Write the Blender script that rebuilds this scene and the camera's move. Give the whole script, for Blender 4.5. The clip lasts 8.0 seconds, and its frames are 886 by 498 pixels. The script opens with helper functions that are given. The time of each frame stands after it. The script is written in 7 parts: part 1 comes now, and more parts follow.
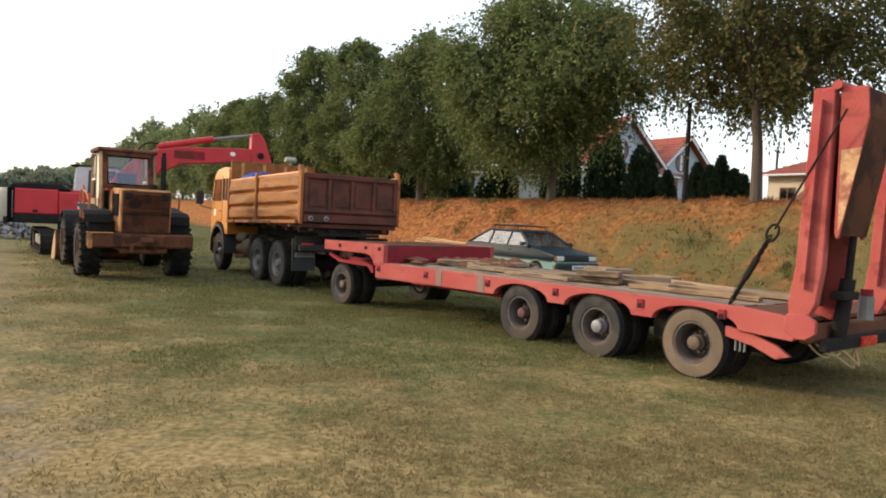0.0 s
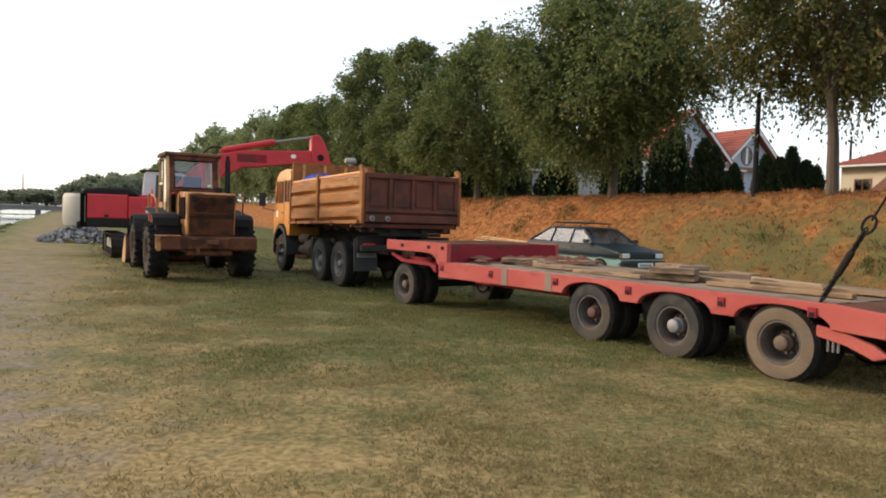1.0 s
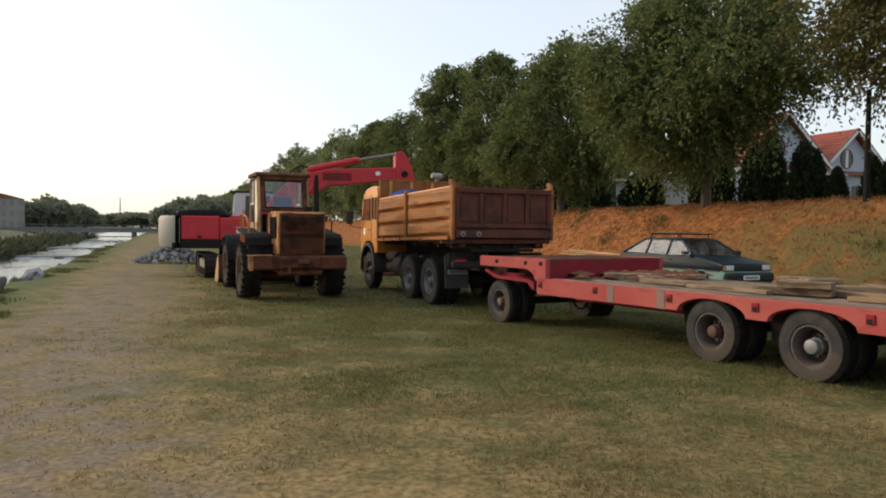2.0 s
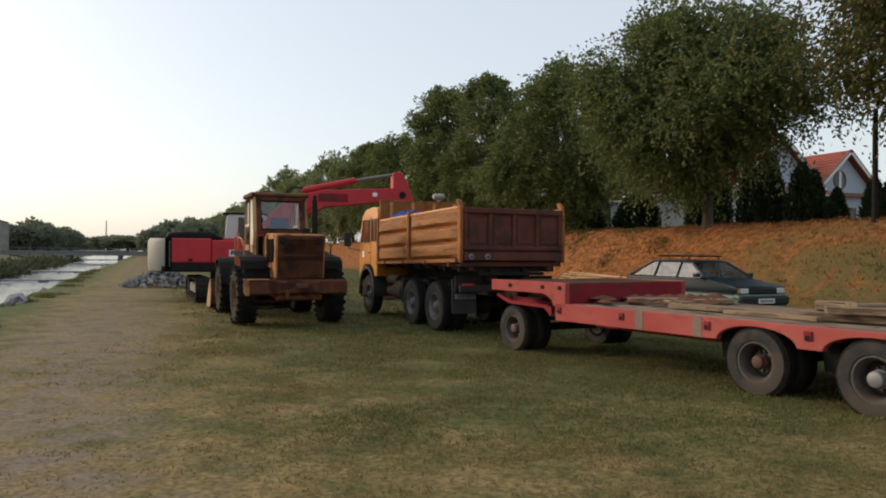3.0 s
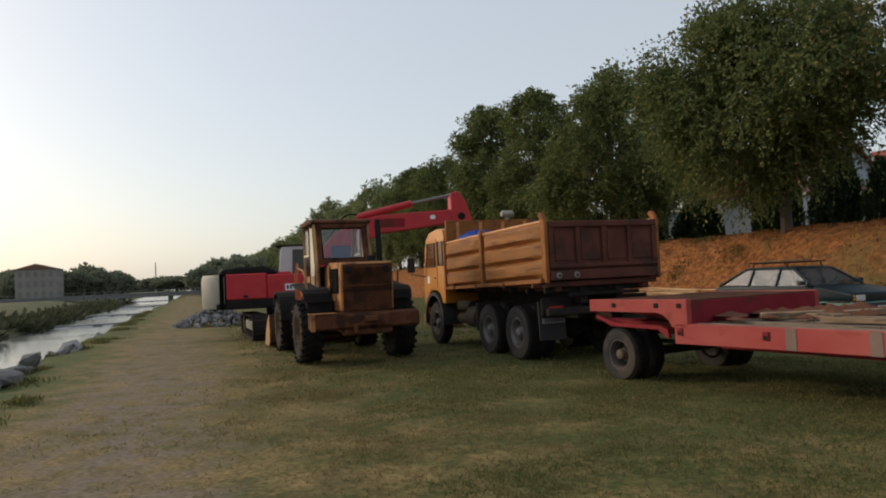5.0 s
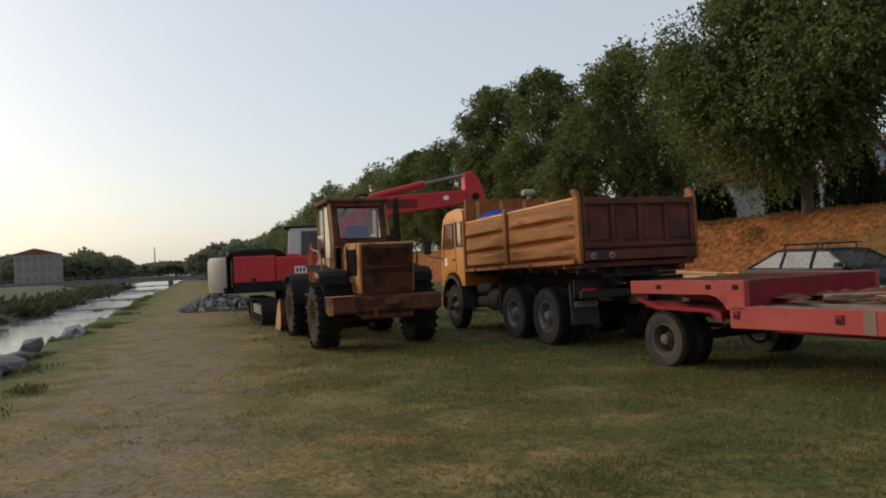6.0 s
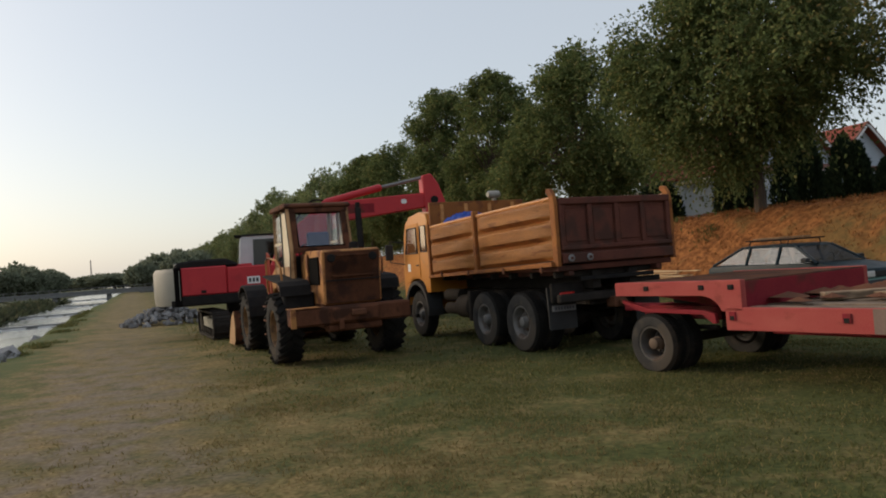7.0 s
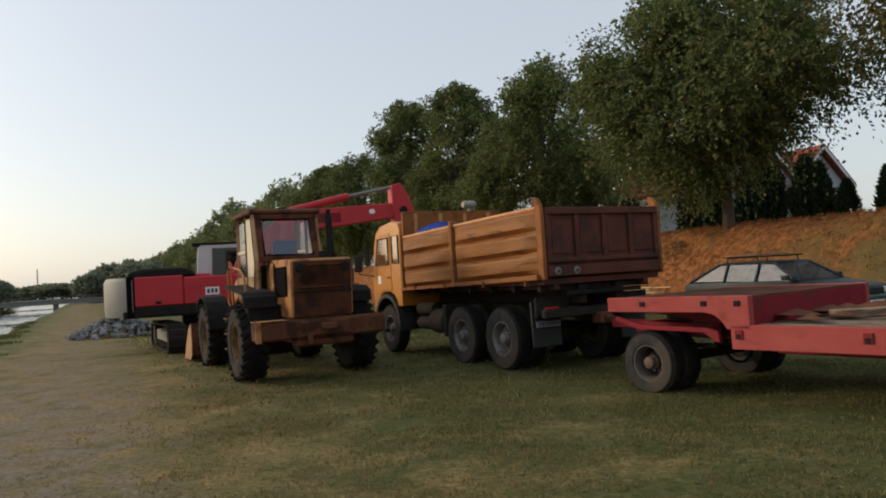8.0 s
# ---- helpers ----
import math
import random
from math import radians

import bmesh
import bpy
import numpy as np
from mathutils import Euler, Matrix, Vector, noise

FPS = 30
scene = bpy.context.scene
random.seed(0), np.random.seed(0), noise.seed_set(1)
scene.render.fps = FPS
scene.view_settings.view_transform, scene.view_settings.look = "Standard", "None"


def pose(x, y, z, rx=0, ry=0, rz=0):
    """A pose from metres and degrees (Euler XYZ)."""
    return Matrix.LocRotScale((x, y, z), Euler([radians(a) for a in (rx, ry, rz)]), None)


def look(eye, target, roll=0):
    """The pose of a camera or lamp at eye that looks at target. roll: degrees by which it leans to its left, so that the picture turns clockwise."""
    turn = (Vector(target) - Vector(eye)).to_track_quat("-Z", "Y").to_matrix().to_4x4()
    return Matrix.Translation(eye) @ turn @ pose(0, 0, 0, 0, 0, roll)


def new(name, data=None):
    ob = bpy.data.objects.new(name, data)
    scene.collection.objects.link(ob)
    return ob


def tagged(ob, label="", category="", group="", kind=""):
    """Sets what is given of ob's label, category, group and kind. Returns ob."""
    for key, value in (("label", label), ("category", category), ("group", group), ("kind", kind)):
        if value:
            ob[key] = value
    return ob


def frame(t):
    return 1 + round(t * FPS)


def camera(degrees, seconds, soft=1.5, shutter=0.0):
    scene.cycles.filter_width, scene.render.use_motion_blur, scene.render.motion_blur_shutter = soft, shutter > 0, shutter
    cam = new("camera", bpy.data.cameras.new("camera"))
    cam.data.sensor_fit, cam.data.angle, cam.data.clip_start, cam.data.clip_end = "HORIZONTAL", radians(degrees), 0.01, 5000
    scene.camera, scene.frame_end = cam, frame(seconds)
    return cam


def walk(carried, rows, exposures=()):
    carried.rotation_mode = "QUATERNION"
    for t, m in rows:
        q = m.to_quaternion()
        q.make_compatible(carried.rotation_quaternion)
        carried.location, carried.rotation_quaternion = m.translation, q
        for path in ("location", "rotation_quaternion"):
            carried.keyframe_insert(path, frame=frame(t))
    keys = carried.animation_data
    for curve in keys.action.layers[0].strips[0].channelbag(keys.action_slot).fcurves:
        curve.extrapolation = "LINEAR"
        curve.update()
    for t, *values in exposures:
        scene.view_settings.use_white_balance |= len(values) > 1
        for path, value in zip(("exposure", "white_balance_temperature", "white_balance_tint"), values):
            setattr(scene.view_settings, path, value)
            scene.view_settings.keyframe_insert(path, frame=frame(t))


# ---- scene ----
cam = camera(63.1, 8.0, 1.9)
PATH = [
    (0, (-0.499, 0.578, 1.689), (-0.433, 2.576, 1.608), 2.8),
    (0.5, (-0.514, 0.74, 1.682), (-0.508, 2.738, 1.596), 3.1),
    (1, (-0.624, 0.798, 1.663), (-0.714, 2.794, 1.574), 1.9),
    (1.5, (-0.766, 0.956, 1.661), (-1.064, 2.933, 1.586), 0.2),
    (1.7, (-0.843, 1.064, 1.666), (-1.16, 3.037, 1.607), 0.8),
    (2.8, (-1.385, 1.771, 1.674), (-1.63, 3.756, 1.627), -0.2),
    (3, (-1.465, 1.906, 1.668), (-1.737, 3.888, 1.676), 0.5),
    (3.5, (-1.629, 2.25, 1.669), (-1.941, 4.225, 1.709), -0.3),
    (4, (-1.901, 2.576, 1.666), (-2.182, 4.555, 1.736), 0.3),
    (4.5, (-2.118, 2.875, 1.681), (-2.479, 4.84, 1.757), -1.4),
    (4.7, (-2.219, 2.999, 1.677), (-2.599, 4.961, 1.761), -2.5),
    (5.8, (-2.861, 3.638, 1.602), (-3.248, 5.6, 1.64), -2.9),
    (6, (-2.988, 3.801, 1.606), (-3.371, 5.764, 1.641), -2.7),
    (6.5, (-3.233, 4.106, 1.617), (-3.597, 6.072, 1.633), -3.2),
    (7, (-3.497, 4.399, 1.656), (-3.733, 6.385, 1.694), -4.2),
    (7.5, (-3.682, 4.777, 1.634), (-3.914, 6.762, 1.712), -6.1),
    (8, (-3.894, 5.09, 1.629), (-4.013, 7.085, 1.7), -3.4),
]
walk(cam, [(t, look(eye, target, roll)) for t, eye, target, roll in PATH],
     [(0.0, 1.56), (1.0, 1.42), (1.7, 1.05), (3.0, 0.72), (3.5, 0.58), (4.5, 0.46), (6.5, 0.42), (8.0, 0.51)])

# ---- light: hazy low evening sun from the river side ----
SUN_AZ, SUN_EL = 168.0, 22.0      # degrees from +x towards +y, and above the horizon
world = bpy.data.worlds.new("world")
scene.world = world
world.use_nodes = True
wn = world.node_tree
sky = wn.nodes.new("ShaderNodeTexSky")
sky.sky_type = 'NISHITA'
sky.sun_disc = False
sky.sun_elevation = radians(SUN_EL)
sky.sun_rotation = radians(90 - SUN_AZ)
sky.air_density, sky.dust_density, sky.ozone_density = 1.0, 2.5, 0.4
background = wn.nodes["Background"]
background.inputs["Strength"].default_value = 0.115
haze = wn.nodes.new("ShaderNodeMix")
haze.data_type, haze.blend_type = 'RGBA', 'MIX'
haze.inputs[0].default_value = 0.55
haze.inputs[7].default_value = (4.85, 5.05, 5.25, 1)
wn.links.new(sky.outputs["Color"], haze.inputs[6])
wn.links.new(haze.outputs[2], background.inputs["Color"])
sun_data = bpy.data.lights.new("sun", 'SUN')
sun_data.energy, sun_data.angle, sun_data.color = 0.95, radians(7), (1.0, 0.79, 0.57)
sun = new("sun", sun_data)
sa, se = radians(SUN_AZ), radians(SUN_EL)
sun.matrix_world = look((math.cos(sa) * math.cos(se) * 60, math.sin(sa) * math.cos(se) * 60, math.sin(se) * 60), (0, 0, 0))


# ---- materials ----
def mat(name, c1, c2, rough=0.8, metal=0.0, scale=6.0, fine=60.0, bump=0.2, c3=None, amount3=0.35, scale3=2.5, spec=0.4, stretch=(1, 1, 1), vary=0.0):
    """Two colours by a fine and a broad noise, a third in patches, and fine relief."""
    m = bpy.data.materials.new(name)
    m.use_nodes = True
    n, l = m.node_tree.nodes, m.node_tree.links
    bs = n["Principled BSDF"]
    bs.inputs["Roughness"].default_value, bs.inputs["Metallic"].default_value = rough, metal
    bs.inputs["Specular IOR Level"].default_value = spec
    tc = n.new("ShaderNodeTexCoord")
    mp = n.new("ShaderNodeMapping")
    mp.inputs["Scale"].default_value = stretch
    l.new(tc.outputs["Object"], mp.inputs["Vector"])

    def noise_at(s, detail=5.0):
        t = n.new("ShaderNodeTexNoise")
        t.inputs["Scale"].default_value, t.inputs["Detail"].default_value = s, detail
        l.new(mp.outputs["Vector"], t.inputs["Vector"])
        return t

    def ramp_of(src, a, b):
        r = n.new("ShaderNodeMapRange")
        r.inputs["From Min"].default_value, r.inputs["From Max"].default_value = a, b
        l.new(src, r.inputs["Value"])
        return r.outputs["Result"]

    def mix_of(fac, a, b):
        x = n.new("ShaderNodeMix")
        x.data_type = 'RGBA'
        if isinstance(fac, float):
            x.inputs[0].default_value = fac
        else:
            l.new(fac, x.inputs[0])
        for k, v in ((6, a), (7, b)):
            if isinstance(v, tuple):
                x.inputs[k].default_value = (*v, 1)
            else:
                l.new(v, x.inputs[k])
        return x.outputs[2]

    broad, small = noise_at(scale), noise_at(fine, 6.0)
    add = n.new("ShaderNodeMath")
    add.operation = 'ADD'
    half = n.new("ShaderNodeMath")
    half.operation = 'MULTIPLY'
    half.inputs[1].default_value = 0.6
    l.new(small.outputs["Fac"], half.inputs[0])
    l.new(broad.outputs["Fac"], add.inputs[0])
    l.new(half.outputs[0], add.inputs[1])
    col = mix_of(ramp_of(add.outputs[0], 0.55, 1.05), c1, c2)
    if c3:
        patch = noise_at(scale3, 8.0)
        edge = 0.72 - amount3 * 0.5
        col = mix_of(ramp_of(patch.outputs["Fac"], edge, edge + 0.09), col, c3)
    if vary:
        info = n.new("ShaderNodeObjectInfo")
        hs = n.new("ShaderNodeHueSaturation")
        l.new(ramp_of(info.outputs["Random"], 0.0, 1.0), hs.inputs["Fac"])
        hs.inputs["Value"].default_value = 1 - vary
        l.new(col, hs.inputs["Color"])
        col = hs.outputs["Color"]
    l.new(col, bs.inputs["Base Color"])
    rr = n.new("ShaderNodeMapRange")
    rr.inputs["To Min"].default_value, rr.inputs["To Max"].default_value = max(0.05, rough - 0.12), min(1, rough + 0.15)
    l.new(broad.outputs["Fac"], rr.inputs["Value"])
    l.new(rr.outputs["Result"], bs.inputs["Roughness"])
    if bump:
        b = n.new("ShaderNodeBump")
        b.inputs["Strength"].default_value, b.inputs["Distance"].default_value = bump, 0.02
        l.new(small.outputs["Fac"], b.inputs["Height"])
        l.new(b.outputs["Normal"], bs.inputs["Normal"])
    return m


M_BOX = mat("ochre_paint", (0.40, 0.165, 0.046), (0.62, 0.29, 0.092), 0.5, 0, 2.6, 24, 0.35, (0.31, 0.115, 0.036), 0.24, 4.4, spec=0.45, stretch=(0.45, 1, 3.2))
M_POST = mat("worn_ochre_paint", (0.22, 0.078, 0.022), (0.32, 0.125, 0.036), 0.68, 0, 3, 40, 0.2, (0.18, 0.065, 0.026), 0.4, 4.0, spec=0.2)
M_CAB = mat("cab_paint", (0.47, 0.18, 0.022), (0.54, 0.215, 0.03), 0.42, 0, 3, 60, 0.04, (0.40, 0.17, 0.04), 0.15, 2.0)
M_TAIL = mat("rusty_brown_paint", (0.088, 0.030, 0.022), (0.140, 0.050, 0.034), 0.75, 0, 2.5, 35, 0.25, (0.070, 0.032, 0.024), 0.45, 2.0, spec=0.2)
M_RED = mat("faded_red_paint", (0.29, 0.040, 0.042), (0.40, 0.110, 0.088), 0.7, 0, 1.1, 90, 0.12, (0.24, 0.050, 0.042), 0.30, 3.0, spec=0.15, stretch=(0.8, 1, 1.6))
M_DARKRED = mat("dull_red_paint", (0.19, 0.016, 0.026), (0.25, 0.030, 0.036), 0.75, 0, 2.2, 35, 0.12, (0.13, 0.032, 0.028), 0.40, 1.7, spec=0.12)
M_EXC = mat("excavator_red", (0.42, 0.022, 0.032), (0.50, 0.036, 0.042), 0.45, 0, 2, 50, 0.03, (0.34, 0.024, 0.030), 0.25, 1.2, spec=0.3)
M_LOAD = mat("loader_ochre", (0.33, 0.145, 0.046), (0.43, 0.205, 0.07), 0.65, 0, 2.5, 40, 0.2, (0.15, 0.056, 0.025), 0.42, 2.4, spec=0.22)
M_LOADRUST = mat("loader_rust", (0.080, 0.031, 0.017), (0.138, 0.055, 0.029), 0.82, 0, 3, 45, 0.3, (0.05, 0.022, 0.014), 0.42, 2.8, spec=0.15)
M_CABOCHRE = mat("cab_ochre", (0.30, 0.165, 0.075), (0.39, 0.235, 0.115), 0.6, 0, 3, 50, 0.1, (0.16, 0.07, 0.032), 0.3, 2.6, spec=0.25)
M_LOADTYRE = mat("loader_rubber", (0.016, 0.016, 0.017), (0.036, 0.034, 0.032), 0.88, 0, 5, 60, 0.2, (0.052, 0.042, 0.034), 0.35, 3, spec=0.12)
M_RUST = mat("rusty_steel", (0.09, 0.04, 0.025), (0.15, 0.065, 0.036), 0.85, 0, 5, 60, 0.3, spec=0.15)
M_CREAM = mat("cream_panel", (0.55, 0.47, 0.33), (0.62, 0.54, 0.40), 0.6, 0, 3, 50, 0.05, (0.40, 0.30, 0.17), 0.25, 2)
M_BLACK = mat("dark_steel", (0.012, 0.012, 0.013), (0.026, 0.023, 0.021), 0.8, 0, 5, 60, 0.15, spec=0.1)
M_CHASSIS = mat("dusty_chassis", (0.018, 0.016, 0.015), (0.042, 0.036, 0.031), 0.85, 0, 4, 50, 0.2, spec=0.1)
M_TYRE = mat("tyre_rubber", (0.026, 0.026, 0.026), (0.058, 0.054, 0.050), 0.85, 0, 5, 70, 0.2, (0.066, 0.055, 0.045), 0.42, 3, spec=0.15)
M_TREAD = mat("worn_tread", (0.010, 0.010, 0.010), (0.024, 0.022, 0.020), 0.9, 0, 5, 60, 0.2, (0.036, 0.028, 0.022), 0.3, 3, spec=0.1)
M_TYREDUST = mat("dusty_tyre", (0.105, 0.075, 0.05), (0.16, 0.115, 0.075), 0.92, 0, 5, 60, 0.2, (0.10, 0.085, 0.065), 0.3, 7)
M_RIM = mat("dirty_rim", (0.12, 0.115, 0.11), (0.20, 0.19, 0.18), 0.55, 0.3, 6, 60, 0.1, (0.10, 0.07, 0.05), 0.4, 6)
# Trailer rims darkened for the shade inside their deep dish, with brown dirt patches.
M_RIMDARK = mat("dish_shade_rim", (0.055, 0.050, 0.046), (0.115, 0.105, 0.095), 0.65, 0.2, 6, 60, 0.15, (0.075, 0.052, 0.038), 0.45, 6)
M_HUB = mat("worn_hub", (0.09, 0.06, 0.042), (0.15, 0.105, 0.075), 0.7, 0.2, 9, 70, 0.2)
M_HUBW = mat("pale_hub", (0.15, 0.15, 0.155), (0.23, 0.225, 0.225), 0.5, 0.2, 9, 70, 0.1)
M_GREY = mat("grey_steel", (0.16, 0.16, 0.16), (0.24, 0.235, 0.23), 0.5, 0.4, 4, 60, 0.1)
M_COUNTER = mat("pale_grey_paint", (0.19, 0.185, 0.155), (0.25, 0.24, 0.205), 0.55, 0, 2, 40, 0.05, (0.31, 0.29, 0.25), 0.25, 1.5)
M_WHITE = mat("white_paint", (0.52, 0.53, 0.55), (0.60, 0.61, 0.62), 0.5, 0, 3, 60, 0.03)
M_BLUE = mat("blue_tarpaulin", (0.02, 0.075, 0.42), (0.03, 0.11, 0.55), 0.5, 0, 5, 40, 0.2)
M_WOOD = mat("weathered_timber", (0.26, 0.175, 0.105), (0.38, 0.27, 0.17), 0.85, 0, 2, 30, 0.25, (0.16, 0.11, 0.07), 0.4, 2.5, stretch=(1, 6, 6), vary=0.45)
M_PLANK = mat("deck_timber", (0.19, 0.135, 0.095), (0.28, 0.20, 0.14), 0.9, 0, 2, 30, 0.25, (0.115, 0.085, 0.065), 0.4, 2.0, stretch=(1, 5, 5), vary=0.4)
M_PALEWOOD = mat("fresh_timber", (0.50, 0.35, 0.19), (0.60, 0.44, 0.26), 0.8, 0, 2, 30, 0.2, stretch=(1, 6, 6), vary=0.3)
M_DECKWOOD = mat("dirty_sawn_timber", (0.23, 0.15, 0.085), (0.34, 0.23, 0.13), 0.85, 0, 2, 30, 0.25, (0.17, 0.11, 0.065), 0.4, 2.5, stretch=(1, 6, 6), vary=0.4)
M_STRIP = mat("dull_bare_steel", (0.15, 0.105, 0.09), (0.21, 0.15, 0.125), 0.7, 0, 4, 60, 0.1, spec=0.2)
M_PEEL = mat("peeled_metal", (0.34, 0.17, 0.07), (0.55, 0.34, 0.17), 0.6, 0, 5, 40, 0.2, (0.28, 0.09, 0.05), 0.4, 6, spec=0.4)
M_CAR = mat("green_car_paint", (0.006, 0.016, 0.022), (0.009, 0.022, 0.030), 0.42, 0.0, 3, 60, 0.0, spec=0.2)
# Pale green of the flanks and arch lips: lit sheen put into the colour.
M_CARLOW = mat("lit_green_flank", (0.20, 0.34, 0.30), (0.26, 0.40, 0.35), 0.35, 0.2, 3, 60, 0.0)
M_PLASTIC = mat("black_plastic", (0.018, 0.018, 0.019), (0.03, 0.03, 0.03), 0.6, 0, 5, 60, 0.05)
M_LAMP = mat("lamp_glass", (0.62, 0.62, 0.60), (0.72, 0.72, 0.70), 0.15, 0.1, 5, 60, 0.0)
M_REDLAMP = mat("red_lens", (0.45, 0.02, 0.02), (0.5, 0.04, 0.03), 0.25, 0, 5, 60, 0.0)
M_HOSE = mat("tan_hose", (0.38, 0.26, 0.14), (0.46, 0.33, 0.19), 0.6, 0, 5, 50, 0.05)
M_BARK = mat("bark", (0.065, 0.048, 0.036), (0.11, 0.083, 0.062), 0.95, 0, 3, 25, 0.6, stretch=(3, 3, 0.6))
M_STONE = mat("quarry_stone", (0.20, 0.20, 0.205), (0.34, 0.335, 0.33), 0.9, 0, 2, 25, 0.4, (0.13, 0.125, 0.12), 0.3, 2, vary=0.6, spec=0.15)
M_CONC = mat("old_concrete", (0.15, 0.15, 0.15), (0.21, 0.21, 0.205), 0.9, 0, 1.2, 20, 0.2, (0.16, 0.155, 0.145), 0.35, 0.8)
M_WALLW = mat("pale_blue_plaster", (0.29, 0.345, 0.41), (0.35, 0.405, 0.47), 0.85, 0, 0.8, 20, 0.1)
M_WALLY = mat("cream_plaster", (0.50, 0.42, 0.31), (0.57, 0.49, 0.37), 0.85, 0, 0.8, 20, 0.1)
M_ROOF = mat("red_roof_tile", (0.22, 0.05, 0.034), (0.29, 0.075, 0.046), 0.8, 0, 1.5, 20, 0.3, vary=0.25)
M_BROWN = mat("brown_timber_trim", (0.14, 0.06, 0.04), (0.19, 0.085, 0.055), 0.7, 0, 2, 30, 0.1)
M_CLAD = mat("grey_far_wall", (0.22, 0.205, 0.18), (0.27, 0.25, 0.22), 0.9, 0, 0.3, 6, 0.05)
M_SIGN = mat("sticker_white", (0.75, 0.76, 0.76), (0.8, 0.8, 0.8), 0.5, 0, 3, 40, 0)
M_BAR = mat("dark_marks", (0.05, 0.05, 0.06), (0.07, 0.07, 0.08), 0.6, 0, 3, 40, 0)


def glass(name, tint, rough=0.06, low=0.05, high=0.6):
    """Thin pane: tinted see-through, glossier at a flat angle."""
    m = bpy.data.materials.new(name)
    m.use_nodes = True
    n, l = m.node_tree.nodes, m.node_tree.links
    n.remove(n["Principled BSDF"])
    mixer, gl, tr, lw, pw, mr = (n.new("ShaderNode" + k) for k in ("MixShader", "BsdfGlossy", "BsdfTransparent", "LayerWeight", "Math", "MapRange"))
    gl.inputs["Roughness"].default_value = rough
    tr.inputs["Color"].default_value = (*tint, 1)
    pw.operation = 'POWER'
    pw.inputs[1].default_value = 4.0
    lw.inputs["Blend"].default_value = 0.5
    mr.inputs["To Min"].default_value, mr.inputs["To Max"].default_value = low, high
    l.new(lw.outputs["Facing"], pw.inputs[0])
    l.new(pw.outputs[0], mr.inputs["Value"])
    l.new(mr.outputs["Result"], mixer.inputs[0])
    l.new(tr.outputs[0], mixer.inputs[1])
    l.new(gl.outputs[0], mixer.inputs[2])
    l.new(mixer.outputs[0], n["Material Output"].inputs["Surface"])
    return m


M_GLASS = glass("window_glass", (0.88, 0.90, 0.92), 0.08, 0.06, 0.5)
M_DGLASS = glass("dark_glass", (0.18, 0.2, 0.21), 0.06, 0.06, 0.6)
M_SKYGLASS = glass("reflecting_glass", (0.5, 0.5, 0.5), 0.1, 0.3, 0.8)
# Near-black: paints the shade of the engine bay, also used on seals.
M_VOID = mat("deep_black", (0.004, 0.004, 0.004), (0.008, 0.007, 0.007), 0.95, 0, 5, 60, 0, spec=0.03)
M_DARKRUST = mat("dark_rusty_panel", (0.062, 0.024, 0.012), (0.115, 0.044, 0.021), 0.8, 0, 3, 45, 0.3, (0.040, 0.017, 0.011), 0.45, 2.8, spec=0.15)


def leaf_material(name, c1, c2, c3, amount=0.2):
    m = bpy.data.materials.new(name)
    m.use_nodes = True
    n, l = m.node_tree.nodes, m.node_tree.links
    bs = n["Principled BSDF"]
    bs.inputs["Roughness"].default_value = 0.75
    bs.inputs["Specular IOR Level"].default_value = 0.08
    geo = n.new("ShaderNodeNewGeometry")
    ramp = n.new("ShaderNodeValToRGB")
    ramp.color_ramp.elements[0].color, ramp.color_ramp.elements[1].color = (*c1, 1), (*c3, 1)
    e = ramp.color_ramp.elements.new(1 - amount)
    e.color = (*c2, 1)
    l.new(geo.outputs["Random Per Island"], ramp.inputs[0])
    tl = n.new("ShaderNodeBsdfTranslucent")
    mx = n.new("ShaderNodeMixShader")
    mx.inputs[0].default_value = 0.36
    l.new(ramp.outputs[0], bs.inputs["Base Color"])
    l.new(ramp.outputs[0], tl.inputs["Color"])
    l.new(bs.outputs[0], mx.inputs[1])
    l.new(tl.outputs[0], mx.inputs[2])
    l.new(mx.outputs[0], n["Material Output"].inputs["Surface"])
    return m


M_LEAF = leaf_material("elm_leaf", (0.074, 0.102, 0.038), (0.150, 0.180, 0.064), (0.25, 0.22, 0.085))
M_LEAFD = leaf_material("thin_elm_leaf", (0.065, 0.078, 0.03), (0.12, 0.125, 0.046), (0.19, 0.13, 0.05), 0.3)
# Elm leaf lightened and greyed: haze over the distance, put into the colour.
M_LEAFFAR = leaf_material("hazed_elm_leaf", (0.125, 0.158, 0.070), (0.205, 0.235, 0.105), (0.27, 0.25, 0.125))
M_THUJA = leaf_material("thuja_leaf", (0.02, 0.034, 0.019), (0.038, 0.058, 0.03), (0.06, 0.078, 0.035), 0.15)
# Pale grey-green leaf: the colour itself carries the haze on the far trees.
M_FAR = leaf_material("hazed_far_leaf", (0.15, 0.172, 0.115), (0.19, 0.21, 0.145), (0.20, 0.205, 0.14), 0.2)
M_BLADE = leaf_material("grass_blade", (0.088, 0.098, 0.034), (0.140, 0.140, 0.052), (0.28, 0.215, 0.10), 0.33)
M_WEED = leaf_material("weed_leaf", (0.065, 0.078, 0.028), (0.11, 0.115, 0.042), (0.2, 0.165, 0.07), 0.35)


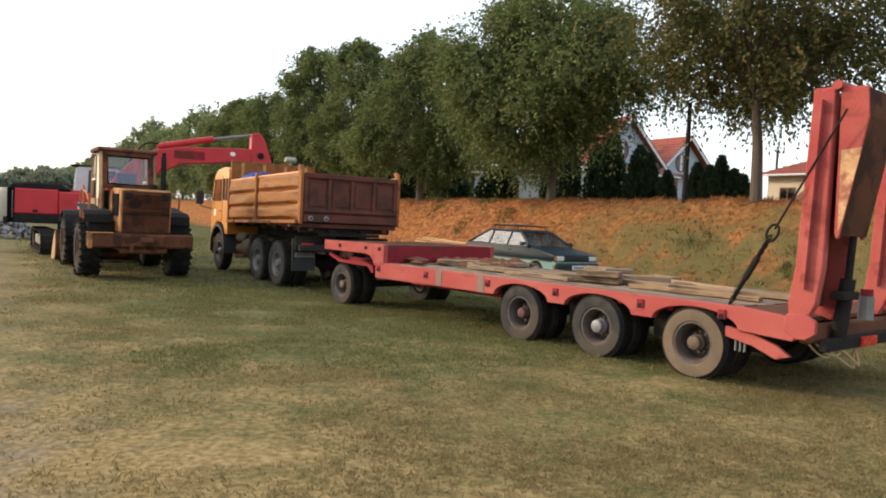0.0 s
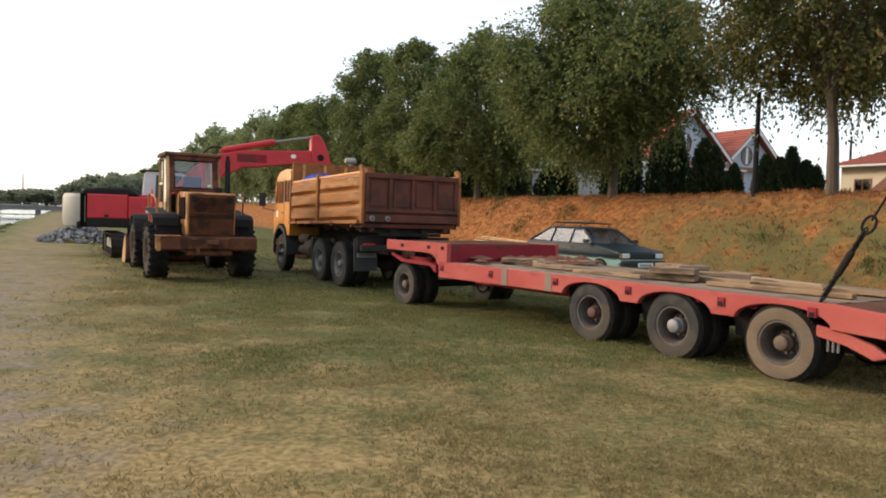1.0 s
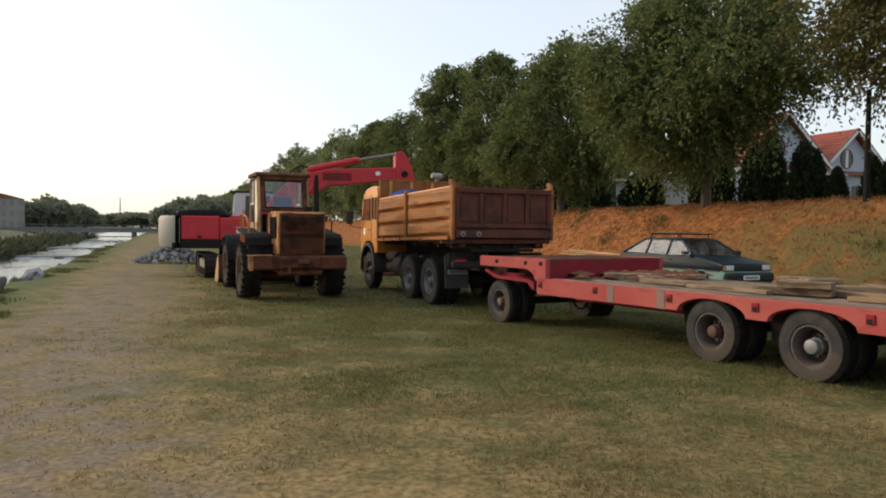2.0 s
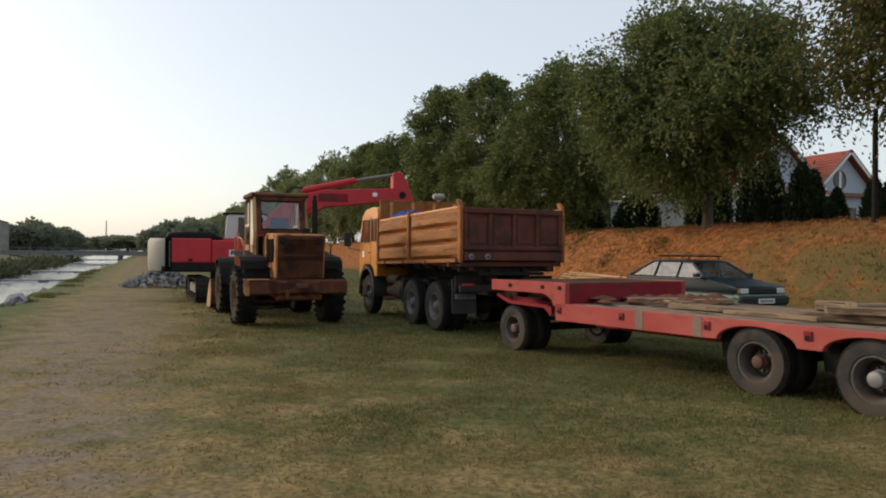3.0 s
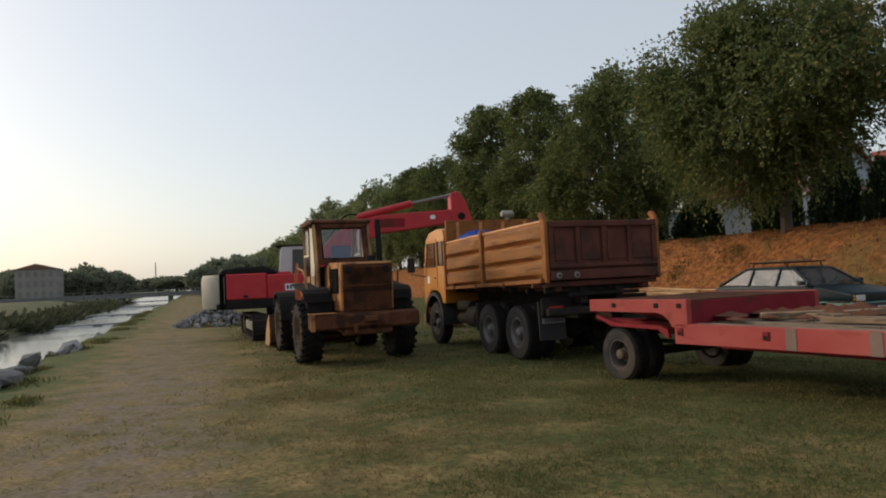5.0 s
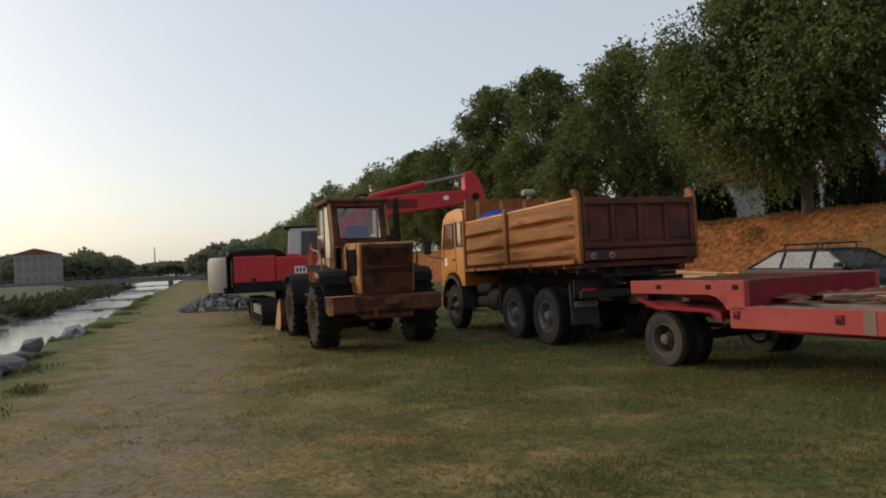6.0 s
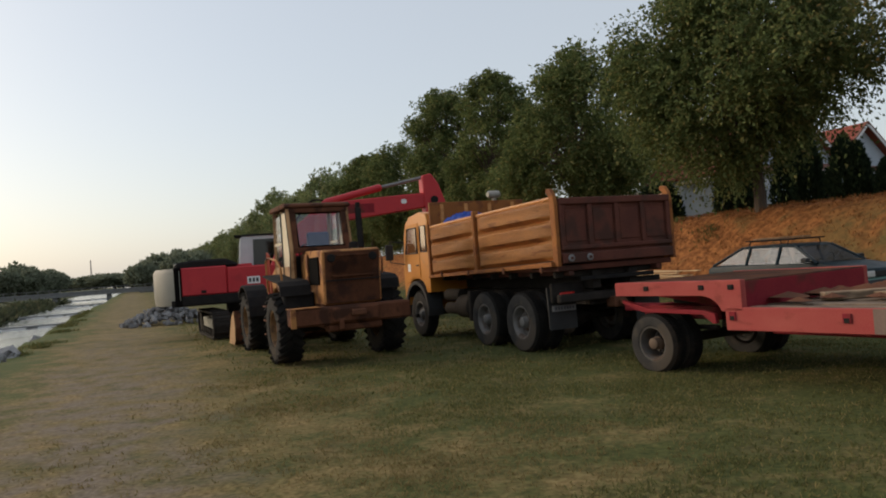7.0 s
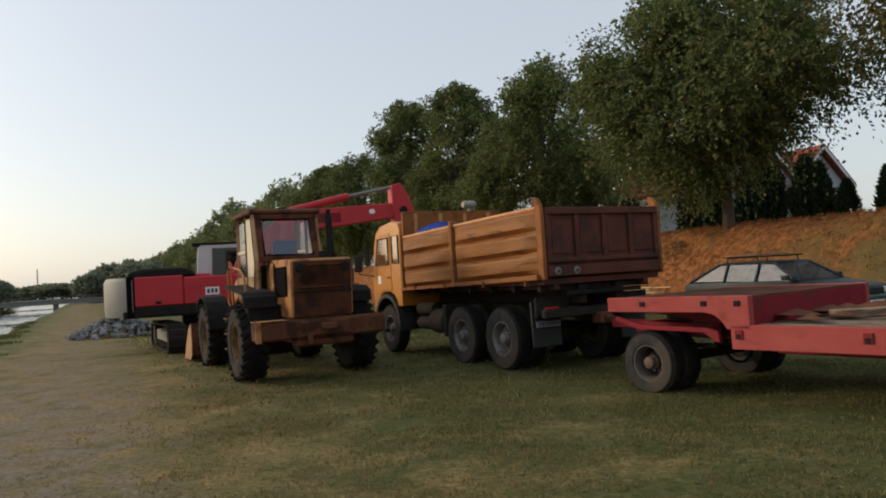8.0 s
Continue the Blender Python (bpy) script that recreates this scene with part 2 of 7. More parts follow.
# ---- mesh helpers ----
def mesh_of(bm, name, material, smooth=False):
    me = bpy.data.meshes.new(name)
    bmesh.ops.recalc_face_normals(bm, faces=bm.faces)
    bm.to_mesh(me)
    bm.free()
    for m in (material if isinstance(material, (list, tuple)) else [material]):
        me.materials.append(m)
    if smooth:
        for p in me.polygons:
            p.use_smooth = True
        me.set_sharp_from_angle(angle=radians(35))
    return me


def part(name, bm, material, parent, label="", smooth=False):
    ob = new(name, mesh_of(bm, name, material, smooth) if not isinstance(bm, bpy.types.Mesh) else bm)
    ob.parent = parent
    if label:
        tagged(ob, label)
    return ob


def thing(name, m, label, category, group="", kind=""):
    ob = new(name)
    ob.matrix_world = m
    ob.empty_display_size = 0.3
    return tagged(ob, label, category, group, kind)


def single(name, bm, material, m, label, category, group="", kind="", smooth=False):
    ob = new(name, mesh_of(bm, name, material, smooth) if not isinstance(bm, bpy.types.Mesh) else bm)
    ob.matrix_world = m
    return tagged(ob, label, category, group, kind)


def box(bm, x0, x1, y0, y1, z0, z1, bevel=0.0, m=None):
    g = bmesh.ops.create_cube(bm, size=1)
    bmesh.ops.scale(bm, vec=(abs(x1 - x0), abs(y1 - y0), abs(z1 - z0)), verts=g["verts"])
    bmesh.ops.translate(bm, vec=((x0 + x1) / 2, (y0 + y1) / 2, (z0 + z1) / 2), verts=g["verts"])
    vs = g["verts"]
    if bevel:
        es = list({e for v in vs for e in v.link_edges})
        r = bmesh.ops.bevel(bm, geom=es, offset=bevel, segments=1, affect='EDGES', profile=0.5)
        vs = list({v for f in r["faces"] for v in f.verts} | {v for v in vs if v.is_valid})
    if m is not None:
        bmesh.ops.transform(bm, matrix=m, verts=vs)
    return bm


def boxes(*specs, bevel=0.0):
    bm = bmesh.new()
    for s in specs:
        box(bm, *s, bevel=bevel)
    return bm


def prism(points, y0, y1, bm=None, bevel=0.0):
    """A profile in x, z, drawn out from y0 to y1."""
    bm = bm or bmesh.new()
    a = [bm.verts.new((x, y0, z)) for x, z in points]
    b = [bm.verts.new((x, y1, z)) for x, z in points]
    n = len(points)
    fs = [bm.faces.new(a), bm.faces.new(b[::-1])]
    for i in range(n):
        fs.append(bm.faces.new((a[i], b[i], b[(i + 1) % n], a[(i + 1) % n])))
    if bevel:
        bmesh.ops.recalc_face_normals(bm, faces=fs)
        bmesh.ops.bevel(bm, geom=list({e for f in fs for e in f.edges}), offset=bevel, segments=1, affect='EDGES', profile=0.5)
    return bm


def tube(bm, pts, r, sides=8, ends=True):
    """A round bar along points; r: one radius, or one for each point."""
    pts = [Vector(p) for p in pts]
    rs = r if isinstance(r, (list, tuple)) else [r] * len(pts)
    rings = []
    up = None
    for i, p in enumerate(pts):
        d = (pts[min(i + 1, len(pts) - 1)] - pts[max(i - 1, 0)]).normalized()
        if up is None or abs(d.dot(up)) > 0.98:
            up = Vector((0, 0, 1)) if abs(d.z) < 0.9 else Vector((1, 0, 0))
        s = d.cross(up).normalized()
        q = s.cross(d).normalized()
        up = q
        rings.append([bm.verts.new(p + (s * math.cos(a) + q * math.sin(a)) * rs[i]) for a in (2 * math.pi * k / sides for k in range(sides))])
    for a, b in zip(rings, rings[1:]):
        for k in range(sides):
            bm.faces.new((a[k], a[(k + 1) % sides], b[(k + 1) % sides], b[k]))
    if ends:
        bm.faces.new(rings[0][::-1])
        bm.faces.new(rings[-1])
    return bm


def bar(pts, r, sides=8):
    return tube(bmesh.new(), pts, r, sides)


def lathe(profile, seg=32, bm=None):
    """A profile of (radius, y) turned round the y axis."""
    bm = bm or bmesh.new()
    rings = []
    for r, y in profile:
        if r < 1e-5:
            rings.append([bm.verts.new((0, y, 0))])
        else:
            rings.append([bm.verts.new((r * math.cos(a), y, r * math.sin(a))) for a in (2 * math.pi * k / seg for k in range(seg))])
    for a, b in zip(rings, rings[1:]):
        for k in range(seg):
            k2 = (k + 1) % seg
            if len(a) == 1 and len(b) > 1:
                bm.faces.new((a[0], b[k], b[k2]))
            elif len(b) == 1 and len(a) > 1:
                bm.faces.new((a[k], b[0], a[k2]))
            elif len(a) > 1:
                bm.faces.new((a[k], b[k], b[k2], a[k2]))
    return bm


# ---- wheels: local y points outwards from the vehicle ----
def tyre_mesh(name, r, w, rim, material, lugs=0, lug_h=0.0):
    s = w / 2
    bm = lathe([(rim, -s * 0.8), (rim + 0.02, -s * 0.95), (r - 0.10, -s), (r - 0.035, -s * 0.92), (r - 0.008, -s * 0.7), (r, 0),
                (r - 0.008, s * 0.7), (r - 0.035, s * 0.92), (r - 0.10, s), (rim + 0.02, s * 0.95), (rim, s * 0.8)], 40)
    if lugs:
        for k in range(lugs):
            for side in (-1, 1):
                a = 2 * math.pi * (k + 0.25 * side) / lugs
                m = Matrix.Rotation(-a, 4, 'Y') @ Matrix.Translation((r, side * s * 0.5, 0)) @ Matrix.Rotation(radians(38 * side), 4, 'X')
                box(bm, -0.03, lug_h, -s * 0.62, s * 0.62, -0.045, 0.045, m=m)
    else:
        for y in (-s * 0.45, 0, s * 0.45):
            for k in range(56):
                a = 2 * math.pi * k / 56
                m = Matrix.Rotation(a, 4, 'Y') @ Matrix.Translation((r, y, 0))
                box(bm, -0.02, 0.008, -s * 0.19, s * 0.19, -r * 0.042, r * 0.042, m=m)
    me = mesh_of(bm, name, (material, M_TREAD), True)
    for p in me.polygons:
        if math.hypot(p.center.x, p.center.z) > r - 0.03:
            p.material_index = 1
    return me


def rim_mesh(name, rim, w, material, dish=0.10, nuts=10):
    s = w / 2
    bm = lathe([(rim, -s * 0.8), (rim, s * 0.78), (rim + 0.012, s * 0.86), (rim - 0.02, s * 0.86), (rim - 0.045, s * 0.6), (rim - 0.055, s - dish - 0.05),
                (rim * 0.62, s - dish - 0.03), (rim * 0.55, s - dish), (rim * 0.38, s - dish), (0, s - dish)], 32)
    for k in range(nuts):
        a = 2 * math.pi * k / nuts
        g = lathe([(0.018, 0), (0.018, 0.03), (0, 0.035)], 6)
        bmesh.ops.translate(g, vec=(rim * 0.47 * math.cos(a), s - dish, rim * 0.47 * math.sin(a)), verts=g.verts)
        tmp = bpy.data.meshes.new("tmp")
        g.to_mesh(tmp)
        g.free()
        bm.from_mesh(tmp)
        bpy.data.meshes.remove(tmp)
    return mesh_of(bm, name, material, True)


def hub_mesh(name, r, y0, length, material):
    return mesh_of(lathe([(r * 1.15, y0), (r * 1.1, y0 + length * 0.35), (r, y0 + length * 0.4), (r * 0.92, y0 + length * 0.92), (r * 0.7, y0 + length), (0, y0 + length)], 14), name, material, True)


def add_wheel(parent, x, y, z, side, meshes, label="", turn=0.0):
    """side 1: the vehicle's left. meshes: rim, tyre, hub."""
    w = new("wheel", meshes[0])
    w.parent = parent
    w.matrix_local = pose(x, y, z, 0, 0, 0 if side > 0 else 180) @ pose(0, 0, 0, 0, turn, 0)
    if label:
        tagged(w, label)
    for n, me in (("tyre", meshes[1]), ("hub", meshes[2])):
        if me:
            part(n, me, None, w)
    return w


# ---- the land: u runs upstream along the river, v away from it ----
DIR = radians(30.0)
UX, UY, VX, VY = -math.sin(DIR), math.cos(DIR), math.cos(DIR), math.sin(DIR)


def at(u, v, z=0.0):
    return Vector((u * UX + v * VX, u * UY + v * VY, z))


def smooth(a, b, x):
    k = min(1, max(0, (x - a) / (b - a)))
    return k * k * (3 - 2 * k)


def height(u, v):
    z = -2.9
    if -9 < v < -2:
        v += (noise.noise((u * 0.22, 0, 8)) * 0.7 + noise.noise((u * 0.8, 0, 3)) * 0.35) * smooth(-9, -7, v) * smooth(-2, -3.2, v)
    z += 2.9 * (min(1, max(0, (v + 6.6) / 2.5))) ** 0.8 if v > -12 else 0
    if v <= -12:
        z = -2.9 + 1.4 * smooth(-14.6, -16.8, v) + 2.0 * smooth(-15, -30, v)
    z += 2.80 * smooth(16.6, 21.2, v) * (1 - 0.06 * smooth(45, 90, u))
    x, y = u * UX + v * VX, u * UY + v * VY
    near = 1 - smooth(60, 140, math.hypot(x, y))
    z += 0.1 * math.exp(-((x - 2) ** 2 + (y - 9.3) ** 2) / 14)
    if -5 < v < 17:
        z += (noise.noise((x * 0.35, y * 0.35, 0)) * 0.035 + noise.noise((x * 1.3, y * 1.3, 4)) * 0.012) * near
    elif v > 0:
        z += (noise.noise((x * 0.5, y * 0.5, 2)) * 0.12 + noise.noise((x * 1.7, y * 1.7, 5)) * 0.11 + noise.noise((x * 3.6, y * 3.6, 5)) * 0.08) * near * smooth(16.5, 18.5, v)
    else:
        z += noise.noise((x * 0.6, y * 0.6, 3)) * 0.15 * near
    return z


def steps(*spans):
    out = []
    for a, b, s in spans:
        out += [a + (b - a) * k / max(1, round((b - a) / s)) for k in range(max(1, round((b - a) / s)))]
    return out + [spans[-1][1]]


def ground_material():
    m = bpy.data.materials.new("meadow")
    m.use_nodes = True
    n, l = m.node_tree.nodes, m.node_tree.links
    bs = n["Principled BSDF"]
    bs.inputs["Roughness"].default_value = 0.95
    bs.inputs["Specular IOR Level"].default_value = 0.1
    tc = n.new("ShaderNodeTexCoord")
    sep = n.new("ShaderNodeSeparateXYZ")
    rot = n.new("ShaderNodeVectorRotate")
    rot.rotation_type = 'Z_AXIS'
    rot.inputs["Angle"].default_value = -DIR
    l.new(tc.outputs["Object"], rot.inputs["Vector"])
    l.new(rot.outputs[0], sep.inputs[0])      # x: v, y: u

    def nz(s, d=5.0, src=None):
        t = n.new("ShaderNodeTexNoise")
        t.inputs["Scale"].default_value, t.inputs["Detail"].default_value = s, d
        l.new(src or tc.outputs["Object"], t.inputs["Vector"])
        return t.outputs["Fac"]

    def rng(src, a, b, to0=0.0, to1=1.0):
        r = n.new("ShaderNodeMapRange")
        for k, v in (("From Min", a), ("From Max", b), ("To Min", to0), ("To Max", to1)):
            r.inputs[k].default_value = v
        l.new(src, r.inputs["Value"])
        return r.outputs["Result"]

    def op(kind, a, b):
        o = n.new("ShaderNodeMath")
        o.operation = kind
        for k, v in ((0, a), (1, b)):
            if isinstance(v, (int, float)):
                o.inputs[k].default_value = v
            else:
                l.new(v, o.inputs[k])
        return o.outputs[0]

    def mix(fac, a, b):
        x = n.new("ShaderNodeMix")
        x.data_type = 'RGBA'
        l.new(fac, x.inputs[0])
        for k, v in ((6, a), (7, b)):
            if isinstance(v, tuple):
                x.inputs[k].default_value = (*v, 1)
            else:
                l.new(v, x.inputs[k])
        return x.outputs[2]

    v = sep.outputs["X"]
    u = sep.outputs["Y"]
    big, mid, fine = nz(0.28), nz(1.6), nz(19.0, 9.0)
    wob = op('ADD', v, op('MULTIPLY', op('SUBTRACT', big, 0.5), 3.5))
    wob = op('ADD', wob, op('MULTIPLY', op('SUBTRACT', mid, 0.5), 2.6))
    grass = mix(rng(fine, 0.3, 0.7), (0.040, 0.050, 0.016), (0.102, 0.106, 0.036))
    dry = mix(rng(fine, 0.34, 0.66), (0.145, 0.098, 0.040), (0.30, 0.218, 0.10))
    soil = mix(rng(fine, 0.3, 0.7), (0.135, 0.106, 0.080), (0.235, 0.190, 0.145))
    soil = mix(rng(nz(7.0, 6.0), 0.55, 0.68, 0.0, 0.6), soil, (0.085, 0.066, 0.050))
    # dry towards the track and towards the near end of the meadow
    near_dry = rng(op('ADD', u, op('MULTIPLY', op('SUBTRACT', big, 0.5), 5.0)), 9.5, 4.0)
    dryness = op('ADD', op('MULTIPLY', near_dry, 0.75), rng(wob, 4.6, -1.0, 0.0, 0.8))
    dryness = op('ADD', dryness, op('MULTIPLY', op('SUBTRACT', mid, 0.5), 2.4))
    dryness = op('ADD', dryness, op('MULTIPLY', op('SUBTRACT', nz(0.7, 4.0), 0.5), 1.8))
    tone = op("ADD", dryness, op("MULTIPLY", op("SUBTRACT", nz(6.0, 6.0), 0.5), 1.6))
    col = mix(rng(tone, 0.05, 1.25), grass, dry)
    col = mix(rng(nz(0.95, 7.0), 0.56, 0.72, 0.0, 0.4), col, mix(rng(fine, 0.3, 0.7), (0.070, 0.052, 0.026), (0.135, 0.10, 0.052)))
    track = op('MULTIPLY', rng(wob, 0.3, -0.9), rng(wob, -3.1, -2.0))
    track = op('MULTIPLY', track, rng(u, 34.0, 19.0, 0.4, 1.0))
    track = op('MULTIPLY', track, rng(nz(2.3, 6.0), 0.38, 0.62, 0.1, 1.0))
    col = mix(track, col, soil)
    # bank with scorched grass, greener low down
    burnt = mix(rng(nz(5.0, 7.0), 0.35, 0.65), (0.135, 0.052, 0.019), (0.335, 0.140, 0.050))
    tuft = mix(rng(fine, 0.3, 0.7), (0.075, 0.07, 0.026), (0.145, 0.118, 0.048))
    green_low = op('MULTIPLY', rng(wob, 21.5, 19.0), rng(op('ADD', u, op('MULTIPLY', op('SUBTRACT', big, 0.5), 8.0)), 25.0, 17.0))
    bank = mix(op('MULTIPLY', green_low, rng(nz(0.9), 0.30, 0.5)), burnt, tuft)
    bank = mix(rng(nz(0.55, 6.0), 0.62, 0.74, 0.0, 0.8), bank, tuft)
    col = mix(rng(wob, 16.0, 17.6), col, bank)
    col = mix(rng(v, 21.9, 23.4), col, dry)
    edge = mix(rng(fine, 0.3, 0.7), (0.055, 0.076, 0.026), (0.115, 0.122, 0.048))
    col = mix(rng(wob, -2.6, -3.7), col, edge)
    rough_bank = mix(rng(nz(0.5, 6.0), 0.35, 0.65), (0.080, 0.088, 0.046), (0.150, 0.145, 0.080))
    col = mix(rng(v, -11.0, -13.0), col, rough_bank)
    l.new(col, bs.inputs["Base Color"])
    b = n.new("ShaderNodeBump")
    b.inputs["Strength"].default_value, b.inputs["Distance"].default_value = 0.35, 0.04
    l.new(op('ADD', fine, op('MULTIPLY', mid, 1.5)), b.inputs["Height"])
    l.new(b.outputs["Normal"], bs.inputs["Normal"])
    return m


def build_ground():
    us = steps((-120, -20, 10), (-20, 0, 1.0), (0, 45, 0.22), (45, 90, 1.0), (90, 200, 6), (200, 1400, 60))
    vs = steps((-1200, -120, 90), (-120, -40, 8), (-40, -16, 1.0), (-16, -7, 0.6), (-7, -3.6, 0.25), (-3.6, 16, 0.3), (16, 23, 0.13), (23, 60, 3), (60, 200, 20), (200, 1200, 100))
    nv = len(vs)
    co = [tuple(at(u, v, height(u, v))) for u in us for v in vs]
    faces = [(i * nv + j, i * nv + j + 1, (i + 1) * nv + j + 1, (i + 1) * nv + j) for i in range(len(us) - 1) for j in range(nv - 1)]
    me = bpy.data.meshes.new("ground")
    me.from_pydata(co, [], faces)
    me.polygons.foreach_set("use_smooth", [True] * len(me.polygons))
    me.materials.append(ground_material())
    me.update()
    return tagged(new("ground", me), "dry patchy meadow with a worn dirt track and a scorched bank", "ground", kind="structure")


build_ground()


def water_material():
    m = mat("river_water", (0.06, 0.07, 0.065), (0.09, 0.10, 0.09), 0.12, 0, 0.3, 1.5, 0.0, spec=0.6)
    n, l = m.node_tree.nodes, m.node_tree.links
    b = n.new("ShaderNodeBump")
    t = n.new("ShaderNodeTexNoise")
    tc = n.new("ShaderNodeTexCoord")
    t.inputs["Scale"].default_value, t.inputs["Detail"].default_value = 1.6, 4
    b.inputs["Strength"].default_value, b.inputs["Distance"].default_value = 0.35, 0.05
    l.new(tc.outputs["Object"], t.inputs["Vector"])
    l.new(t.outputs["Fac"], b.inputs["Height"])
    l.new(b.outputs["Normal"], n["Principled BSDF"].inputs["Normal"])
    return m


M_WATER = water_material()
M_FOAM = mat("foam", (0.6, 0.62, 0.62), (0.75, 0.76, 0.76), 0.7, 0, 1.5, 12, 0.3)
WEIRS = (88.0, 112.0, 150.0, 200.0)


def build_river():
    """Level reaches of water, each a step up behind a low sill."""
    ends = (-120,) + WEIRS + (420,)
    for k in range(len(ends) - 1):
        z = -1.85 + 0.22 * k
        bm = bmesh.new()
        bm.faces.new([bm.verts.new(at(u, v, z)) for u, v in ((ends[k], -22), (ends[k + 1], -22), (ends[k + 1], -4), (ends[k], -4))])
        single("water", bm, M_WATER, Matrix(), "shallow grey river water between grassy banks", "river", kind="structure")
    for k, u in enumerate(WEIRS):
        z = -1.85 + 0.22 * k
        sill = thing("weir", Matrix.Translation(at(u, -12, z)) @ pose(0, 0, 0, 0, 0, 120), "low dark stone weir across the river", "weir", "river weirs", "structure")
        rng = random.Random(k)
        part("sill", boxes((-0.2, 0.4, -9, 9, -0.6, 0.26), bevel=0.05), M_CONC, sill)
        bm = bmesh.new()
        for j in range(40):
            y = rng.uniform(-8.5, 8)
            box(bm, -0.5 - rng.random() * 0.9, -0.2, y, y + rng.uniform(0.3, 1.4), -0.05, 0.03 + rng.random() * 0.06, bevel=0.01)
        part("foam", bm, M_FOAM, sill)


build_river()


# ---- shared wheel meshes ----
R_TRUCK, R_LOAD = 0.52, 0.645
TRUCK_WHEEL = (rim_mesh("truck_rim", 0.285, 0.28, M_RIM, 0.12), tyre_mesh("truck_tyre", R_TRUCK, 0.28, 0.285, M_TYRE), hub_mesh("truck_hub", 0.09, 0.02, 0.10, M_GREY))
TRAILER_RIM = rim_mesh("trailer_rim", 0.235, 0.26, M_RIMDARK, 0.19)
TRAILER_TYRE = tyre_mesh("trailer_tyre", 0.40, 0.26, 0.225, M_TYRE)
TRAILER_TYRE_DUST = tyre_mesh("trailer_tyre_dusty", 0.40, 0.26, 0.225, M_TYREDUST)
HUB_RED, HUB_PALE, HUB_WORN = hub_mesh("hub_red", 0.075, -0.02, 0.11, mat("hub_red_brown", (0.065, 0.030, 0.026), (0.11, 0.05, 0.04), 0.7, 0, 8, 60, 0.2)), hub_mesh("hub_pale", 0.085, -0.02, 0.14, M_HUBW), hub_mesh("hub_worn", 0.08, -0.02, 0.13, M_HUB)
LOADER_WHEEL = (rim_mesh("loader_rim", 0.33, 0.44, mat("muddy_ochre_rim", (0.13, 0.075, 0.035), (0.22, 0.13, 0.06), 0.8, 0, 4, 40, 0.2, (0.08, 0.05, 0.03), 0.45, 4, spec=0.1), 0.14, 12), tyre_mesh("loader_tyre", R_LOAD - 0.022, 0.44, 0.33, M_LOADTYRE, 22, 0.022), hub_mesh("loader_hub", 0.12, 0.06, 0.07, M_LOADRUST))
CAR_WHEEL = (rim_mesh("car_rim", 0.165, 0.165, M_GREY, 0.05, 4), tyre_mesh("car_tyre", 0.28, 0.165, 0.165, M_TYRE), None)


# ---- dump truck: x ahead, y left, origin under the rear axle ----
def wave_side(x0, x1, y, z0a, z0b, z1a, z1b, out, waves=3):
    """A pressed side wall with long bulges; heights at x0 (a) and x1 (b)."""
    bm = bmesh.new()
    nz_, nx = 48, 14
    grid = []
    for i in range(nx + 1):
        f = i / nx
        col = []
        for j in range(nz_ + 1):
            g = j / nz_
            z = (z0a + (z0b - z0a) * f) * (1 - g) + (z1a + (z1b - z1a) * f) * g
            band = smooth(0.0, 0.62, abs(math.sin(math.pi * waves * g)))
            fade = min(1, f * 9, (1 - f) * 9)
            bow = 0.125 * band * fade * (0.92 + 0.08 * noise.noise((f * 3 + x0, g * 7, 1)))
            dent = 0.012 * noise.noise(((x0 + f * (x1 - x0)) * 2.1, g * 4, 7))
            col.append(bm.verts.new((x0 + (x1 - x0) * f, y + out * (bow + dent), z)))
        grid.append(col)
    for a, b in zip(grid, grid[1:]):
        for j in range(nz_):
            bm.faces.new((a[j], b[j], b[j + 1], a[j + 1]))
    bmesh.ops.solidify(bm, geom=bm.faces[:], thickness=0.03 * out)
    return bm


def window_pane(parent, x0, x1, y, z0, z1, side, slant=0.0, material=None, wide=0.035):
    """A glazed window in a side wall, with its rubber seal."""
    pts = [(x0, z0), (x1, z0), (x1 - slant, z1), (x0, z1)]
    win = part("window", prism(pts, y - 0.006 * side, y + 0.006 * side), material or M_DGLASS, parent)
    win.visible_shadow = False
    bm = bmesh.new()
    ring = [(x, y + 0.008 * side, z) for x, z in pts]
    tube(bm, ring + [ring[0]], wide * 0.5, 6)
    part("seal", bm, M_PLASTIC, win)
    return win


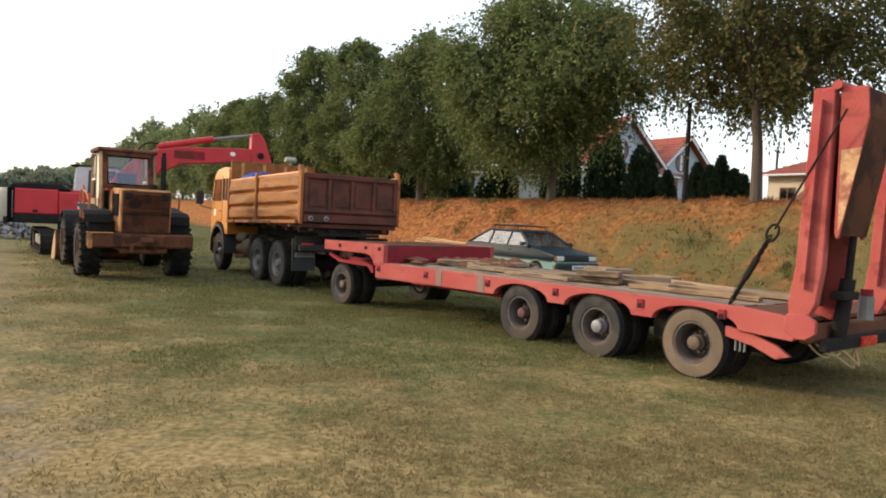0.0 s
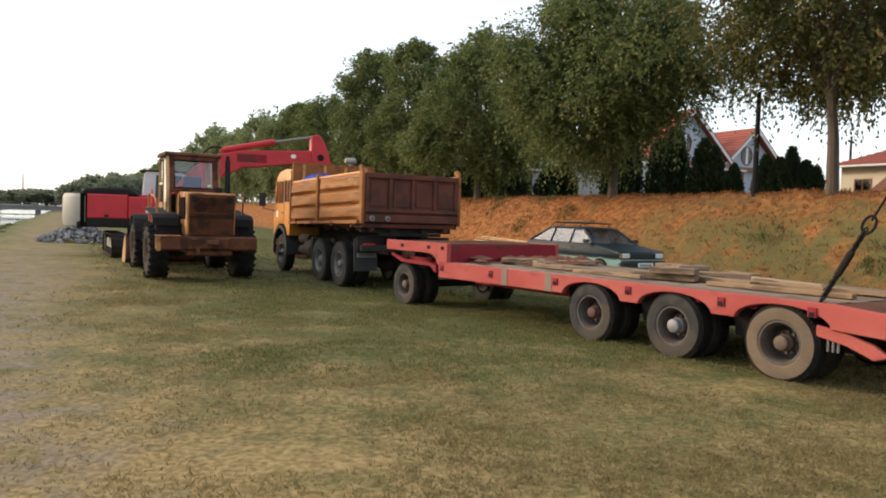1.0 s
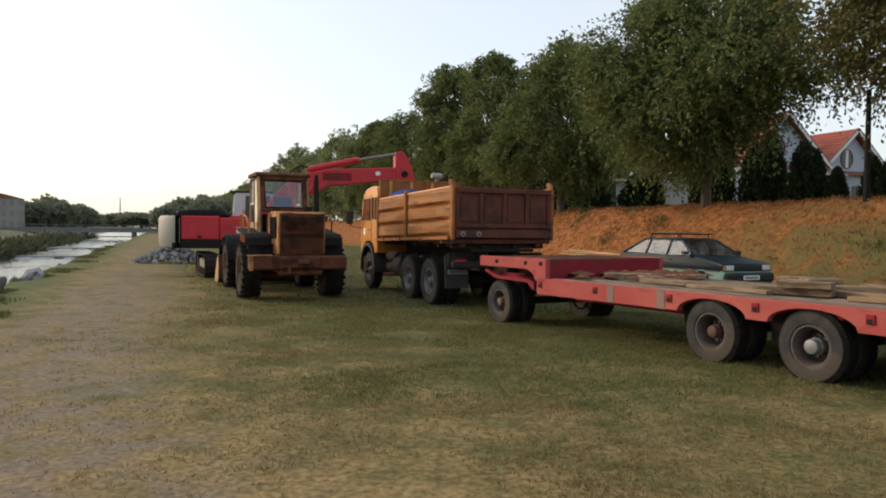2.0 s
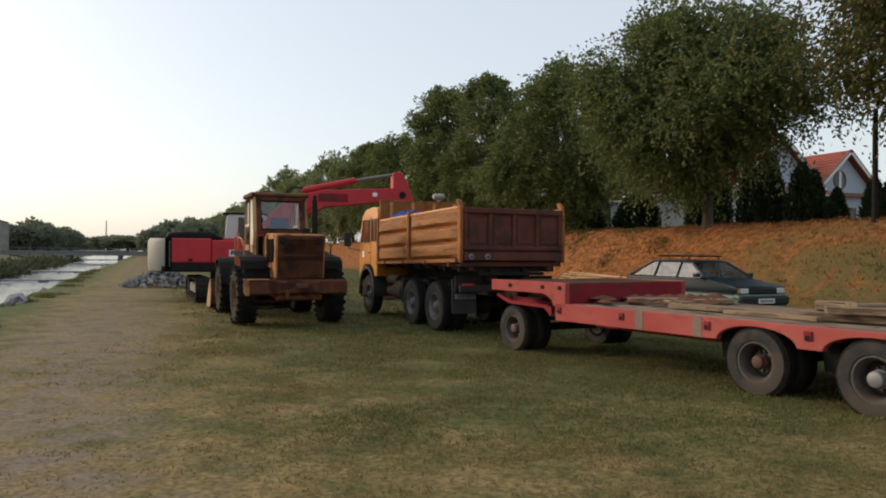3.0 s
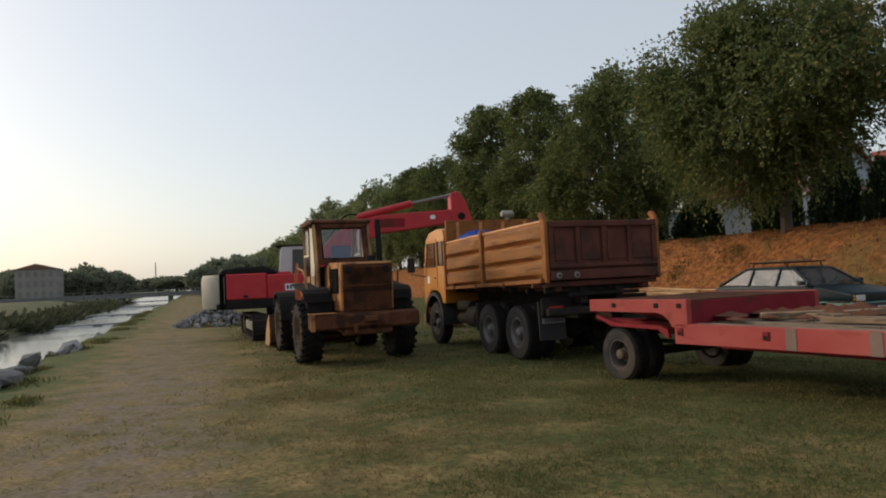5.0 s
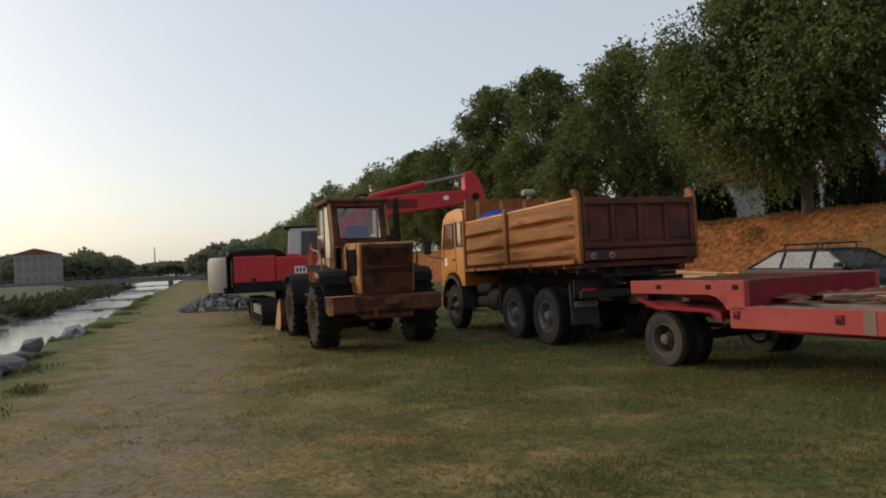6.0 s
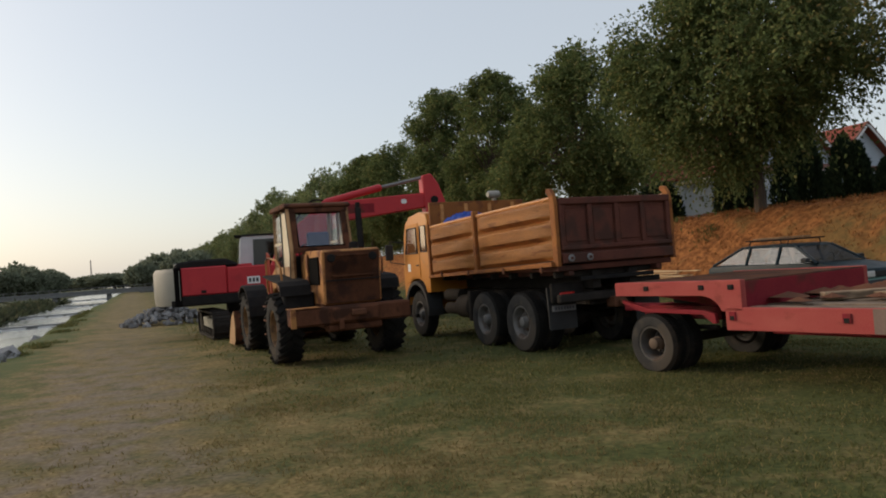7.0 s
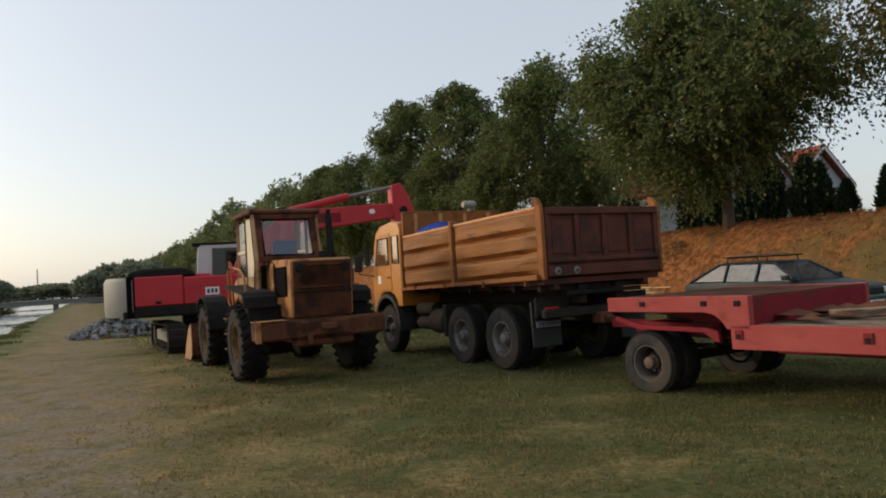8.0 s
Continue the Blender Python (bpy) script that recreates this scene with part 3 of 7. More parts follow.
def dump_truck(m):
    t = thing("dump_truck", m, "ochre three-axle dump truck with rusty tailgate on the meadow", "truck")
    W = 1.225
    part("chassis", boxes((-1.0, 5.1, 0.33, 0.43, 0.78, 1.04), (-1.0, 5.1, -0.43, -0.33, 0.78, 1.04), (-0.95, -0.85, -0.43, 0.43, 0.78, 1.0), (1.9, 2.0, -0.43, 0.43, 0.78, 1.0),
                          (3.3, 3.4, -0.43, 0.43, 0.78, 1.0), (-1.15, 3.5, 0.30, 0.46, 1.06, 1.36), (-1.15, 3.5, -0.46, -0.30, 1.06, 1.36), bevel=0.01), M_CHASSIS, t)
    for x in (0, 1.35, 4.54):
        part("axle", bar([(x, -0.95, 0.52), (x, -0.25, 0.52), (x, 0, 0.52), (x, 0.25, 0.52), (x, 0.95, 0.52)], [0.07, 0.07, 0.2 if x < 4 else 0.07, 0.07, 0.07], 12), M_CHASSIS, t)
    for side in (1, -1):
        for x in (0, 1.35):
            add_wheel(t, x, side * (W - 0.15), 0.52, side, TRUCK_WHEEL, "dusty grey truck wheel", 17 * x)
            add_wheel(t, x, side * (W - 0.47), 0.52, side, TRUCK_WHEEL, "dusty grey truck wheel")
            bm = bmesh.new()
            for k in range(5):
                box(bm, x - 0.62 + 0.05 * k, x + 0.62 - 0.05 * k, side * 0.55 - 0.04, side * 0.55 + 0.04, 0.62 + 0.022 * k, 0.64 + 0.022 * k)
            part("leaf_spring", bm, M_CHASSIS, t)
        add_wheel(t, 4.54, side * (W - 0.16), 0.52, side, TRUCK_WHEEL, "dusty grey truck wheel")
    # tipping body
    floor = part("body_floor", boxes((-1.22, 3.62, -W + 0.06, W - 0.06, 1.38, 1.47), (-1.2, 3.6, -0.95, -0.85, 1.3, 1.38), (-1.2, 3.6, 0.85, 0.95, 1.3, 1.38), bevel=0.01), M_TAIL, t)
    for k in range(7):
        x = -1.0 + k * 0.72
        part("cross_beam", boxes((x - 0.04, x + 0.04, -W + 0.12, W - 0.12, 1.27, 1.375), bevel=0.008), M_CHASSIS, t)
    for side in (1, -1):
        y = side * (W - 0.05)
        for x0, x1, za, zb, ta, tb in ((-1.17, 1.42, 1.56, 1.48, 2.54, 2.49), (1.54, 3.66, 1.475, 1.41, 2.49, 2.44)):
            part("side_board", wave_side(x0, x1, y, za, zb, ta, tb, side), M_BOX, t, "pressed ochre side board, scratched", True)
            bm = bmesh.new()
            tube(bm, [(x0, y, ta + 0.01), (x1, y, tb + 0.01)], 0.035, 8)
            part("top_rail", bm, M_BOX, t)
        lip = prism([(-1.2, 1.54), (3.7, 1.40), (3.7, 1.34), (-1.2, 1.46)], y - 0.03, y + 0.10, bevel=0.008)
        part("side_lip", lip, M_POST, t)
        part("side_post", boxes((1.43, 1.53, y - 0.05, y + 0.075, 1.40, 2.60), bevel=0.015), M_POST, t)
        part("front_post", boxes((3.64, 3.74, y - 0.05, y + 0.07, 1.38, 2.52), bevel=0.015), M_POST, t)
        hook = prism([(-1.30, 1.46), (-1.16, 1.46), (-1.15, 2.50), (-1.13, 2.60), (-1.06, 2.67), (-1.10, 2.72), (-1.20, 2.70), (-1.27, 2.60), (-1.30, 2.46)], y - 0.035, y + 0.035, bevel=0.01)
        part("rear_post", hook, M_POST, t, "ochre rear post with a hooked top")
        for k in range(4):
            x = -0.9 + k * 1.25 + (0.15 if k > 1 else 0)
            part("latch", boxes((x - 0.03, x + 0.03, y + 0.10 * side - 0.02, y + 0.10 * side + 0.02, 1.37, 1.47), bevel=0.006), M_RUST, t)
    # headboard, higher than the sides
    hb = prism([(3.62, 1.44), (3.70, 1.44), (3.66, 3.0), (3.58, 3.0)], -W + 0.03, W - 0.03, bevel=0.01)
    headboard = part("headboard", hb, M_POST, t)
    for k in range(4):
        y = -0.9 + 0.6 * k
        part("rib", boxes((3.55, 3.60, y - 0.04, y + 0.04, 1.5, 2.95), bevel=0.008), M_BOX, headboard)
    lampm = bmesh.new()
    tube(lampm, [(3.62, y, 3.14) for y in (-0.62, -0.58, -0.34, -0.30)], [0.05, 0.085, 0.085, 0.06], 14)
    box(lampm, 3.59, 3.65, -0.50, -0.42, 2.99, 3.08)
    part("work_lamp", lampm, M_COUNTER, t, "grey work lamp on the headboard", True)
    # tailgate with framed panels
    gate = part("tailgate", boxes((-1.27, -1.22, -W + 0.1, W - 0.1, 1.50, 2.54), bevel=0.008), M_TAIL, t, "rusty brown steel tailgate with raised ribs")
    for z0, z1 in ((1.50, 1.66), (1.71, 1.78), (2.44, 2.55)):
        part("rib", boxes((-1.335, -1.272, -W + 0.1, W - 0.1, z0, z1), bevel=0.012), M_TAIL, gate)
    for k in range(5):
        y = -W + 0.14 + k * (2 * W - 0.28) / 4
        part("rib", boxes((-1.325, -1.272, y - 0.045, y + 0.045, 1.78, 2.44), bevel=0.012), M_TAIL, gate)
    for k in range(4):
        y = -W + 0.14 + (k + 0.5) * (2 * W - 0.28) / 4
        part("panel", boxes((-1.285, -1.268, y - 0.20, y + 0.20, 1.84, 2.36), bevel=0.01), M_TAIL, gate)
    for y in (0.98, 0.62):
        bm = lathe([(0, 0.02), (0.045, 0.02), (0.06, 0.012), (0.06, 0)], 16)
        bmesh.ops.transform(bm, matrix=Matrix.Translation((-1.34, y, 1.58)) @ Matrix.Rotation(radians(90), 4, 'Z'), verts=bm.verts)
        disc = part("reflector", bm, M_HUBW, t, "small round white reflector")
        part("dot", boxes((-1.366, -1.361, y - 0.025, y + 0.025, 1.56, 1.60)), M_TAIL, disc)
    # rear lamps, flaps and number plate
    part("rear_beam", boxes((-1.12, -1.0, -1.1, 1.1, 0.86, 1.0), bevel=0.02), M_CHASSIS, t)
    for side in (1, -1):
        flap = part("mud_flap", prism([(-0.86, 0.42), (-0.83, 0.42), (-0.80, 1.12), (-0.83, 1.12)], side * 0.62, side * 1.16), M_PLASTIC, t)
        part("lamp_panel", boxes((-0.94, -0.88, side * 0.5, side * 1.14, 0.86, 1.18), bevel=0.015), M_CHASSIS, t)
        part("rear_lamp", boxes((-0.985, -0.945, side * 0.72, side * 1.0, 0.93, 1.03), bevel=0.012), M_REDLAMP, t)
        if side > 0:
            plate = part("number_plate", boxes((-0.90, -0.885, 0.66, 1.12, 0.72, 0.82), bevel=0.004), M_HUBW, t, "white number plate")
            bm = bmesh.new()
            for k in range(7):
                box(bm, -0.906, -0.9015, 0.70 + k * 0.056, 0.735 + k * 0.056, 0.745, 0.795)
            part("marks", bm, M_BAR, plate)
    part("tow_hitch", boxes((-1.25, -1.0, -0.12, 0.12, 0.72, 0.9), (-1.38, -1.24, -0.05, 0.05, 0.77, 0.85), bevel=0.02), M_RUST, t)
    part("sub_frame_bar", boxes((-1.24, -1.16, -0.75, 0.75, 1.20, 1.27), bevel=0.01), M_BLACK, t)
    part("tipping_ram", bar([(2.9, 0, 0.9), (2.9, 0, 1.4)], 0.13, 16), M_GREY, t)
    # tanks between the axles
    for y, r, x0, x1, z in ((0.93, 0.24, 2.15, 2.75, 0.72), (0.90, 0.13, 2.85, 3.55, 0.95), (0.90, 0.13, 2.85, 3.55, 0.66), (-0.9, 0.26, 2.1, 3.3, 0.74)):
        bm = bmesh.new()
        tube(bm, [(x0, y, z), (x0 + 0.04, y, z), (x1 - 0.04, y, z), (x1, y, z)], [r * 0.86, r, r, r * 0.86], 18)
        part("tank", bm, M_CHASSIS, t, "dusty dark steel tank", True)
    part("side_box", boxes((2.0, 2.12, 0.6, 1.15, 0.45, 1.05), bevel=0.02), M_CHASSIS, t)
    # cab
    CW = 1.2
    shell = bmesh.new()
    prof = [(3.80, 1.02), (4.02, 1.02), (4.06, 1.14), (4.18, 1.26), (4.38, 1.33), (4.70, 1.33), (4.90, 1.26), (5.02, 1.14), (5.06, 0.98), (5.06, 0.72), (5.30, 0.70), (5.34, 1.45), (5.24, 2.25), (5.10, 2.52), (4.86, 2.66), (4.3, 2.72), (3.88, 2.66), (3.80, 2.52)]
    prism(prof, -CW, CW, shell)
    for v in shell.verts:
        v.co.z += 0.13 * smooth(1.3, 2.6, v.co.z)
    bmesh.ops.bevel(shell, geom=[e for e in shell.edges if abs(e.verts[0].co.y) > 1.1 and abs(e.verts[1].co.y) > 1.1 and e.verts[0].co.y * e.verts[1].co.y > 0 and min(e.verts[0].co.z, e.verts[1].co.z) > 1.4], offset=0.06, segments=3, affect='EDGES', profile=0.5)
    cab = part("cab", shell, M_CAB, t, "ochre cab with two side windows", True)
    for side in (1, -1):
        y = side * CW
        door = part("door", prism([(4.30, 1.36), (4.74, 1.36), (4.96, 1.24), (5.22, 1.24), (5.20, 1.62), (5.08, 2.51), (4.9, 2.59), (4.30, 2.61)], y - 0.001 * side, y + 0.014 * side, bevel=0.004), M_CAB, cab)
        window_pane(cab, 4.38, 5.08, y + 0.018 * side, 1.92, 2.50, side, 0.16, M_SKYGLASS)
        window_pane(cab, 3.88, 4.20, y + 0.004 * side, 1.94, 2.52, side, 0.0, M_SKYGLASS)
        part("door_handle", boxes((4.36, 4.48, y + 0.014 * side, y + 0.04 * side, 1.62, 1.65), bevel=0.006), M_PLASTIC, door)
        part("step", boxes((4.75, 5.2, side * 0.9, side * 1.2, 0.42, 0.5), bevel=0.015), M_BLACK, t)
        rim_line = [(4.54 + r * math.cos(a), 0.60 + r * math.sin(a)) for r, ks in ((0.68, range(15)), (0.60, range(14, -1, -1))) for a in (math.pi * k / 14 * 1.1 - 0.16 for k in ks)]
        arch = prism(rim_line, y - 0.30 if side > 0 else y - 0.06, y + 0.06 if side > 0 else y + 0.30)
        part("wheel_arch", arch, M_PLASTIC, t)
        bm = bmesh.new()
        tube(bm, [(5.22, y, 2.2), (5.42, y + 0.28 * side, 2.25), (5.42, y + 0.3 * side, 1.75), (5.24, y, 1.68)], 0.016, 6)
        mirror = part("mirror_arm", bm, M_PLASTIC, t)
        part("mirror", boxes((5.39, 5.44, y + 0.22 * side, y + 0.42 * side, 1.80, 2.18), bevel=0.02), M_PLASTIC, mirror)
    part("door_sticker", boxes((4.86, 5.02, CW + 0.014, CW + 0.018, 1.5, 1.68)), M_SIGN, cab, "white paper notice on the door")
    part("windscreen", prism([(5.335, 1.55), (5.345, 1.55), (5.25, 2.26), (5.24, 2.26)], -1.05, 1.05), M_DGLASS, cab)
    part("bumper", boxes((5.2, 5.42, -1.22, 1.22, 0.45, 0.75), bevel=0.04), M_CAB, t)
    part("air_filter", bar([(3.72, -0.95, 1.3), (3.72, -0.95, 2.6), (3.72, -0.95, 2.62)], [0.12, 0.12, 0.05], 14), M_PLASTIC, t)
    return t


def tarpaulin(m):
    """A folded sheet heaped over the front of the load."""
    bm = bmesh.new()
    n1, n2 = 26, 18
    g = [[bm.verts.new((1.5 * (i / n1 - 0.5), 1.9 * (j / n2 - 0.5),
                        0.36 * (1 - (2 * i / n1 - 1) ** 4) * (1 - (2 * j / n2 - 1) ** 4) + 0.07 * noise.noise((i * 0.55, j * 0.35, 3)) + 0.03 * math.sin(i * 1.9 + 0.6 * math.sin(j)))) for j in range(n2 + 1)] for i in range(n1 + 1)]
    for i in range(n1):
        for j in range(n2):
            bm.faces.new((g[i][j], g[i + 1][j], g[i + 1][j + 1], g[i][j + 1]))
    bmesh.ops.solidify(bm, geom=bm.faces[:], thickness=0.02)
    return single("tarpaulin", bm, M_BLUE, m, "crumpled bright blue tarpaulin on the load of the dump truck", "tarpaulin", smooth=True)


def load_heap(m):
    bm = bmesh.new()
    n1, n2 = 30, 16
    g = [[bm.verts.new((-1.15 + 4.7 * i / n1, -1.1 + 2.2 * j / n2, 0.80 * (1 - (2 * j / n2 - 1) ** 6) * min(1, (n1 - i) / 8 + 0.6) * smooth(0, 12, i + 3) + 0.03 * noise.noise((i, j, 0)))) for j in range(n2 + 1)] for i in range(n1 + 1)]
    for i in range(n1):
        for j in range(n2):
            bm.faces.new((g[i][j], g[i + 1][j], g[i + 1][j + 1], g[i][j + 1]))
    return single("load", bm, mat("rubble_load", (0.2, 0.16, 0.12), (0.3, 0.25, 0.2), 0.95, 0, 3, 20, 0.6), m, "brown earth load lying in the dump truck body", "soil", kind="stuff", smooth=True)


TRUCK_M = pose(-2.705, 17.68, 0.0, 0, 0, 121.6)
dump_truck(TRUCK_M)
load_heap(TRUCK_M @ pose(0, 0, 1.475))
tarpaulin(TRUCK_M @ pose(2.85, 0.70, 2.32, 0, 0, 4) @ Matrix.Diagonal((0.95, 0.42, 0.95, 1)))


# ---- low-loader trailer: x ahead, y left, origin under the first rear axle ----
def trailer(m):
    t = thing("low_loader_trailer", m, "faded red low-loader trailer with wooden deck and raised ramps", "trailer")
    V, ZD, ZB = 1.3, 0.85, 0.60
    WX = (0.0, -1.33, -2.66)
    # side beams with round wheel cut-outs
    for side in (1, -1):
        y0, y1 = side * (V - 0.09), side * V
        pts = [(3.574, ZD), (3.574, ZB - 0.02), (0.62, ZB)]
        for wx in WX:
            for k in range(13):
                a = math.pi * k / 12
                pts.append((wx + 0.52 * math.cos(a), ZB + 0.19 * math.sin(a)))
        pts += [(-3.22, ZB), (-3.74, 0.57), (-3.80, 0.64), (-3.77, 0.80), (-3.2, ZD)]
        beam = part("side_beam", prism(pts, min(y0, y1), max(y0, y1), bevel=0.008), M_RED, t, "faded red side beam with wheel cut-outs")
        for x in (3.47, 2.11, 0.65, -0.66, -1.98, -3.0):
            pocket = part("stake_pocket", boxes((x - 0.045, x + 0.045, side * V - 0.01, side * (V + 0.02), 0.70, 0.80), bevel=0.004), M_DARKRED, beam)
            part("hole", boxes((x - 0.028, x + 0.028, side * (V + 0.012), side * (V + 0.024), 0.705, 0.755)), M_BLACK, pocket)
        for x in (0.80, 1.78):
            part("strap", boxes((x - 0.07, x + 0.07, side * V - 0.005, side * (V + 0.006), ZB + 0.0, ZD - 0.002)), M_STRIP, beam, "bare brownish grey repair strip")
        # neck beam, joined to the deck by a curved bracket
        neck = [(5.383, 1.174), (5.383, 0.99), (3.9, 0.985), (3.78, 0.96), (3.68, 0.89), (3.62, 0.80), (3.56, 0.803), (3.33, 0.803), (3.33, 1.174)]
        nb = part("neck_beam", prism(neck, min(y0, y1), max(y0, y1), bevel=0.008), M_RED, t)
        for x in (3.47, 3.9, 4.8):
            part("lashing_eye", boxes((x - 0.04, x + 0.04, side * V - 0.01, side * (V + 0.015), 1.06, 1.12), bevel=0.006), M_BLACK, nb)
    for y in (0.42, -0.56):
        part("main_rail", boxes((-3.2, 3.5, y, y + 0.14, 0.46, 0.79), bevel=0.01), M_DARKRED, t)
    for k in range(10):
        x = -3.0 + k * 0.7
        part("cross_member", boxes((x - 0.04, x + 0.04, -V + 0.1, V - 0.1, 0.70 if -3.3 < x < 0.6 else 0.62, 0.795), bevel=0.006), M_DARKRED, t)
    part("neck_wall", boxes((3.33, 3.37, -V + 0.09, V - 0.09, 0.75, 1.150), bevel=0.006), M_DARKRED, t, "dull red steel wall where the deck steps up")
    part("neck_plate", boxes((3.34, 5.37, -V + 0.092, V - 0.092, 1.135, 1.165), bevel=0.004), M_DARKRUST, t, "rusty steel plate over the neck")
    part("neck_front", boxes((5.30, 5.383, -V + 0.09, V - 0.09, 0.99, 1.13), bevel=0.006), M_RED, t)
    for y in (0.45, -0.45):
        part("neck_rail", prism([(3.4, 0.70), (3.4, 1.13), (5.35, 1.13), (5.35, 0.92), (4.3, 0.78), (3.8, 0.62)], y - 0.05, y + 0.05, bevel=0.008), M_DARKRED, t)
    # dolly under the neck
    part("turntable", bar([(4.85, 0, 0.82), (4.85, 0, 0.94)], 0.5, 28), M_BLACK, t)
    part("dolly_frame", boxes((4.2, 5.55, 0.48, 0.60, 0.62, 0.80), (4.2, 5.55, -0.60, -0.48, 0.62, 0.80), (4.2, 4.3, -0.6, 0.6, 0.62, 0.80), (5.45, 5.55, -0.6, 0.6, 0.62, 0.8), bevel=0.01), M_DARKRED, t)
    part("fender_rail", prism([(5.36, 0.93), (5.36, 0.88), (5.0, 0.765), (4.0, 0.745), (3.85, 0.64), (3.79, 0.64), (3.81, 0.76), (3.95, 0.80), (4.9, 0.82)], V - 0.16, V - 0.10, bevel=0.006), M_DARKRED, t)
    part("dolly_axle", bar([(4.853, -1.1, 0.345), (4.853, 1.1, 0.345)], 0.07, 12), M_CHASSIS, t)
    part("drawbar", boxes((5.5, 6.5, -0.07, 0.07, 0.66, 0.78), bevel=0.015), M_DARKRED, t)
    for side in (1, -1):
        add_wheel(t, 4.853, side * 1.10, 0.345, side, (TRAILER_RIM, TRAILER_TYRE, HUB_WORN), "worn trailer wheel with a grey rim", 40)
        add_wheel(t, 4.853, side * 0.78, 0.345, side, (TRAILER_RIM, TRAILER_TYRE, None), "worn trailer wheel with a grey rim")
        part("dolly_spring", boxes((4.3, 5.4, side * 0.5, side * 0.58, 0.48, 0.54), bevel=0.01), M_CHASSIS, t)
        for x, hub, tyre, lab in ((0, HUB_RED, TRAILER_TYRE, "dark trailer wheel with a red hub"), (-1.33, HUB_PALE, TRAILER_TYRE, "dark trailer wheel with a pale wrapped hub"), (-2.66, HUB_WORN, TRAILER_TYRE_DUST, "dust-covered trailer wheel with a rusty hub")):
            add_wheel(t, x, side * 1.17, 0.392, side, (TRAILER_RIM, tyre, hub), lab, 25 * x + 10)
            add_wheel(t, x, side * 0.84, 0.392, side, (TRAILER_RIM, TRAILER_TYRE, None), "dark inner trailer wheel")
    # Dark blocks added to deepen the shade between the wheels under the deck.
    for x in (0.66, -0.665, -1.995, -3.2):
        for y in (-0.92, 0.56):
            part("spring_hanger", prism([(x - 0.13, 0.79), (x + 0.13, 0.79), (x + 0.08, 0.34), (x - 0.08, 0.34)], y, y + 0.36, bevel=0.01), M_BLACK, t)
    for x in WX:
        for y in (-0.62, 0.56):
            part("leaf_spring", boxes((x - 0.52, x + 0.52, y, y + 0.07, 0.44, 0.52), bevel=0.008), M_BLACK, t)
        part("axle", bar([(x, -1.1, 0.392), (x, 1.1, 0.392)], 0.07, 12), M_CHASSIS, t)
    # tail: slope, cross beam, hinge lugs, lamps, cables
    part("tail_plate", prism([(-3.2, 0.845), (-3.75, 0.795), (-3.75, 0.75), (-3.2, 0.80)], -V + 0.09, V - 0.09), M_RUST, t)
    part("tail_beam", boxes((-4.02, -3.90, -V + 0.05, V - 0.05, 0.56, 0.74), bevel=0.02), M_RUST, t)
    for side in (1, -1):
        lug = prism([(-3.80, 0.84), (-3.78, 0.68), (-3.88, 0.60), (-4.00, 0.60), (-4.09, 0.67), (-4.09, 0.79), (-3.98, 0.86)], side * (V - 0.02) - 0.02, side * (V - 0.02) + 0.03, bevel=0.01)
        part("hinge_lug", lug, M_RED, t)
        part("guard_bracket", prism([(-3.15, 0.63), (-3.15, 0.52), (-3.45, 0.46), (-3.70, 0.36), (-3.84, 0.41), (-3.70, 0.50), (-3.45, 0.58)], side * (V - 0.10), side * (V - 0.04), bevel=0.006), M_RED, t)
        for k in range(3):
            part("bolt", bar([(-3.26 - 0.05 * k, side * (V - 0.07), 0.50), (-3.26 - 0.05 * k, side * (V - 0.07), 0.38)], 0.012, 6), M_GREY, t)
    part("lamp_bar", boxes((-4.16, -4.08, -1.2, 1.2, 0.5, 0.62), bevel=0.01), M_BLACK, t)
    part("rear_lamp", boxes((-4.20, -4.16, -1.1, -0.75, 0.51, 0.61), bevel=0.01), M_REDLAMP, t)
    part("rear_lamp", boxes((-4.20, -4.16, 0.1, 0.45, 0.51, 0.61), bevel=0.01), M_REDLAMP, t)
    # ramps, each folded in two and raised
    for y in (0.92, -0.85):
        ramp = prism([(-3.80, 0.80), (-3.96, 0.76), (-4.05, 0.95), (-4.10, 1.3), (-4.12, 2.80), (-4.12, 3.02), (-3.92, 3.02), (-3.84, 1.3), (-3.79, 0.95)], y + 0.24, y + 0.34, bevel=0.01)
        r = part("ramp_beam", ramp, M_RED, t, "faded red ramp beam")
        part("ramp_beam", prism([(-3.80, 0.80), (-3.96, 0.76), (-4.05, 0.95), (-4.10, 1.3), (-4.12, 2.80), (-4.12, 3.02), (-3.92, 3.02), (-3.84, 1.3), (-3.79, 0.95)], y - 0.34, y - 0.24, bevel=0.01), M_RED, t)
        part("flange", prism([(-3.92, 1.1), (-3.96, 1.1), (-4.03, 2.9), (-3.99, 2.9)], y + 0.34, y + 0.40), M_RED, r)
        part("ramp_tread", prism([(-3.88, 0.9), (-3.84, 0.9), (-3.93, 3.0), (-3.97, 3.0)], y - 0.24, y + 0.24), M_RUST, t)
        for k in range(12):
            z = 1.05 + k * 0.16
            part("rung", boxes((-3.835 - 0.038 * z, -3.795 - 0.035 * z, y - 0.23, y + 0.23, z, z + 0.03)), M_RUST, t)
        fold = [(-4.16, 3.02), (-4.40, 3.00), (-4.42, 2.72), (-4.22, 1.62), (-4.19, 1.58), (-4.17, 1.64)]
        fs = part("fold_side", prism(fold, y + 0.25, y + 0.31, bevel=0.008), M_RED, t, "faded red tapered ramp end")
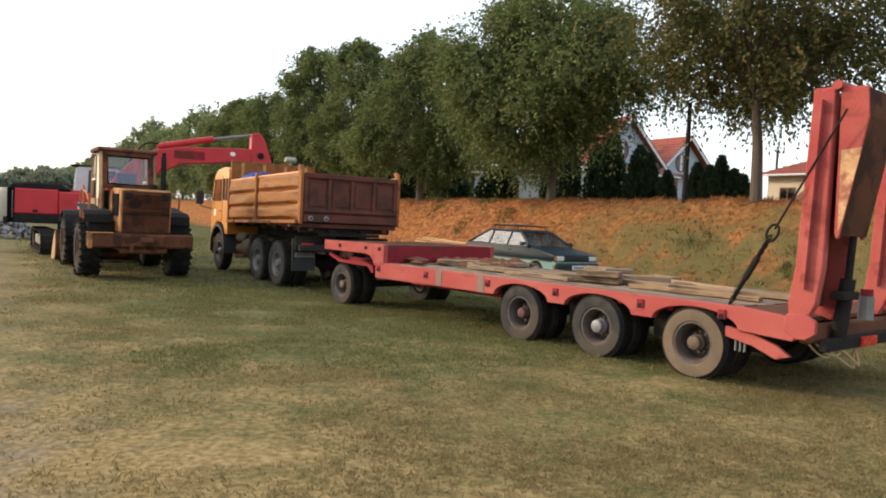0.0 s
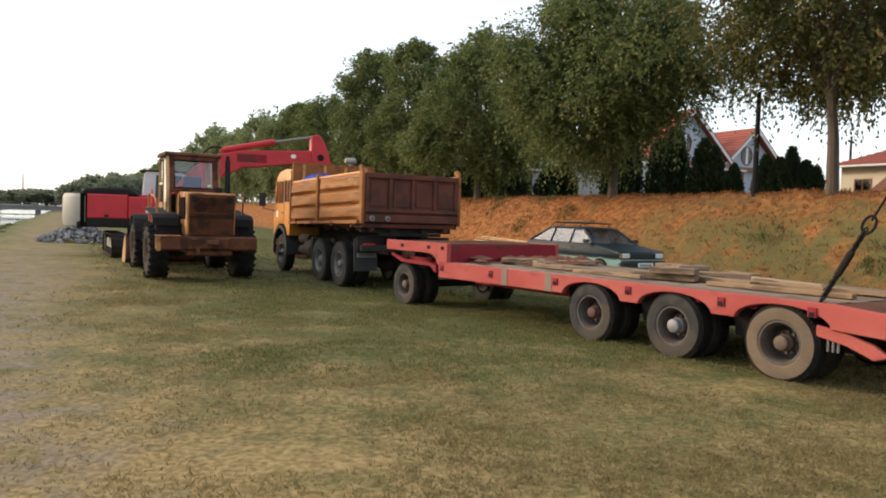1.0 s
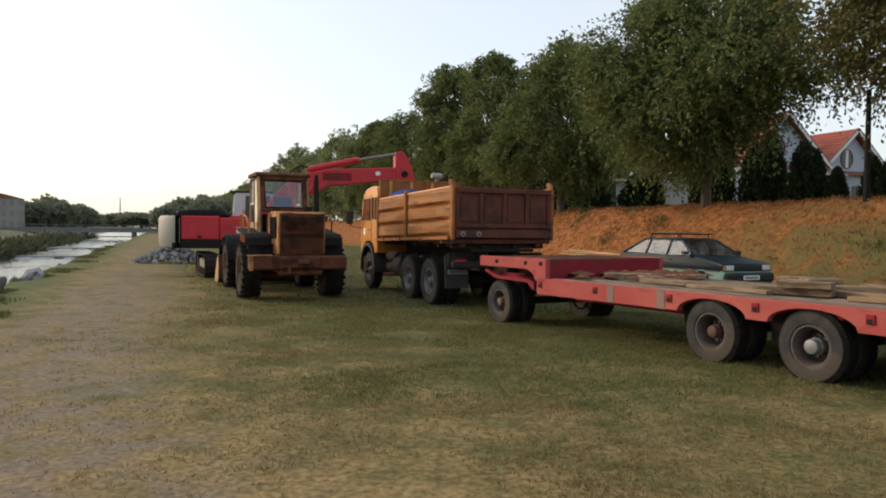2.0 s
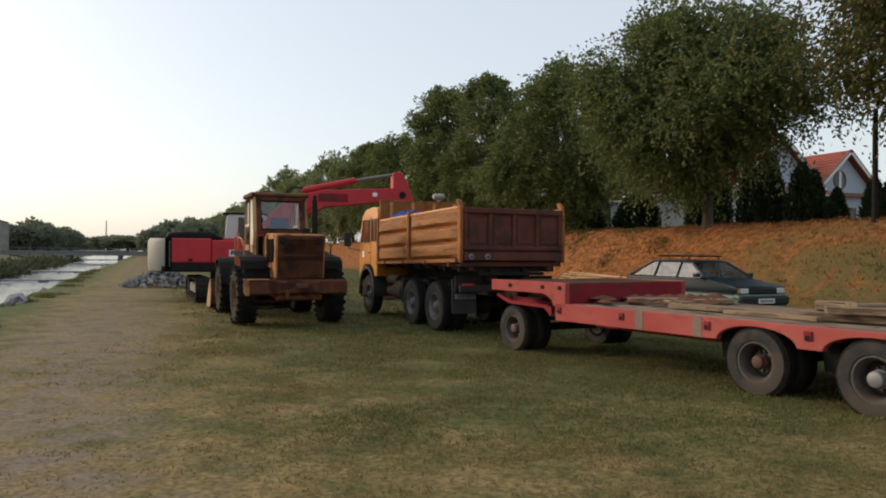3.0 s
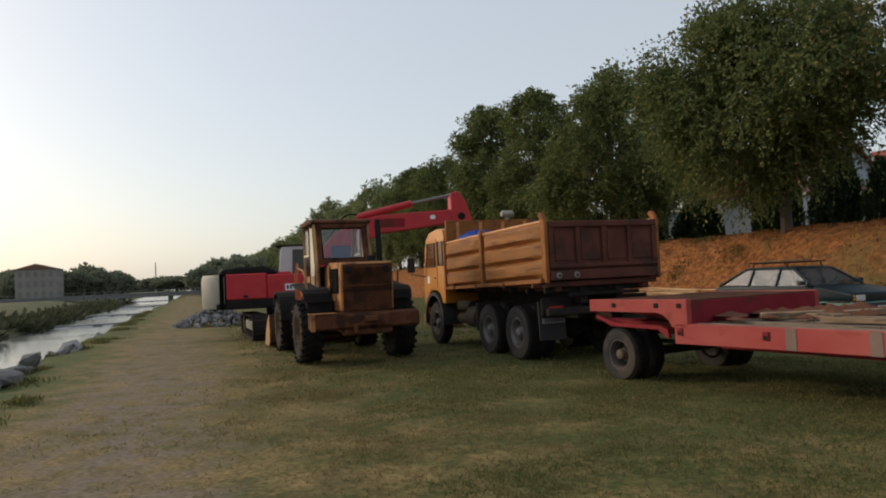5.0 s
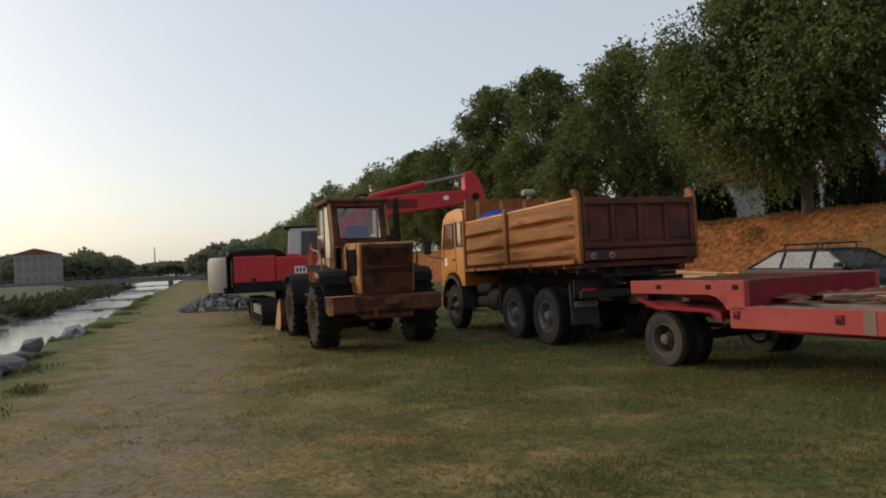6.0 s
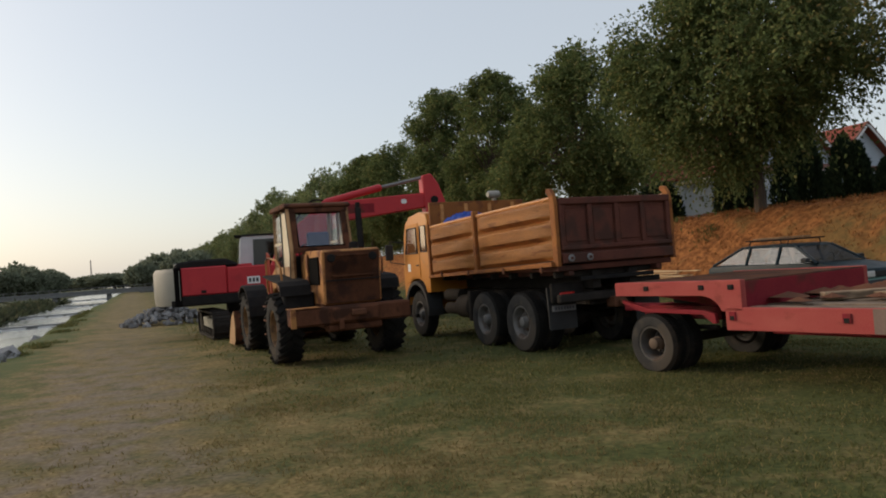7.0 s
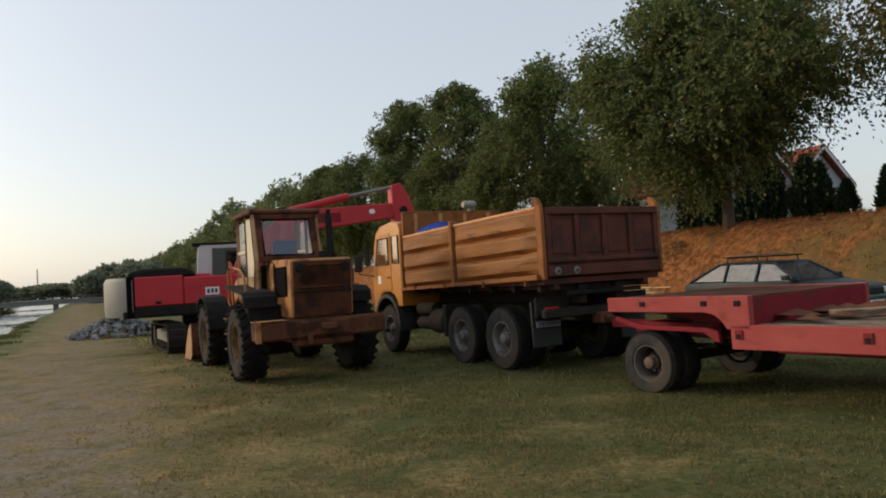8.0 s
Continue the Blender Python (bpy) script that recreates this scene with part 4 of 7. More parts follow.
        part("peeled_patch", prism([(-4.19, 2.42), (-4.37, 2.44), (-4.235, 1.74), (-4.20, 1.66)], y + 0.309, y + 0.313), M_PEEL, fs, "bare rusty tan metal where the paint peeled")
        part("fold_side", prism(fold, y - 0.31, y - 0.25, bevel=0.008), M_RED, t)
        # The plate faces away from the sun; its dark brown holds that shade.
        part("fold_plate", prism([(-4.41, 2.98), (-4.425, 2.72), (-4.225, 1.62), (-4.21, 1.62), (-4.405, 2.72), (-4.39, 2.98)], y - 0.30, y + 0.30), M_DARKRUST, t, "ramp plate, coloured dark brown for its shaded rear side")
        part("fold_hinge", bar([(-4.14, y - 0.36, 3.03), (-4.14, y + 0.36, 3.03)], 0.045, 12), M_RED, t)
        part("lift_ram", bar([(-4.10, y - 0.1, 0.6), (-4.16, y - 0.1, 1.2), (-4.16, y - 0.1, 1.2), (-4.2, y - 0.1, 1.9)], [0.07, 0.07, 0.035, 0.035], 12), M_BLACK, t)
        # Bracket coloured black in place of grey, for the shadow zone at the tail.
        part("ram_bracket", boxes((-4.22, -4.08, y - 0.24, y + 0.1, 1.0, 1.08), bevel=0.01), M_BLACK, t)
    part("reservoir", bar([(-4.16, 0.35, 0.78), (-4.16, 0.35, 1.02)], 0.075, 14), M_GREY, t)
    part("reservoir_cap", bar([(-4.16, 0.35, 1.022), (-4.16, 0.35, 1.09)], 0.06, 14), M_DARKRED, t)
    rng = random.Random(4)
    for k in range(4):
        y0, y1 = 1.24 - 0.13 * k, 0.86 - rng.uniform(0.1, 0.3) * (k + 1)
        sag, lean = rng.uniform(0.14, 0.36), rng.uniform(-0.25, 0.25)
        pts = []
        for j in range(17):
            f = j / 16
            w = math.sin(math.pi * f) ** (0.8 + 0.3 * k % 0.7)
            pts.append((-3.98 - (0.06 + 0.05 * k) * w + 0.025 * math.sin(7 * f + k), y0 + (y1 - y0) * f + lean * w * f, 0.60 - sag * w + 0.02 * math.sin(9 * f + 2 * k)))
        part("air_hose", bar(pts, 0.010, 7), M_HOSE, t, "loose tan air hose")
    for ob in t.children:
        if ob.name.split(".")[0] in ("tail_beam", "hinge_lug", "lamp_bar", "rear_lamp", "ramp_beam", "ramp_tread", "rung", "fold_side", "fold_plate", "fold_hinge", "lift_ram", "ram_bracket", "reservoir", "reservoir_cap", "air_hose", "guard_bracket", "bolt"):
            ob.location.x = 0.13
    # deck boards
    rng = random.Random(7)
    n = 15
    for k in range(n):
        y = -V + 0.1 + k * (2 * V - 0.2) / n
        x0 = -3.18
        while x0 < 3.2:
            ln = rng.choice((1.6, 2.1, 3.2))
            x1 = min(x0 + ln, 3.32)
            if 3.32 - x1 < 0.4:
                x1 = 3.32
            dz = rng.uniform(-0.008, 0.012)
            part("deck_board", boxes((x0 + 0.006, x1 - 0.006, y + 0.007, y + (2 * V - 0.2) / n - 0.007, 0.80, 0.85 + dz), bevel=0.005), M_PLANK, t)
            x0 = x1
    return t


TRAILER_M = pose(1.945, 11.21, 0.065, 0, 0.5, 127.15)
trailer(TRAILER_M)


def timber(m, lx, ly, lz, label, material=None, category="plank", group="timber on the trailer deck"):
    rng = random.Random(int(lx * 1000 + ly * 100))
    bm = boxes((-lx / 2, lx / 2, -ly / 2, ly / 2, 0, lz), bevel=min(ly, lz) * 0.1)
    bmesh.ops.subdivide_edges(bm, edges=[e for e in bm.edges if e.calc_length() > lx * 0.6], cuts=5)
    for v in bm.verts:
        v.co.y += 0.01 * noise.noise((v.co.x * 2 + lx, 0, 1))
        v.co.z += 0.006 * noise.noise((v.co.x * 3, v.co.y * 4, lx))
    return single("timber_plank", bm, material or M_WOOD, m, label, category, group)


for x, y, z, lx, ly, lz, rz, pale in ((-0.55, 0.5, 0, 0.95, 0.18, 0.09, 12, 0), (-1.25, 0.3, 0, 1.1, 0.16, 0.07, -8, 1), (-0.75, 0.55, 0.09, 0.6, 0.2, 0.08, 20, 0), (-1.9, 0.15, 0, 1.2, 0.14, 0.06, 5, 1),
                                       (-0.3, -0.4, 0, 0.5, 0.22, 0.16, 70, 0), (-1.5, -0.5, 0, 1.6, 0.13, 0.06, -14, 0), (0.8, 0.5, 0, 2.2, 0.16, 0.06, 3, 0), (1.6, 0.2, 0, 1.5, 0.14, 0.05, -6, 0),
                                       (2.6, 0.1, 0, 0.9, 0.2, 0.09, 48, 0), (0.50, -1.05, 0, 0.5, 0.22, 0.13, 20, 0), (0.05, -0.55, 0, 0.45, 0.2, 0.10, 95, 0), (0.15, -0.85, 0.0, 0.7, 0.16, 0.10, 5, 0), (-0.45, -0.85, 0, 0.9, 0.14, 0.06, 12, 1), (-0.7, -1.05, 0, 0.6, 0.16, 0.08, -20, 1), (2.2, 0.05, 0, 0.7, 0.22, 0.07, -30, 0), (2.3, -0.45, 0, 1.2, 0.18, 0.07, 80, 0), (-2.5, -0.1, 0, 1.5, 0.15, 0.05, 0, 1), (0.2, 0.75, 0, 1.3, 0.12, 0.05, -2, 0), (-2.2, 0.62, 0, 1.7, 0.1, 0.05, 2, 1), (-1.0, -0.05, 0, 0.8, 0.15, 0.12, 33, 0)):
    timber(TRAILER_M @ pose(x, y, 0.863 + z, 0, 0, rz), lx, ly, lz, "dirty pale sawn plank lying on the trailer deck" if pale else "weathered brown timber lying on the trailer deck", M_DECKWOOD if pale else M_WOOD)


def rubble(m):
    bm = bmesh.new()
    rng = random.Random(9)
    for k in range(64):
        x, y, s = rng.gauss(0, 0.34), rng.gauss(0, 0.5), rng.uniform(0.07, 0.20)
        g = bmesh.ops.create_icosphere(bm, subdivisions=1, radius=s)
        for v in g["verts"]:
            v.co *= 1 + 0.35 * noise.noise(v.co * 9 + Vector((k, 0, 0)))
            v.co = Vector((v.co.x * 1.5 + x, v.co.y + y, abs(v.co.z) * 0.7))
    return single("debris", bm, M_RUST, m, "heap of dark scrap on the trailer deck below the step", "debris", kind="stuff")


rubble(TRAILER_M @ pose(2.75, -0.35, 0.86))


def chain(m):
    t = thing("lashing_chain", m, "dark greasy chain with a turnbuckle holding the raised ramp", "chain")
    a, b = Vector((-3.02, 1.2, 0.855)), Vector((-4.15, 1.37, 2.78))
    d = b - a
    n = 22
    q = d.to_track_quat('X', 'Z').to_matrix().to_4x4()
    link = bmesh.new()
    tube(link, [(0.05 * math.cos(k * math.pi / 5), 0.022 * math.sin(k * math.pi / 5), 0) for k in range(11)], 0.009, 6, False)
    me = mesh_of(link, "chain_link", M_BLACK, True)
    for k in range(n):
        f = 0.02 + 0.36 * k / n
        o = part("link", me, None, t)
        o.matrix_local = Matrix.Translation(a + d * f) @ q @ Matrix.Rotation(radians(90 * (k % 2)), 4, 'X')
    bm = bmesh.new()
    tube(bm, [a + d * 0.13, a + d * 0.15, a + d * 0.26, a + d * 0.28], [0.015, 0.035, 0.035, 0.015], 8)
    part("turnbuckle", bm, M_BLACK, t)
    ring = bmesh.new()
    tube(ring, [(0.09 * math.cos(k * math.pi / 8), 0.06 * math.sin(k * math.pi / 8), 0) for k in range(17)], 0.014, 6, False)
    bmesh.ops.transform(ring, matrix=Matrix.Translation(a + d * 0.40) @ q @ Matrix.Rotation(radians(90), 4, 'X'), verts=ring.verts)
    part("hook_ring", ring, M_BLACK, t)
    bm = bmesh.new()
    tube(bm, [a + d * 0.42, a + d], 0.011, 6)
    part("cable", bm, M_BLACK, t)
    return t


chain(TRAILER_M)


# ---- wheel loader: x ahead, y left, origin under the rear axle ----
def wheel_loader(m):
    t = thing("wheel_loader", m, "rusty ochre wheel loader with a glazed cab, parked on grass", "loader")
    for side in (1, -1):
        add_wheel(t, 0, side * 0.985, R_LOAD, side, LOADER_WHEEL, "lugged loader wheel with an ochre rim", 8)
        add_wheel(t, 3.0, side * 0.985, R_LOAD, side, LOADER_WHEEL, "lugged loader wheel with an ochre rim", 21)
        panel = [(-0.60, 1.24), (-0.57, 1.42), (-0.40, 1.50), (0.10, 1.54), (0.95, 1.64), (0.95, 1.61), (0.1, 1.51), (-0.38, 1.47), (-0.54, 1.40), (-0.57, 1.24)]
        part("fender", prism(panel, side * 0.58, side * 1.14), M_BLACK, t, "sooty dark fender")
        skirt = [(0.05, 1.0), (0.05, 1.50), (0.93, 1.62), (0.93, 1.0)]
        part("fender_skirt", prism(skirt, side * 0.60, side * 0.66), M_DARKRUST, t)
        fender = []
        for k in range(9):
            a = math.pi * (0.22 + 0.75 * k / 8)
            fender.append((3.0 + 0.80 * math.cos(a), 0.72 + 0.74 * math.sin(a)))
        part("front_fender", prism(fender + [(3 + (x - 3) * 0.95, z - 0.04) for x, z in fender[::-1]], side * 0.76, side * 1.22), M_BLACK, t)
    for x in (0, 3.0):
        part("axle", bar([(x, -0.8, 0.645), (x, -0.2, 0.645), (x, 0, 0.645), (x, 0.2, 0.645), (x, 0.8, 0.645)], [0.12, 0.12, 0.25, 0.12, 0.12], 14), M_CHASSIS, t)
    part("rear_frame", boxes((-1.05, 1.3, -0.48, 0.48, 0.62, 1.1), bevel=0.03), M_LOADRUST, t)
    part("front_frame", prism([(1.5, 0.6), (3.5, 0.6), (3.6, 1.2), (2.6, 1.7), (1.9, 1.5), (1.5, 1.1)], -0.42, 0.42, bevel=0.03), M_LOAD, t)
    part("joint", bar([(1.4, 0, 0.55), (1.4, 0, 1.15)], 0.16, 16), M_BLACK, t)
    # counterweight bumper
    bump = bmesh.new()
    box(bump, -1.34, -1.02, -1.05, 1.145, 0.71, 1.02, bevel=0.035)
    box(bump, -1.40, -1.30, -0.42, 0.42, 0.74, 1.00, bevel=0.03)
    box(bump, -1.30, -1.05, -0.50, 0.50, 0.58, 0.705, bevel=0.03)
    cw = part("counterweight", bump, M_LOADRUST, t, "rusty counterweight bumper with a knocked corner")
    part("corner_plate", boxes((-1.36, -1.335, 1.06, 1.15, 0.70, 1.03), (-1.35, -1.02, 0.62, 1.15, 1.02, 1.035), bevel=0.004), M_LOAD, cw, "bent pale corner plate")
    part("tow_pin", boxes((-1.42, -1.33, 0.24, 0.32, 0.62, 0.80), bevel=0.01), M_LOADRUST, cw)
    part("tow_jaw", boxes((-1.48, -1.40, -0.16, 0.10, 0.84, 0.95), bevel=0.02), M_RUST, cw)
    # engine hood with grille
    part("hood", prism([(-1.10, 1.04), (-1.16, 1.98), (-1.10, 2.01), (0.28, 2.05), (0.28, 1.04)], -0.50, 0.50, bevel=0.025), M_LOAD, t, "ochre engine hood, stained")
    hood_back = part("radiator_panel", prism([(-1.13, 1.06), (-1.185, 1.97), (-1.17, 1.97), (-1.11, 1.06)], -0.465, 0.465, bevel=0.006), M_DARKRUST, t, "dark rusty radiator panel")
    part("grille_bar", boxes((-1.205, -1.165, -0.36, 0.36, 1.52, 1.56), bevel=0.006), M_DARKRUST, hood_back)
    part("grille_bar", boxes((-1.215, -1.175, -0.28, 0.28, 1.88, 1.92), bevel=0.006), M_DARKRUST, hood_back)
    for k in range(9):
        z = 1.575 + k * 0.034
        part("slat", boxes((-1.20 , -1.165, -0.34, 0.34, z, z + 0.016)), M_DARKRUST, hood_back)
    part("seam", boxes((-1.185, -1.15, -0.465, 0.465, 1.455, 1.475)), M_BLACK, hood_back)
    for y in (0.36, -0.36):
        lamp = lathe([(0, 0.03), (0.06, 0.03), (0.075, 0.015), (0.075, 0)], 16)
        bmesh.ops.transform(lamp, matrix=Matrix.Translation((-1.18, y, 1.86)) @ Matrix.Rotation(radians(90), 4, 'Z'), verts=lamp.verts)
        part("rear_lamp", lamp, M_BLACK, hood_back)
    # No recess here: a flat panel whose black is the bay's inner shade.
    part("engine_opening", boxes((-0.92, -0.30, 0.492, 0.512, 1.40, 1.90), bevel=0.006), M_VOID, t, "flat black panel painted as the shade of the open engine bay")
    part("side_panel", boxes((-0.22, 0.25, 0.50, 0.525, 1.30, 1.98), bevel=0.008), M_LOAD, t)
    part("side_panel", boxes((-1.0, 0.25, -0.525, -0.50, 1.30, 1.98), bevel=0.008), M_LOAD, t)
    part("tank", boxes((-0.5, 0.9, 0.50, 1.06, 0.98, 1.28), bevel=0.03), M_BLACK, t)
    part("tank", boxes((-0.5, 0.9, -1.06, -0.50, 0.98, 1.28), bevel=0.03), M_BLACK, t)
    # cab
    C0, C1, CY, Z0, Z1 = 0.16, 1.58, 0.61, 1.30, 2.90
    part("cab_floor", boxes((C0, C1, -CY, CY, Z0, Z0 + 0.08), bevel=0.01), M_LOADRUST, t)
    posts = []
    for side in (1, -1):
        y = side * (CY - 0.035)
        posts.append(bar([(C0 + 0.02, y, Z0 + 0.05), (C0 - 0.03, y, 2.05), (C0 + 0.17, y, Z1 - 0.02)], 0.05, 4))
        posts.append(bar([(C0 + 0.72, y, Z0 + 0.05), (C0 + 0.72, y, Z1 - 0.02)], 0.035, 4))
        posts.append(bar([(C1 + 0.03, y, Z0 + 0.05), (C1, y, 2.0), (C1 - 0.08, y, Z1 - 0.02)], 0.05, 4))
    for p in posts:
        part("cab_post", p, M_CABOCHRE, t)
    part("rear_sill", boxes((C0 - 0.08, C0 + 0.03, -CY + 0.04, CY - 0.04, 2.02, 2.12), bevel=0.01), M_LOADRUST, t)
    part("rear_header", boxes((C0 + 0.09, C0 + 0.20, -CY + 0.04, CY - 0.04, 2.80, 2.89), bevel=0.01), M_LOADRUST, t)
    for y in (CY - 0.11, -CY + 0.11):
        part("rear_jamb", prism([(C0 - 0.07, 2.11), (C0 + 0.01, 2.11), (C0 + 0.18, 2.81), (C0 + 0.10, 2.81)], y - 0.06, y + 0.06, bevel=0.008), M_LOADRUST, t)
    rw = part("rear_window", prism([(C0 - 0.035, 2.11), (C0 - 0.025, 2.11), (C0 + 0.145, 2.81), (C0 + 0.135, 2.81)], -CY + 0.15, CY - 0.15), M_GLASS, t)
    rw.visible_shadow = False
    seal = bmesh.new()
    ring = [(C0 - 0.05, 0.455, 2.13), (C0 - 0.05, -0.455, 2.13), (C0 + 0.115, -0.455, 2.79), (C0 + 0.115, 0.455, 2.79), (C0 - 0.05, 0.455, 2.13)]
    tube(seal, ring, 0.022, 6)
    part("seal", seal, M_VOID, rw)
    part("cab_roof", prism([(C0 + 0.06, Z1), (C0 + 0.07, Z1 + 0.06), (C0 + 0.2, Z1 + 0.10), (C1, Z1 + 0.10), (C1 + 0.08, Z1 + 0.04), (C1 + 0.08, Z1)], -CY - 0.05, CY + 0.05, bevel=0.02), M_LOADRUST, t, "rusty flat cab roof with an overhang")
    for side in (1, -1):
        y = side * (CY - 0.02)
        part("side_skin", boxes((C0 + 0.04, C1, y - 0.015, y + 0.015, Z0, 1.78), bevel=0.004), M_CABOCHRE, t)
        door = part("door", prism([(C0 + 0.14, 1.55), (C0 + 0.66, 1.40), (C0 + 0.66, 2.84), (C0 + 0.22, 2.84), (C0 + 0.04, 2.0)], y - 0.012, y + 0.012), M_CREAM, t, "cream panel filling the rear side opening")
        edge = bmesh.new()
        ep = [(C0 + 0.14, y + 0.02 * side, 1.55), (C0 + 0.66, y + 0.02 * side, 1.42), (C0 + 0.66, y + 0.02 * side, 2.83), (C0 + 0.22, y + 0.02 * side, 2.83), (C0 + 0.04, y + 0.02 * side, 2.0), (C0 + 0.14, y + 0.02 * side, 1.55)]
        tube(edge, ep, 0.016, 6)
        part("door_seal", edge, M_PLASTIC, door)
        fw = part("side_window", boxes((C0 + 0.78, C1 - 0.08, y - 0.005, y + 0.005, 1.78, 2.80)), M_GLASS, t)
        fw.visible_shadow = False
        part("window_bar", boxes((C0 + 0.76, C1 - 0.05, y - 0.02, y + 0.02, 2.22, 2.27)), M_CREAM, t)
    fs = part("windscreen", prism([(C1 + 0.0, 2.0), (C1 + 0.01, 2.0), (C1 - 0.06, 2.84), (C1 - 0.07, 2.84)], -CY + 0.06, CY - 0.06), M_GLASS, t)
    fs.visible_shadow = False
    part("dash", boxes((C1 - 0.25, C1, -CY + 0.06, CY - 0.06, 1.4, 2.0), bevel=0.03), M_BLACK, t)
    part("steering_wheel", bar([(C1 - 0.35 + 0.07 * math.sin(k * math.pi / 8), 0.19 * math.cos(k * math.pi / 8), 2.05 + 0.18 * math.sin(k * math.pi / 8)) for k in range(17)], 0.016, 6), M_BLACK, t)
    seat = part("seat", boxes((C0 + 0.3, C0 + 0.75, -0.24, 0.24, 1.70, 1.84), bevel=0.04), M_BLACK, t)
    part("backrest", prism([(C0 + 0.22, 1.8), (C0 + 0.34, 1.8), (C0 + 0.28, 2.42), (C0 + 0.18, 2.42)], -0.22, 0.22, bevel=0.03), mat("dark_blue_vinyl", (0.03, 0.045, 0.11), (0.045, 0.06, 0.14), 0.6), seat, "dark blue backrest")
    part("seat_pillar", boxes((C0 + 0.4, C0 + 0.65, -0.15, 0.15, 1.38, 1.70)), M_BLACK, t)
    for ob in t.children:
        kind = ob.name.split(".")[0]
        if kind in ("cab_floor", "cab_post", "rear_sill", "rear_header", "rear_jamb", "rear_window", "cab_roof", "side_skin", "door", "side_window", "window_bar", "windscreen", "dash", "steering_wheel", "seat", "seat_pillar"):
            ob.location.y = 0.12
        elif kind in ("hood", "radiator_panel"):
            ob.location.y, ob.scale.y = -0.05, 1.07
    # exhaust, rails, steps
    ex = bmesh.new()
    tube(ex, [(0.06, -0.46, 1.96), (0.06, -0.60, 2.02), (0.08, -0.655, 2.06), (0.08, -0.655, 2.07), (0.20, -0.675, 2.84), (0.20, -0.675, 2.86), (0.19, -0.675, 2.96)], [0.05, 0.05, 0.05, 0.062, 0.062, 0.045, 0.045], 14)
    part("exhaust", ex, M_BLACK, t, "sooty dark upright exhaust", True)
    part("air_cleaner", bar([(-0.55, -0.30, 2.04), (-0.55, -0.30, 2.14), (-0.55, -0.30, 2.16)], [0.09, 0.09, 0.03], 14), M_BLACK, t)
    rail = bmesh.new()
    tube(rail, [(-0.1, 0.98, 1.46), (-0.1, 1.0, 1.75), (0.1, 1.02, 1.90), (0.9, 1.02, 1.98), (1.15, 1.02, 1.9), (1.2, 1.0, 1.3)], 0.02, 8)
    part("hand_rail", rail, M_LOAD, t)
    rail = bmesh.new()
    tube(rail, [(1.3, 0.9, 1.1), (1.3, 0.92, 2.05), (1.45, 0.92, 2.1), (1.6, 0.9, 1.1)], 0.02, 8)
    part("hand_rail", rail, mat("rail_red", (0.42, 0.06, 0.04), (0.48, 0.09, 0.05), 0.6), t)
    rail = bmesh.new()
    tube(rail, [(-0.1, -0.98, 1.46), (-0.1, -1.0, 1.80), (0.1, -1.02, 1.95), (0.9, -1.02, 1.98), (1.0, -1.0, 1.4)], 0.02, 8)
    part("hand_rail", rail, M_LOAD, t)
    for k in range(3):
        part("step", boxes((0.95, 1.25, 0.95, 1.12, 0.45 + 0.28 * k, 0.48 + 0.28 * k), bevel=0.006), M_RUST, t)
    # lift arms and bucket
    for side in (1, -1):
        y = side * 0.52
        part("lift_arm", prism([(2.2, 1.62), (2.45, 1.78), (3.4, 1.35), (4.35, 0.48), (4.30, 0.26), (4.1, 0.34), (3.2, 1.08), (2.3, 1.42)], y - 0.06, y + 0.06, bevel=0.015), M_LOAD, t)
        part("lift_ram", bar([(2.0, y, 0.95), (2.9, y, 1.1), (2.9, y, 1.1), (3.6, y, 0.95)], [0.07, 0.07, 0.035, 0.035], 10), M_GREY, t)
    part("tilt_link", prism([(2.6, 1.55), (2.9, 1.75), (3.9, 1.15), (3.8, 1.0)], -0.08, 0.08, bevel=0.01), M_LOAD, t)
    prof = [(4.25, 0.85), (4.15, 0.45), (4.2, 0.15), (4.4, 0.03), (5.2, 0.02), (5.2, 0.05), (4.42, 0.07), (4.25, 0.18), (4.2, 0.45), (4.3, 0.83)]
    bucket = part("bucket", prism(prof, -1.25, 1.25), M_LOADRUST, t, "rusty bucket resting on the ground")
    for side in (1, -1):
        part("bucket_side", prism([(4.25, 0.85), (4.15, 0.45), (4.2, 0.15), (4.4, 0.03), (5.2, 0.03), (5.0, 0.3), (4.6, 0.7)], side * 1.23, side * 1.26), M_CABOCHRE, bucket)
    return t


wheel_loader(pose(-7.284, 17.92, 0.02, 0, 0, 121.6))


